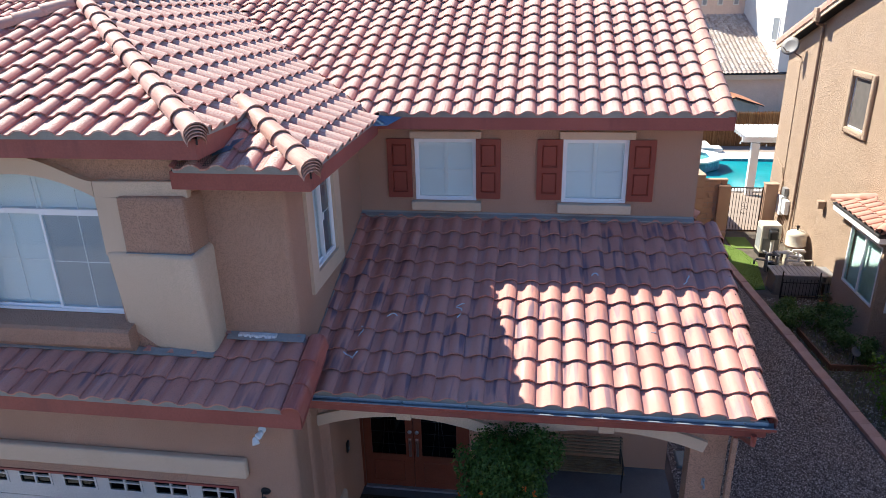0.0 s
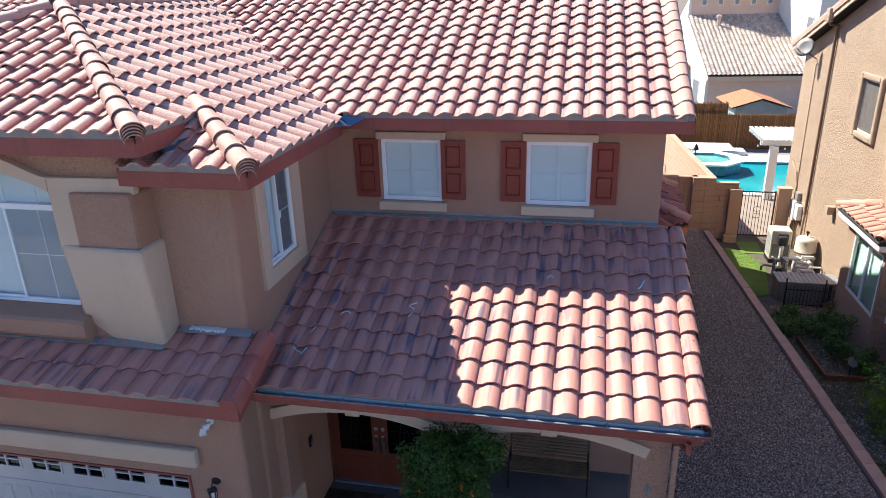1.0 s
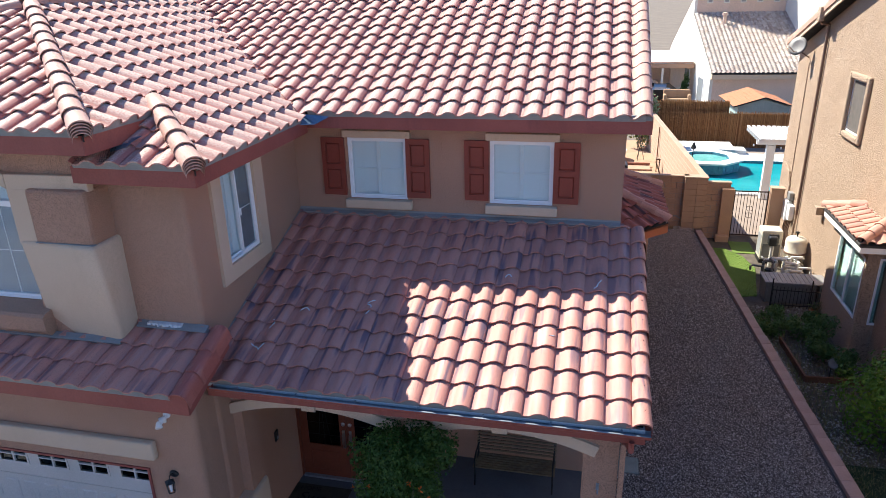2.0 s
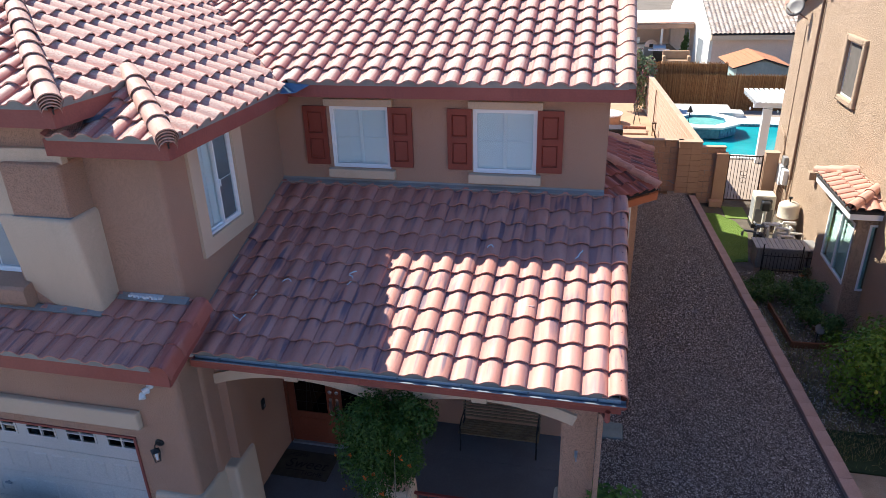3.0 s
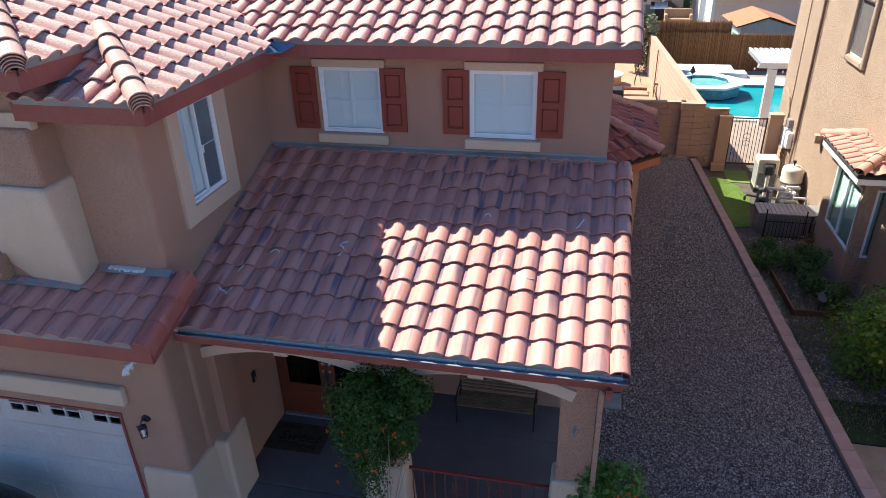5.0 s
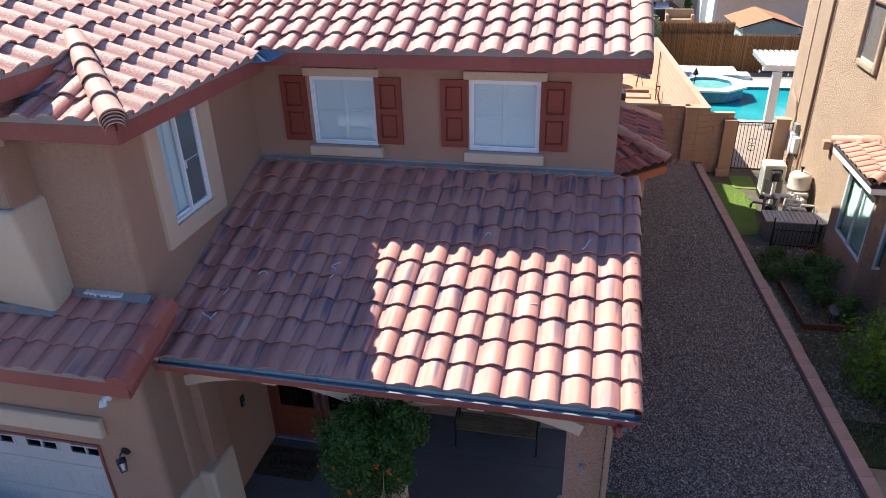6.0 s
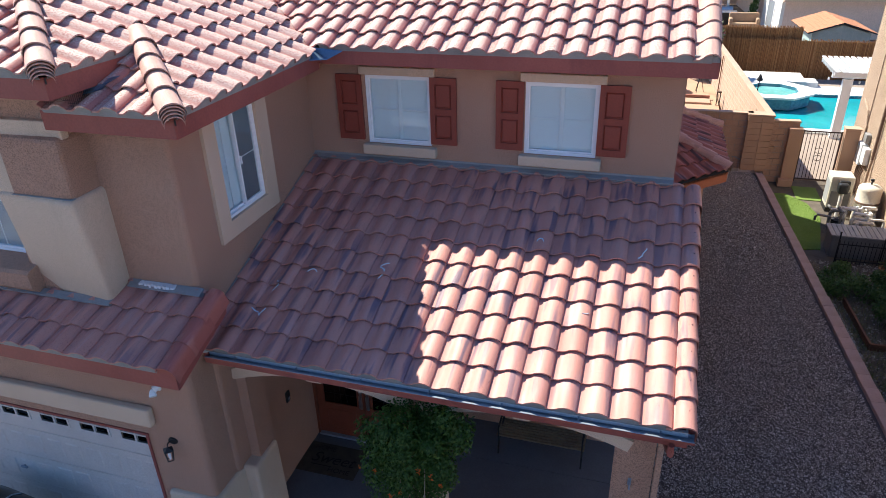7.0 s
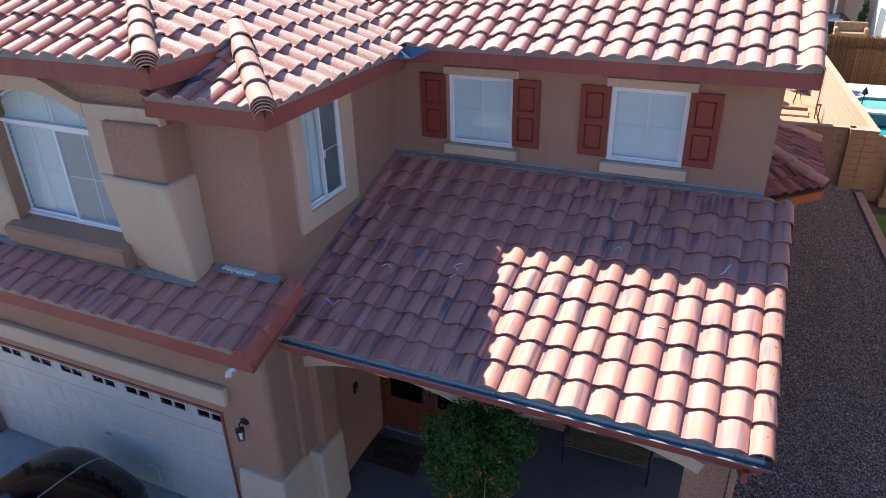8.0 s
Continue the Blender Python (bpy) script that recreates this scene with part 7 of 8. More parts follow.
# downspout
M_PIPE = grainy("brown downspout", (0.17, 0.105, 0.075), (0.23, 0.145, 0.105), 0.55, 3, 40, 0.1)
bm = bmesh.new()
tube(bm, [(NBX - 0.38, 22.9, 7.0), (NBX - 0.3, 22.95, 6.88), (NBX - 0.06, 23.05, 6.84), (NBX - 0.06, 23.1, 6.6), (NBX - 0.06, 23.1, 1.0)], 0.045, 8)
npart("downspout", bm, M_PIPE, "long brown downspout")
bm = bmesh.new()
tube(bm, [(NBX - 0.06, 23.1, 1.0), (NBX - 0.08, 23.1, 0.6), (NBX - 0.12, 23.0, -0.2)], 0.04, 8)
npart("lower_pipe", bm, M_NBTRIM, "pale lower end of the pipe")
npart("rain_head", boxed(NBX - 0.46, NBX - 0.32, 22.7, 23.0, 6.95, 7.35, bevel=0.03), M_NBTRIM, "pale rain head")
bm = bmesh.new()
tube(bm, [(NBX - 0.02, 24.6, 5.6), (NBX - 0.02, 24.55, 3.0), (NBX - 0.02, 24.5, 0.8)], 0.012, 5)
npart("cable", bm, M_PIPE, "thin cable down the wall")
bm = bmesh.new()
tube(bm, [(NBX - 0.03, 25.4, 2.2), (NBX - 0.03, 24.75, 2.0), (NBX - 0.03, 24.5, 1.6), (NBX - 0.03, 24.5, 0.9)], 0.03, 8)
npart("conduit", bm, M_NBTRIM, "painted conduit")
for y, z, w, h, d in ((24.15, 0.62, 0.42, 0.66, 0.18), (23.72, 0.74, 0.30, 0.5, 0.16), (24.0, 1.32, 0.3, 0.28, 0.14)):
    npart("meter_box", boxed(NBX - d, NBX, y - w / 2, y + w / 2, z - 0.1, z + h - 0.1, bevel=0.02), M_WHITE if z < 1 else M_FLASHING, "white electrical box")
for k in range(5):
    bm = bmesh.new()
    y = 23.62 + 0.14 * k
    tube(bm, [(NBX - 0.06, y, 0.6), (NBX - 0.10, y + 0.05, 0.25), (NBX - 0.06, y - 0.04, -0.1), (NBX - 0.1, y, -0.38)], 0.018, 6)
    npart("cable", bm, M_PIPE)
npart("vent_hood", boxed(NBX - 0.22, NBX, 20.75, 20.98, 1.75, 1.98, bevel=0.02), M_NBTRIM, "small pale vent hood")
# dish
dish = thing("satellite_dish", "grey satellite dish on an arm under the eave", "satellite dish", at=(NBX - 0.05, 24.7, 5.75))
bm = bmesh.new()
lathe(bm, [(0.02, 0.0), (0.16, 0.025), (0.28, 0.08), (0.29, 0.085), (0.17, 0.04), (0.03, 0.015)], (0, 0, 0), 20)
bm.transform(pose(-0.35, -0.1, 0.35, 20, -70, 20) @ Matrix.Diagonal((1, 1.1, 1, 1)))
part("bowl", bm, grainy("grey dish", (0.24, 0.22, 0.205), (0.30, 0.28, 0.26), 0.5, 3, 30, 0.1), dish, smooth=True)
bm = bmesh.new()
tube(bm, [(0.03, 0, 0), (-0.2, -0.02, 0.15), (-0.33, -0.1, 0.33)], 0.022, 6)
tube(bm, [(-0.3, -0.1, 0.2), (-0.5, -0.2, 0.2), (-0.66, -0.22, 0.36)], 0.014, 6)
part("arm", bm, M_PIPE, dish)

# low wing of the house next door
M_GREENGLASS = glass("greenish window glass", (0.72, 0.85, 0.83))
WX, WY0, WY1, WZ = 8.2, 16.12, 18.5, 2.55
bm = bmesh.new()
wall_cells(bm, (WY0, WY1), (-0.42, WZ), [(16.22, 17.95, 0.68, 2.22)], lambda u, d, z: (WX + d, u, z), 0.15)
wall_cells(bm, (WX + 0.15, 12.5), (-0.42, WZ), [(8.46, 10.2, 0.6, 2.25)], lambda u, d, z: (u, WY0 + d, z), 0.15)
npart("wing_wall", bm, M_NB, "shaded stucco wall of the low wing")
# solid dark block in place of the wing's unlit room
npart("wing_dark_block", boxed(WX + 0.6, 12.4, WY0 + 0.6, WY1, -0.4, 2.4), M_DARK)
for which, (u0, u1, z0, z1) in (("side", (16.22, 17.95, 0.68, 2.22)), ("front", (8.46, 10.2, 0.6, 2.25))):
    at = (lambda u, d, z: nbi @ Vector((WX + d, u, z))) if which == "side" else (lambda u, d, z: nbi @ Vector((u, WY0 + d, z)))
    bm = bmesh.new()
    for a, b2, c0, c1 in ((u0, u1, z0, z0 + 0.05), (u0, u1, z1 - 0.05, z1), (u0, u0 + 0.05, z0 + 0.05, z1 - 0.05), (u1 - 0.05, u1, z0 + 0.05, z1 - 0.05), ((u0 + u1) / 2 - 0.03, (u0 + u1) / 2 + 0.03, z0 + 0.05, z1 - 0.05)):
        bar(bm, at, a, b2, -0.01, 0.07, c0, c1)
    wf = part("window", bm, M_WHITE, nb, "white framed window with blinds")
    bm = bmesh.new()
    bar(bm, at, u0 + 0.05, u1 - 0.05, 0.02, 0.026, z0 + 0.05, z1 - 0.05)
    gp = part("pane", bm, M_GREENGLASS, wf)
    gp.visible_shadow = False
    blind(wf, at, u0 + 0.03, u1 - 0.03, z0 + 0.03, z1 - 0.03, 0.12, 0.06, 0.4)
ex, ey0, ey1, ez = 7.94, 15.96, 18.68, 2.62
A0, A1 = Vector((ex, ey1, ez)), Vector((ex, ey0, ez))
rise = 0.40
B0, B1 = Vector((NBX, ey1 - (NBX - ex), ez + rise * (NBX - ex))), Vector((NBX, ey0 + (NBX - ex), ez + rise * (NBX - ex)))
bm = bmesh.new()
prism(bm, [p - Vector((0, 0, 0.03)) for p in (A0, A1, B1, B0)], (0, 0, -0.05))
prism(bm, [p - Vector((0, 0, 0.03)) for p in (A1, Vector((12.8, ey0, ez)), Vector((12.8, ey0 + (NBX - ex), B1.z)), B1)], (0, 0, -0.05))
npart("wing_roof", bm, M_DECK)
npart("wing_fascia", boxed(ex + 0.02, ex + 0.06, ey0 + 0.06, ey1, ez - 0.22, ez - 0.03), M_WHITE, "white painted fascia board")
npart("wing_fascia", boxed(ex + 0.02, 12.8, ey0 + 0.02, ey0 + 0.06, ez - 0.22, ez - 0.03), M_WHITE, "white painted fascia board")
npart("wing_soffit", boxed(ex + 0.06, WX, ey0 + 0.06, ey1, ez - 0.2, ez - 0.18), M_NB)
npart("wing_soffit", boxed(WX, 12.8, ey0 + 0.06, WY0, ez - 0.2, ez - 0.18), M_NB)
keep_tile = ME_TILE
ME_TILE = me_pink
wing = new("roof_field")
wing.parent = nb
wing.matrix_basis = nbi
slope_tiles(wing, A0, A1, B0, B1)
slope_tiles(wing, A1, Vector((12.8, ey0, ez)), B1, Vector((12.8, ey0 + (NBX - ex), B1.z)), 60)
ME_TILE = keep_tile
nline(me_pink_cap, "ridge_tile", A1 + Vector((-0.02, -0.02, 0.07)), B1 + Vector((0.1, 0.1, 0.10)), 0.36)
nline(me_pink_cap, "ridge_tile", A0 + Vector((-0.02, 0.02, 0.07)), B0 + Vector((0.1, -0.1, 0.10)), 0.36)

# ---------------- pool equipment and storage in the side garden ----------------
M_CREAM = grainy("cream plastic", (0.62, 0.56, 0.44), (0.70, 0.64, 0.52), 0.5, 2, 30, 0.1)
M_PVC = grainy("white pipe", (0.74, 0.71, 0.65), (0.80, 0.78, 0.72), 0.45, 3, 30, 0.1)
M_GREYBOX = grainy("grey resin", (0.17, 0.165, 0.16), (0.24, 0.23, 0.22), 0.6, 2, 40, 0.2)
heater = thing("pool_heater", "cream pool heater with a dark motor cover on the ground", "pool heater", at=(7.74, 22.55, -0.4))
heater.scale = (0.88, 0.88, 0.98)
part("case", boxed(-0.34, 0.36, -0.33, 0.33, 0.12, 1.12, bevel=0.05), M_CREAM, heater)
part("panel", boxed(-0.346, -0.34, -0.25, 0.25, 0.25, 0.95), grainy("grey panel", (0.30, 0.31, 0.32), (0.38, 0.38, 0.38), 0.5, 3, 30, 0.1), heater, "grey louvred panel")
part("foot", boxed(-0.34, 0.36, -0.33, 0.33, 0.0, 0.12), M_BLACK, heater)
part("control_box", boxed(-0.12, 0.22, -0.45, -0.331, 0.70, 1.02, bevel=0.03), M_BLACK, heater, "black control box")
part("front_panel", boxed(-0.28, 0.30, -0.336, -0.328, 0.2, 0.66), M_GREYBOX, heater, "grey louvred front")
motor = thing("pool_valve", "black actuator on a grey pipe beside the heater", "actuator", at=(7.70, 21.95, -0.4))
part("cover", boxed(-0.14, 0.14, -0.12, 0.12, 0.72, 1.02, bevel=0.06), M_BLACK, motor)
bm = bmesh.new()
tube(bm, [(0, 0, 0), (0, 0, 0.74)], 0.055, 10)
part("riser", bm, M_PVC, motor)
tank = thing("pool_filter", "tall cream pool filter tank with a clamp band", "filter tank", at=(8.27, 21.6, -0.4))
tank.scale = (1.15, 1.15, 1.18)
bm = bmesh.new()
lathe(bm, [(0.22, 0), (0.25, 0.03), (0.26, 0.15), (0.26, 0.55), (0.275, 0.56), (0.275, 0.60), (0.26, 0.61), (0.262, 0.88), (0.25, 0.93), (0.20, 0.97), (0.10, 1.0), (0.03, 1.005)], (0, 0, 0), 24)
part("body", bm, M_CREAM, tank, smooth=True)
bm = bmesh.new()
lathe(bm, [(0.276, 0.555), (0.283, 0.56), (0.283, 0.60), (0.276, 0.605)], (0, 0, 0), 24)
part("clamp_band", bm, M_PIPE, tank)
bm = bmesh.new()
lathe(bm, [(0.02, 1.0), (0.022, 1.08), (0.045, 1.09), (0.045, 1.13), (0.01, 1.14)], (0, 0, 0), 12)
part("gauge", bm, M_BLACK, tank)
pipes = thing("pool_pipes", "tangle of white pool pipes between heater and filter", "pipes", at=(7.82, 21.15, -0.4))
for pts in (((-0.45, 0.1, 0.05), (-0.45, 0.1, 0.5), (-0.1, 0.1, 0.55), (0.3, 0.3, 0.55)), ((0.05, -0.1, 0.0), (0.05, -0.1, 0.42), (0.3, -0.05, 0.48), (0.5, 0.15, 0.48)), ((-0.3, -0.2, 0.1), (0.1, -0.25, 0.12), (0.5, -0.1, 0.15)), ((0.45, -0.15, 0.0), (0.45, -0.15, 0.55), (0.35, 0.2, 0.62)), ((-0.5, -0.15, 0.3), (-0.2, -0.1, 0.3), (-0.1, 0.3, 0.35)), ((0.2, 0.2, 0.1), (0.25, 0.05, 0.35), (0.55, 0.0, 0.38))):
    bm = bmesh.new()
    tube(bm, pts, 0.045, 8)
    part("pipe", bm, M_PVC, pipes)
q = random.Random(77)
for k in range(17):
    x, y, z = q.uniform(-0.55, 0.35), q.uniform(-0.6, 0.25), q.uniform(0.2, 0.72)
    dx, dy = q.choice(((0.35, 0), (0, 0.35), (0.25, 0.2), (-0.3, 0.1)))
    bm = bmesh.new()
    tube(bm, [(x, y, 0.0), (x, y, z - 0.04), (x + 0.03, y, z), (x + dx, y + dy, z), (x + dx * 1.1, y + dy * 1.1, z - 0.05), (x + dx * 1.1, y + dy * 1.1, z - 0.3 * q.random())], q.uniform(0.034, 0.05), 8)
    part("pipe", bm, M_PVC if k % 3 else M_GREYBOX, pipes)
for x, y in ((-0.35, -0.15), (0.15, -0.2)):
    bm = bmesh.new()
    lathe(bm, [(0.06, 0.0), (0.13, 0.02), (0.13, 0.26), (0.15, 0.28), (0.15, 0.32), (0.05, 0.34)], (x, y, 0), 14)
    part("pump_pot", bm, M_PVC if x > 0 else M_BLACK, pipes)
dbox = thing("deck_box", "grey resin storage box with a boarded lid", "storage box", at=(7.68, 19.56, -0.4))
part("body", boxed(-0.68, 0.62, -0.34, 0.34, 0.0, 0.60, bevel=0.02), M_GREYBOX, dbox)
for k in range(12):
    x = -0.72 + 0.117 * k
    part("lid_board", boxed(x, x + 0.108, -0.38, 0.38, 0.605, 0.64, bevel=0.008), grainy("grey lid", (0.30, 0.285, 0.27), (0.38, 0.36, 0.34), 0.6, 3, 40, 0.2) if k == 0 else bpy.data.materials["grey lid"], dbox)
for k in range(9):
    x = -0.62 + 0.14 * k
    part("rib", boxed(x, x + 0.03, -0.352, -0.338, 0.05, 0.56), M_GREYBOX, dbox)
cab = thing("small_cabinet", "pale grey top of a small cabinet by the wall", "cabinet", at=(8.55, 19.62, -0.4))
part("case", boxed(-0.16, 0.14, -0.35, 0.35, 0, 0.58, bevel=0.015), M_GREYBOX, cab)
part("lid", boxed(-0.18, 0.16, -0.37, 0.37, 0.585, 0.62, bevel=0.01), M_FLASHING, cab)
pf = thing("wire_fence", "low black wire garden fence before the storage box", "fence", at=(7.1, 18.95, -0.4))
part("rail", boxed(0, 1.35, -0.012, 0.012, 0.5, 0.525), M_BLACK, pf)
part("rail", boxed(0, 1.35, -0.012, 0.012, 0.06, 0.085), M_BLACK, pf)
for k in range(15):
    part("picket", boxed(0.02 + k * 0.093, 0.034 + k * 0.093, -0.006, 0.006, 0, 0.62), M_BLACK, pf)
for x in (0.0, 1.0, 1.35):
    part("post", boxed(x - 0.015, x + 0.015, -0.015, 0.015, 0, 0.85), M_BLACK, pf)
pot = thing("flower_pot", "round terracotta pot with dry plants by the fence", "pot", at=(8.15, 18.35, -0.4))
bm = bmesh.new()
lathe(bm, [(0.12, 0), (0.15, 0.02), (0.2, 0.2), (0.22, 0.21), (0.22, 0.25), (0.19, 0.25), (0.17, 0.18), (0.02, 0.18)], (0, 0, 0), 18)
part("bowl", bm, grainy("terracotta", (0.45, 0.17, 0.06), (0.52, 0.21, 0.08), 0.8, 3, 40, 0.2), pot)
foliage("dry_foliage", pot, M_DRY, 120, (0, 0, 0.35), (0.2, 0.2, 0.15), 0.09, 91, label="dry stalks")
lightd = thing("garden_lamp", "pale round garden lamp lying among the plants", "lamp", at=(7.62, 15.3, -0.4))
bm = bmesh.new()
lathe(bm, [(0.02, 0.0), (0.08, 0.02), (0.12, 0.06), (0.11, 0.07), (0.02, 0.04)], (0, 0, 0), 16)
bm.transform(pose(0, 0, 0.35, 50, 20, 0))
part("shade", bm, M_GREYBOX, lightd)
bm = bmesh.new()
tube(bm, [(0, 0, 0), (0, 0, 0.35)], 0.012, 6)
part("stake", bm, M_BLACK, lightd)

# ---------------- far houses ----------------
M_FARW = stucco("white stucco", (0.70, 0.65, 0.58), (0.78, 0.73, 0.66), 30, 0.4, 0.01, 0.85)
M_FARP = stucco("pink stucco", (0.66, 0.47, 0.36), (0.72, 0.53, 0.42), 30, 0.4, 0.01, 0.85)
M_GREYTILE = tile_material("grey brown tile joined", True, ((0.34, 0.265, 0.22), (0.46, 0.38, 0.33), (0.54, 0.47, 0.42)), ((0.25, 0.19, 0.165), (0.56, 0.50, 0.45)), 0.75, 0.2)
fh = thing("far_house", "white and pink stucco house with a grey-brown tiled roof", "house", at=(9.5, 50.0, -0.42))
fh.rotation_euler = (0, 0, radians(4.5))


def fpart(name, bm, mat, label="", parent=None):
    return part(name, bm, mat, parent or fh, label)


SLOPE_F = 0.44
fpart("lower_wall", boxed(0.2, 9.0, 0.45, 8, 0, 2.6), M_FARP, "pink lower wall")
bm = bmesh.new()
prism(bm, [(0, 0.45, 0), (0, 0.45, 2.72), (0, 8.1, 6.1), (0, 8.1, 7.6), (0, 16.8, 3.1), (0, 16.8, 2.7), (0, 5.6, 2.7), (0, 5.6, 0)], (0.2, 0, 0))
fpart("side_wall", bm, M_FARW, "white gable wall in full sun")
fpart("patio_wall", boxed(0.01, 0.19, 5.6, 16.8, 0, 2.7), M_FARP, "pink wall under the patio cover")
# added screen hiding the sunlit ground, so the patio's depth turns dark
fpart("patio_shade_screen", boxed(-5.4, 0.0, 16.05, 16.3, 0, 2.66), M_FARP, "added pink screen that closes the patio so it looks shaded")
fpart("upper_wall", boxed(0.2, 6.9, 8.15, 9.6, 2.3, 11.5), M_FARP, "pink upper wall")
bm = bmesh.new()
prism(bm, [(6.6, 0.2, 2.3), (6.6, 8.15, 2.3), (10.5, 8.15, 2.3), (10.5, 0.2, 2.3)], (0, 0, 9.0))
fpart("upper_white_wall", bm, M_FARW, "white upper wall in full sun")
wnd = fpart("window", boxed(6.56, 6.62, 0.9, 1.9, 4.8, 6.25), M_SCREEN, "dark window with white frame")
for y0, y1, z0, z1 in ((0.82, 0.9, 4.72, 6.33), (1.9, 1.98, 4.72, 6.33), (0.9, 1.9, 4.72, 4.8), (0.9, 1.9, 6.25, 6.33)):
    fpart("frame", boxed(6.54, 6.63, y0, y1, z0, z1), M_WHITE, parent=wnd)
fpart("eave_band", boxed(0.0, 9.2, 0.05, 0.449, 2.28, 2.6), M_TRIM, "cream eave band")
fr_m = frame_of((0.02, -0.02, 2.70), (1, 0, 0), (0, 1, SLOPE_F))
bm = bmesh.new()
prism(bm, [(0.02, 0.0, 2.67), (9.2, 0.0, 2.67), (9.2, 8.15, 2.67 + SLOPE_F * 8.15), (0.02, 8.15, 2.67 + SLOPE_F * 8.15)], (0, 0, -0.06))
fpart("roof_deck", bm, M_DECK)
joined_tiles("roof_tiles", fh, [fr_m @ pose(i * W, j * E, 0) for i in range(22) for j in range(25)], "grey-brown roof tiles", mat=M_GREYTILE)
for k in range(5):
    x = 0.9 + 1.2 * k
    fpart("vent_tile", boxed(x, x + 0.42, 8.08, 8.15, 6.95, 7.42), M_FARW, "small square vent")
    fpart("vent_grille", boxed(x + 0.07, x + 0.35, 8.05, 8.08, 7.02, 7.35), M_MORTAR)
wnd = fpart("window", boxed(-0.02, 0.02, 2.2, 4.0, 0.3, 2.0), M_SCREEN, "dark window in the white wall")
for y0, y1 in ((2.1, 2.2), (4.0, 4.1)):
    fpart("frame", boxed(-0.04, 0.02, y0, y1, 0.25, 2.05), M_WHITE, parent=wnd)
wnd = fpart("window", boxed(-0.03, 0.01, 7.4, 9.2, 0.3, 2.1), M_SCREEN, "dark patio window")
fpart("frame", boxed(-0.05, 0.01, 7.3, 7.4, 0.25, 2.15), M_WHITE, parent=wnd)
bm = bmesh.new()
lathe(bm, [(0.12, 0), (0.12, 0.75), (0.2, 0.8), (0.2, 0.95), (0.05, 1.0)], (1.9, 6.4, 5.35), 10)
fpart("vent_pipe", bm, M_FARP, "roof vent pipe")

shed = thing("garden_shed", "grey-green metal garden shed with a faded orange shingle roof", "shed", at=(11.4, 42.6, -0.42))
shed.rotation_euler = (0, 0, radians(3))
M_SHED = grainy("grey green sheet", (0.30, 0.38, 0.35), (0.38, 0.46, 0.42), 0.6, 2, 30, 0.1)
bm = bmesh.new()
prism(bm, [(-1.4, 0, 0), (1.4, 0, 0), (1.4, 0, 1.72), (0, 0, 2.16), (-1.4, 0, 1.72)], (0, 3.9, 0))
part("shell", bm, M_SHED, shed)
for k in range(15):
    x = -1.36 + 0.19 * k
    part("rib", boxed(x, x + 0.035, -0.018, -0.002, 0, 2.12 - 0.31 * abs(x + 0.017)), M_SHED, shed)
for s_ in (-1, 1):
    bm = bmesh.new()
    prism(bm, [(0, -0.15, 2.26), (s_ * 1.65, -0.15, 1.74), (s_ * 1.65, 4.05, 1.74), (0, 4.05, 2.26)], (0, 0, -0.05))
    slope = part("roof", bm, M_DECK, shed, "faded orange shingle roof")
    ln = math.hypot(1.65, 0.52)
    tiles = shingle_mesh("shingle", shingle([(0.0, 0.0), (0.34, 0.0)], 0.30, 0.012, 0.01), island_material("orange shingle", ((0.42, 0.17, 0.085), (0.48, 0.21, 0.11), (0.38, 0.145, 0.075))) if s_ < 0 else bpy.data.materials["orange shingle"])
    roof_m = frame_of((s_ * 1.68, 4.05 if s_ < 0 else -0.15, 1.745), (0, s_, 0), (-s_ * 1.65 / ln, 0, 0.52 / ln))
    for i in range(12):
        for j in range(7):
            t = new("shingle", tiles)
            t.parent = slope
            t.matrix_basis = roof_m @ pose(i * 0.35, j * 0.245, rnd.uniform(0, 0.003), 0, 0, rnd.uniform(-0.4, 0.4))
sofa = thing("outdoor_sofa", "tan outdoor sofa with a fat cushion on the far patio", "sofa", at=(7.7, 53.2, -0.42))
M_TANCLOTH = grainy("tan sofa cloth", (0.36, 0.23, 0.14), (0.44, 0.29, 0.18), 0.9, 2, 40, 0.3)
part("seat", boxed(-0.95, 0.95, -0.4, 0.4, 0.0, 0.55, bevel=0.1), M_TANCLOTH, sofa)
part("backrest", boxed(-0.95, 0.95, 0.25, 0.5, 0.5, 1.15, bevel=0.1), M_TANCLOTH, sofa)
for x in (-0.95, 0.75):
    part("armrest", boxed(x, x + 0.22, -0.4, 0.4, 0.5, 0.85, bevel=0.08), M_TANCLOTH, sofa)
grill = thing("barbecue_grill", "white barbecue grill with a domed lid on the far patio", "grill", at=(6.6, 55.0, -0.42))
part("cabinet", boxed(-0.45, 0.45, -0.3, 0.3, 0.1, 0.95, bevel=0.03), M_BLACK, grill)
bm = bmesh.new()
box(bm, -0.75, 0.75, -0.33, 0.33, 0.95, 1.02, bevel=0.01)
part("side_shelves", bm, M_WHITE, grill)
bm = bmesh.new()
prism(bm, [(-0.45, 0.3 * math.cos(a), 1.02 + 0.36 * math.sin(a)) for a in [math.pi * k / 10 for k in range(11)]], (0.9, 0, 0))
part("lid", bm, M_CHROME, grill, "bright domed lid")
for x in (-0.4, 0.36):
    part("leg", boxed(x, x + 0.04, -0.28, -0.24, 0, 0.1), M_BLACK, grill)
bar_c = thing("outdoor_counter", "white outdoor counter with appliances under the patio cover", "counter", at=(5.2, 58.2, -0.42))
part("body", boxed(-0.9, 0.9, -0.3, 0.3, 0, 1.0, bevel=0.02), M_FARW, bar_c)
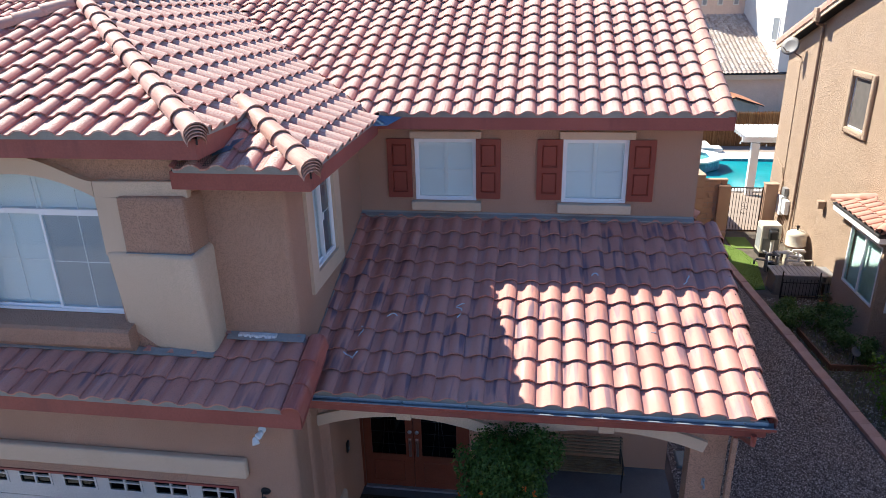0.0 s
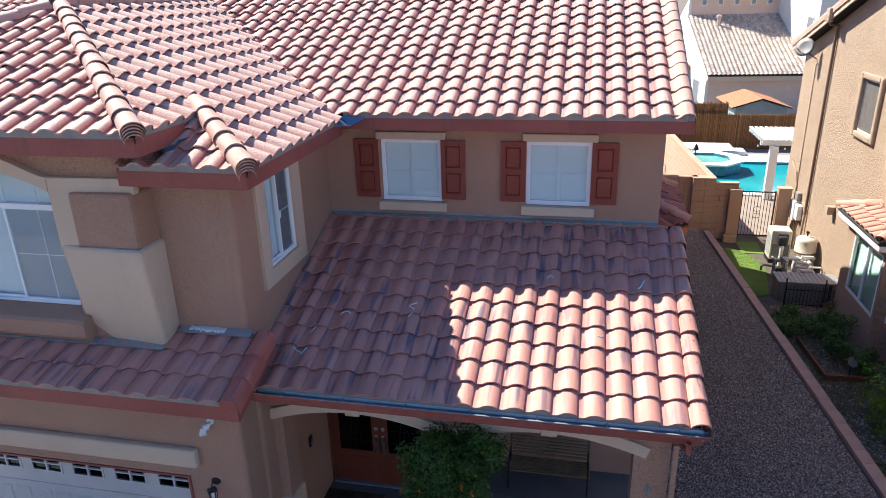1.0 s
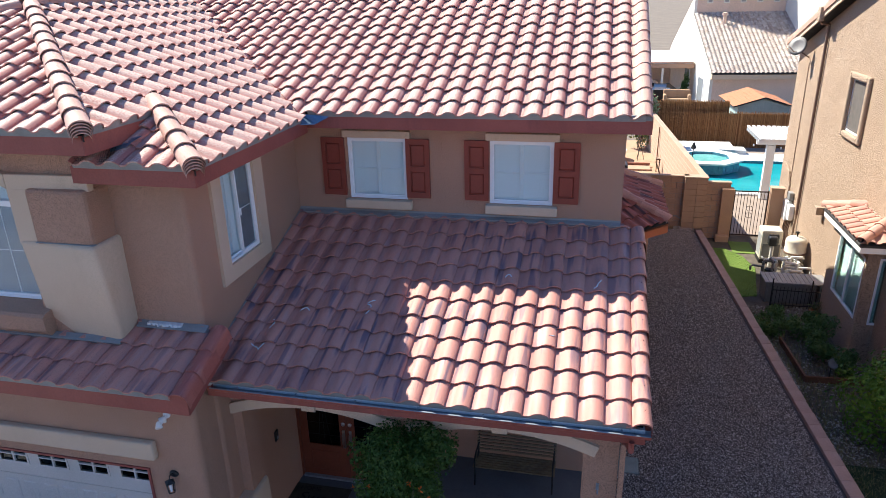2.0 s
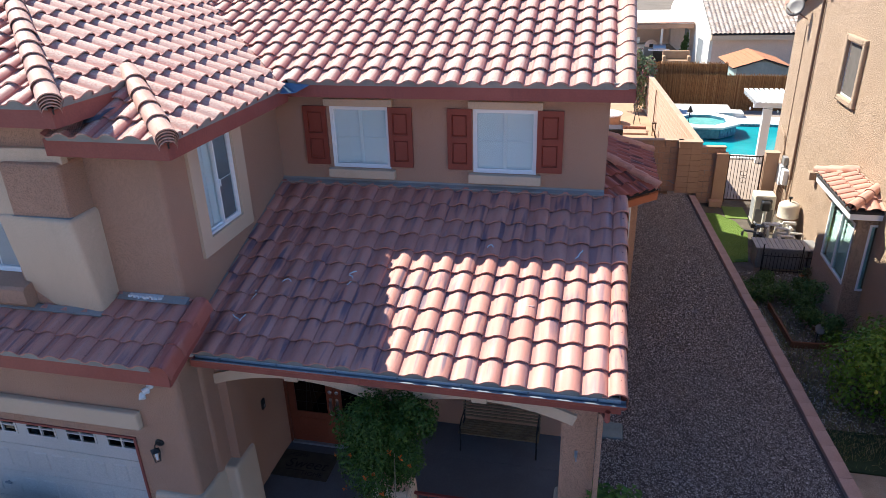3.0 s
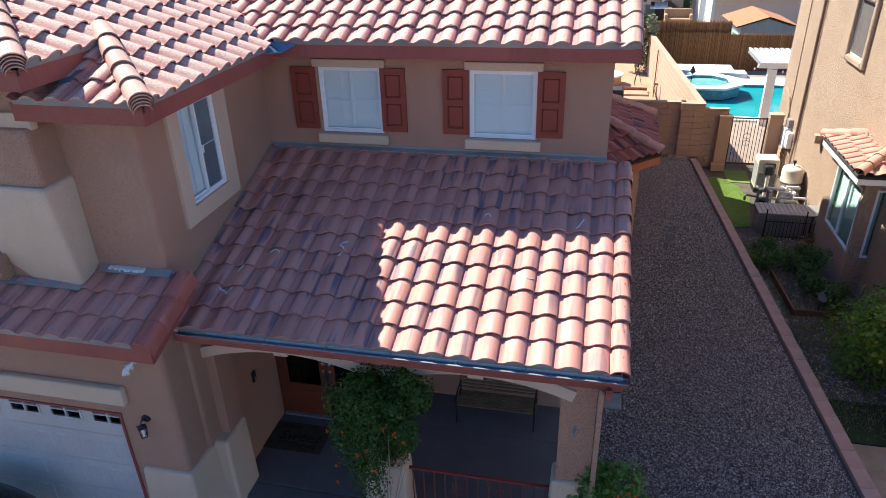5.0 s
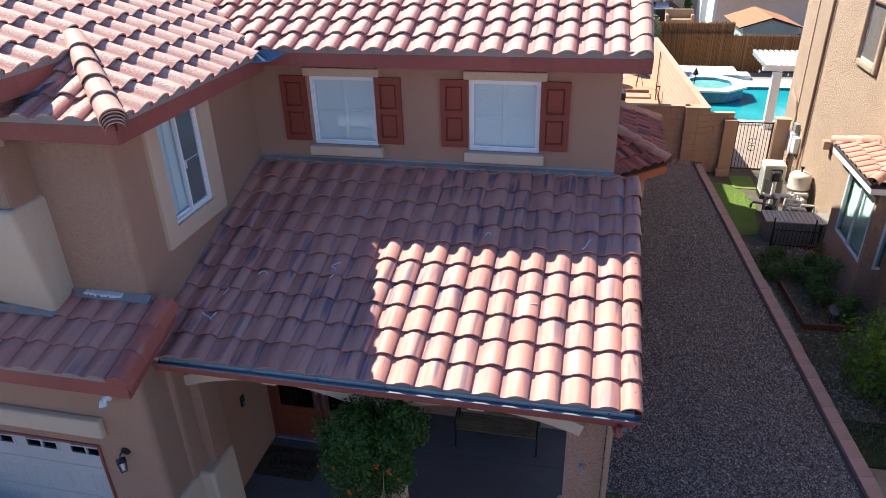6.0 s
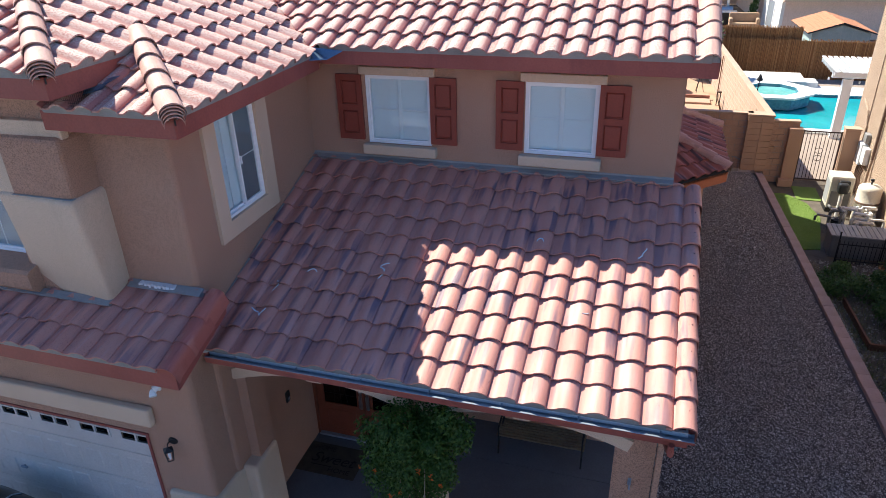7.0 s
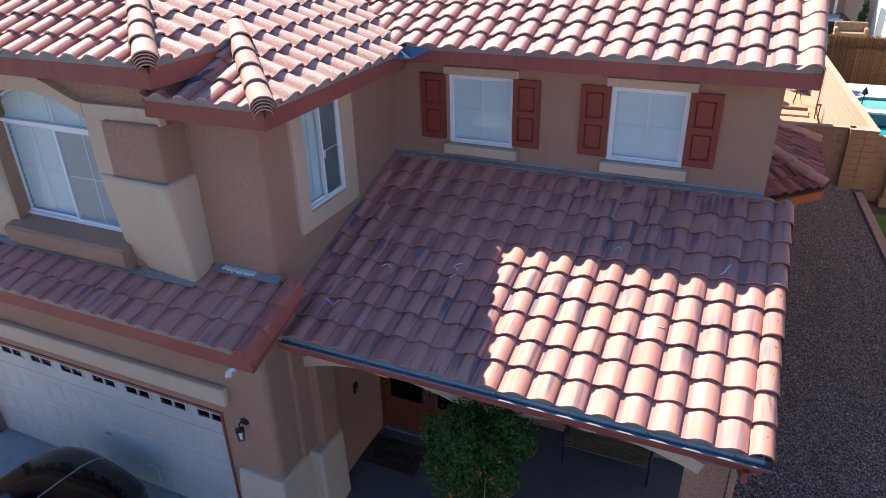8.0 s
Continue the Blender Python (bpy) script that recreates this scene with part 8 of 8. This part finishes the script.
part("top", boxed(-1.0, 1.0, -0.36, 0.36, 1.002, 1.06, bevel=0.01), M_GREYBOX, bar_c, "grey counter top")
part("appliance", boxed(-0.5, 0.1, -0.25, 0.25, 1.062, 1.5, bevel=0.04), M_WHITE, bar_c, "white appliance")
oven = thing("pizza_oven", "domed pale clay oven on the far patio", "oven", at=(6.1, 56.6, -0.42))
part("stand", boxed(-0.5, 0.5, -0.4, 0.4, 0, 1.0, bevel=0.02), M_GREYBOX, oven)
bm = bmesh.new()
lathe(bm, [(0.48, 1.0), (0.46, 1.2), (0.34, 1.4), (0.15, 1.5), (0.02, 1.52)], (0, 0, 0), 16)
part("dome", bm, M_FARP, oven, smooth=True)
part("mouth", boxed(-0.16, 0.16, -0.50, -0.40, 1.02, 1.25, bevel=0.02), M_BLACK, oven)
for k, (x, y, h) in enumerate(((8.55, 56.3, 1.9), (4.6, 53.5, 1.5), (5.3, 52.8, 1.2))):
    pp = thing("patio_plant", "green potted plant on the far patio", "plant", "plants on the far patio", at=(x, y, -0.42))
    bm = bmesh.new()
    lathe(bm, [(0.14, 0), (0.2, 0.35), (0.22, 0.38), (0.18, 0.38), (0.02, 0.33)], (0, 0, 0), 12)
    part("pot", bm, M_TIMBER, pp)
    foliage("leaves", pp, M_HERB, 500, (0, 0, h * 0.65), (0.4, 0.4, h * 0.4), 0.16, 130 + k, label="green leaves")
far_roof = thing("patio_cover", "white patio cover with a tan tiled edge on the far house", "patio cover", at=(9.5, 50.0, -0.42))
far_roof.rotation_euler = (0, 0, radians(4.5))
part("roof", boxed(-5.2, -0.06, 5.75, 16.0, 2.68, 2.86), M_FARW, far_roof)
part("beam", boxed(-5.2, -0.06, 5.6, 5.745, 2.46, 2.76), M_SMOOTH, far_roof, "tan beam")
for k in range(17):
    part("edge_tile", boxed(-5.2 + 0.3 * k, -4.92 + 0.3 * k, 5.54, 5.9, 2.862, 2.90, bevel=0.01), M_PINK, far_roof)
for x in (-5.1, -2.4):
    part("post", boxed(x, x + 0.15, 5.62, 5.74, 0, 2.46), M_FARW, far_roof)
hedge = thing("oleander", "tall green oleander shrub behind the back yard wall", "shrub", at=(4.3, 37.2, -0.1))
stems(hedge, (0, 0, 0), [(-0.3, 0, 1.6), (0.3, 0.1, 1.8), (0, -0.2, 2.0)], 0.03, M_BARK, 33)
foliage("leaves", hedge, leaf_material("grey green leaves", ((0.14, 0.20, 0.09), (0.24, 0.31, 0.15), (0.34, 0.40, 0.22), (0.46, 0.14, 0.17))), 3200, (0, 0, 1.5), (0.85, 0.6, 1.5), 0.17, 95, label="long green leaves", lumps=12)

# ---------------- across the street ----------------
for k, (x, w, h) in enumerate(((-26, 12, 6.4), (-9, 12, 6.8), (8, 12, 6.3), (25, 12, 6.7))):
    oh = thing("opposite_house", "tan stucco house across the street", "house", "houses across the street", at=(x, -30, -0.42))
    part("wall", boxed(-w / 2, w / 2, -5, 5, 0, h), M_STUCCO, oh)
    bm = bmesh.new()
    prism(bm, [(-w / 2 - 0.5, -5.5, h), (-w / 2 - 0.5, 5.5, h), (-w / 2 - 0.5, 0, h + 2.2)], (w + 1, 0, 0))
    part("roof", bm, M_SMOOTH, oh)
    for j in range(3):
        part("window", boxed(-w / 2 + 1.5 + 3.6 * j, -w / 2 + 2.9 + 3.6 * j, 5.0, 5.05, 3.8, 5.2), M_SCREEN, oh)
    part("garage_door", boxed(-w / 2 + 1, -w / 2 + 6, 5.0, 5.06, 0, 2.2), M_GDOOR, oh)
# ---------------- car in the driveway ----------------
m, nt, b = material("black car paint", 0.10, 0.0, 0.35)
b.inputs["Base Color"].default_value = (0.006, 0.006, 0.007, 1)
fine = noise_tex(nt, coords(nt), 3.0, 4)
nt.links.new(ramp(nt, fine, ((0.3, (0.06, 0.06, 0.06)), (0.7, (0.12, 0.12, 0.12)))), b.inputs["Roughness"])
M_PAINT = m
M_RUBBER = grainy("tyre rubber", (0.015, 0.015, 0.015), (0.025, 0.025, 0.025), 0.85, 5, 40, 0.3)
car = thing("parked_car", "glossy black car parked close to the garage door", "car", at=(-5.85, 4.0, 0.0))
car.rotation_euler = (0, 0, radians(-6))


def loft(bm, sections, seg=24):
    """Closed skin over sections (y, half width, bottom, shoulder, top)."""
    rings = []
    for y, hw, z0, zs, z1 in sections:
        ring = []
        for k in range(seg + 1):
            t = -1 + 2 * k / seg
            x = hw * math.copysign(min(1.0, abs(t) * 1.06), t)
            crown = max(0.0, 1 - abs(t) ** 3.2)
            ring.append(bm.verts.new((x, y, zs + (z1 - zs) * crown)))
        ring += [bm.verts.new((hw, y, z0)), bm.verts.new((-hw, y, z0))]
        rings.append(ring)
    n = seg + 3
    for a, c in zip(rings, rings[1:]):
        for k in range(n):
            bm.faces.new((a[k], a[(k + 1) % n], c[(k + 1) % n], c[k]))
    bm.faces.new(rings[0][::-1])
    bm.faces.new(rings[-1])


bm = bmesh.new()
loft(bm, [(-2.35, 0.78, 0.45, 0.75, 0.85), (-2.2, 0.88, 0.3, 0.85, 1.0), (-1.0, 0.93, 0.25, 0.9, 1.02), (0.6, 0.93, 0.25, 0.88, 1.0), (1.2, 0.99, 0.25, 0.90, 1.06), (1.7, 1.0, 0.25, 0.88, 1.06), (2.05, 0.98, 0.27, 0.85, 1.05), (2.25, 0.93, 0.3, 0.80, 1.0), (2.38, 0.82, 0.36, 0.72, 0.91), (2.45, 0.66, 0.42, 0.6, 0.74)])
part("body", bm, M_PAINT, car, smooth=True)
bm = bmesh.new()
loft(bm, [(-2.0, 0.6, 0.98, 1.0, 1.05), (-1.5, 0.68, 0.98, 1.38, 1.46), (-0.6, 0.70, 0.98, 1.44, 1.52), (0.2, 0.68, 0.98, 1.38, 1.46), (1.05, 0.78, 0.98, 1.0, 1.03)])
part("cabin", bm, M_DGLASS, car, "dark tinted glass cabin", smooth=True)
bm = bmesh.new()
loft(bm, [(-1.5, 0.60, 1.47, 1.475, 1.49), (-0.6, 0.62, 1.50, 1.52, 1.545), (0.2, 0.60, 1.45, 1.46, 1.475)])
part("roof_panel", bm, M_PAINT, car, smooth=True)
bm = bmesh.new()
tube(bm, [(0.0, 1.0, 1.045), (0.0, 1.7, 1.064), (0.0, 2.05, 1.054), (0.0, 2.25, 1.003), (0.0, 2.37, 0.92)], 0.011, 6)
part("hood_strip", bm, M_GUTTER, car, "thin bright strip down the hood")
part("grille", boxed(-0.42, 0.42, 2.40, 2.48, 0.42, 0.60, bevel=0.02), M_BLACK, car)
part("bumper", boxed(-0.85, 0.85, 2.1, 2.38, 0.28, 0.42, bevel=0.06), M_BLACK, car)
for s in (-1, 1):
    bm = bmesh.new()
    bmesh.ops.create_icosphere(bm, subdivisions=2, radius=1)
    bm.transform(pose(s * 0.70, 2.20, 0.66) @ Matrix.Diagonal((0.15, 0.10, 0.08, 1)))
    part("headlight", bm, M_GLASS, car, smooth=True)
    bm = bmesh.new()
    box(bm, s * 0.93 - 0.02, s * 0.93 + s * 0.18, 0.75, 0.88, 1.0, 1.13, bevel=0.02) if s > 0 else box(bm, -1.11, -0.91, 0.75, 0.88, 1.0, 1.13, bevel=0.02)
    part("mirror", bm, M_PAINT, car)
    for y in (-1.45, 1.45):
        bm = bmesh.new()
        lathe(bm, [(0.20, -0.1), (0.31, -0.11), (0.335, -0.07), (0.335, 0.07), (0.31, 0.11), (0.20, 0.1)], (0, 0, 0), 28)
        bm.transform(pose(s * 0.84, y, 0.335, 0, 90, 0))
        wl = part("wheel", bm, M_RUBBER, car, "black tyre")
        bm = bmesh.new()
        lathe(bm, [(0.03, 0.09), (0.06, 0.10), (0.19, 0.075), (0.205, 0.1), (0.205, -0.1), (0.03, -0.09)], (0, 0, 0), 20)
        bm.transform(pose(s * 0.84, y, 0.335, 0, 90 * s, 0))
        part("rim", bm, M_CHROME, wl)
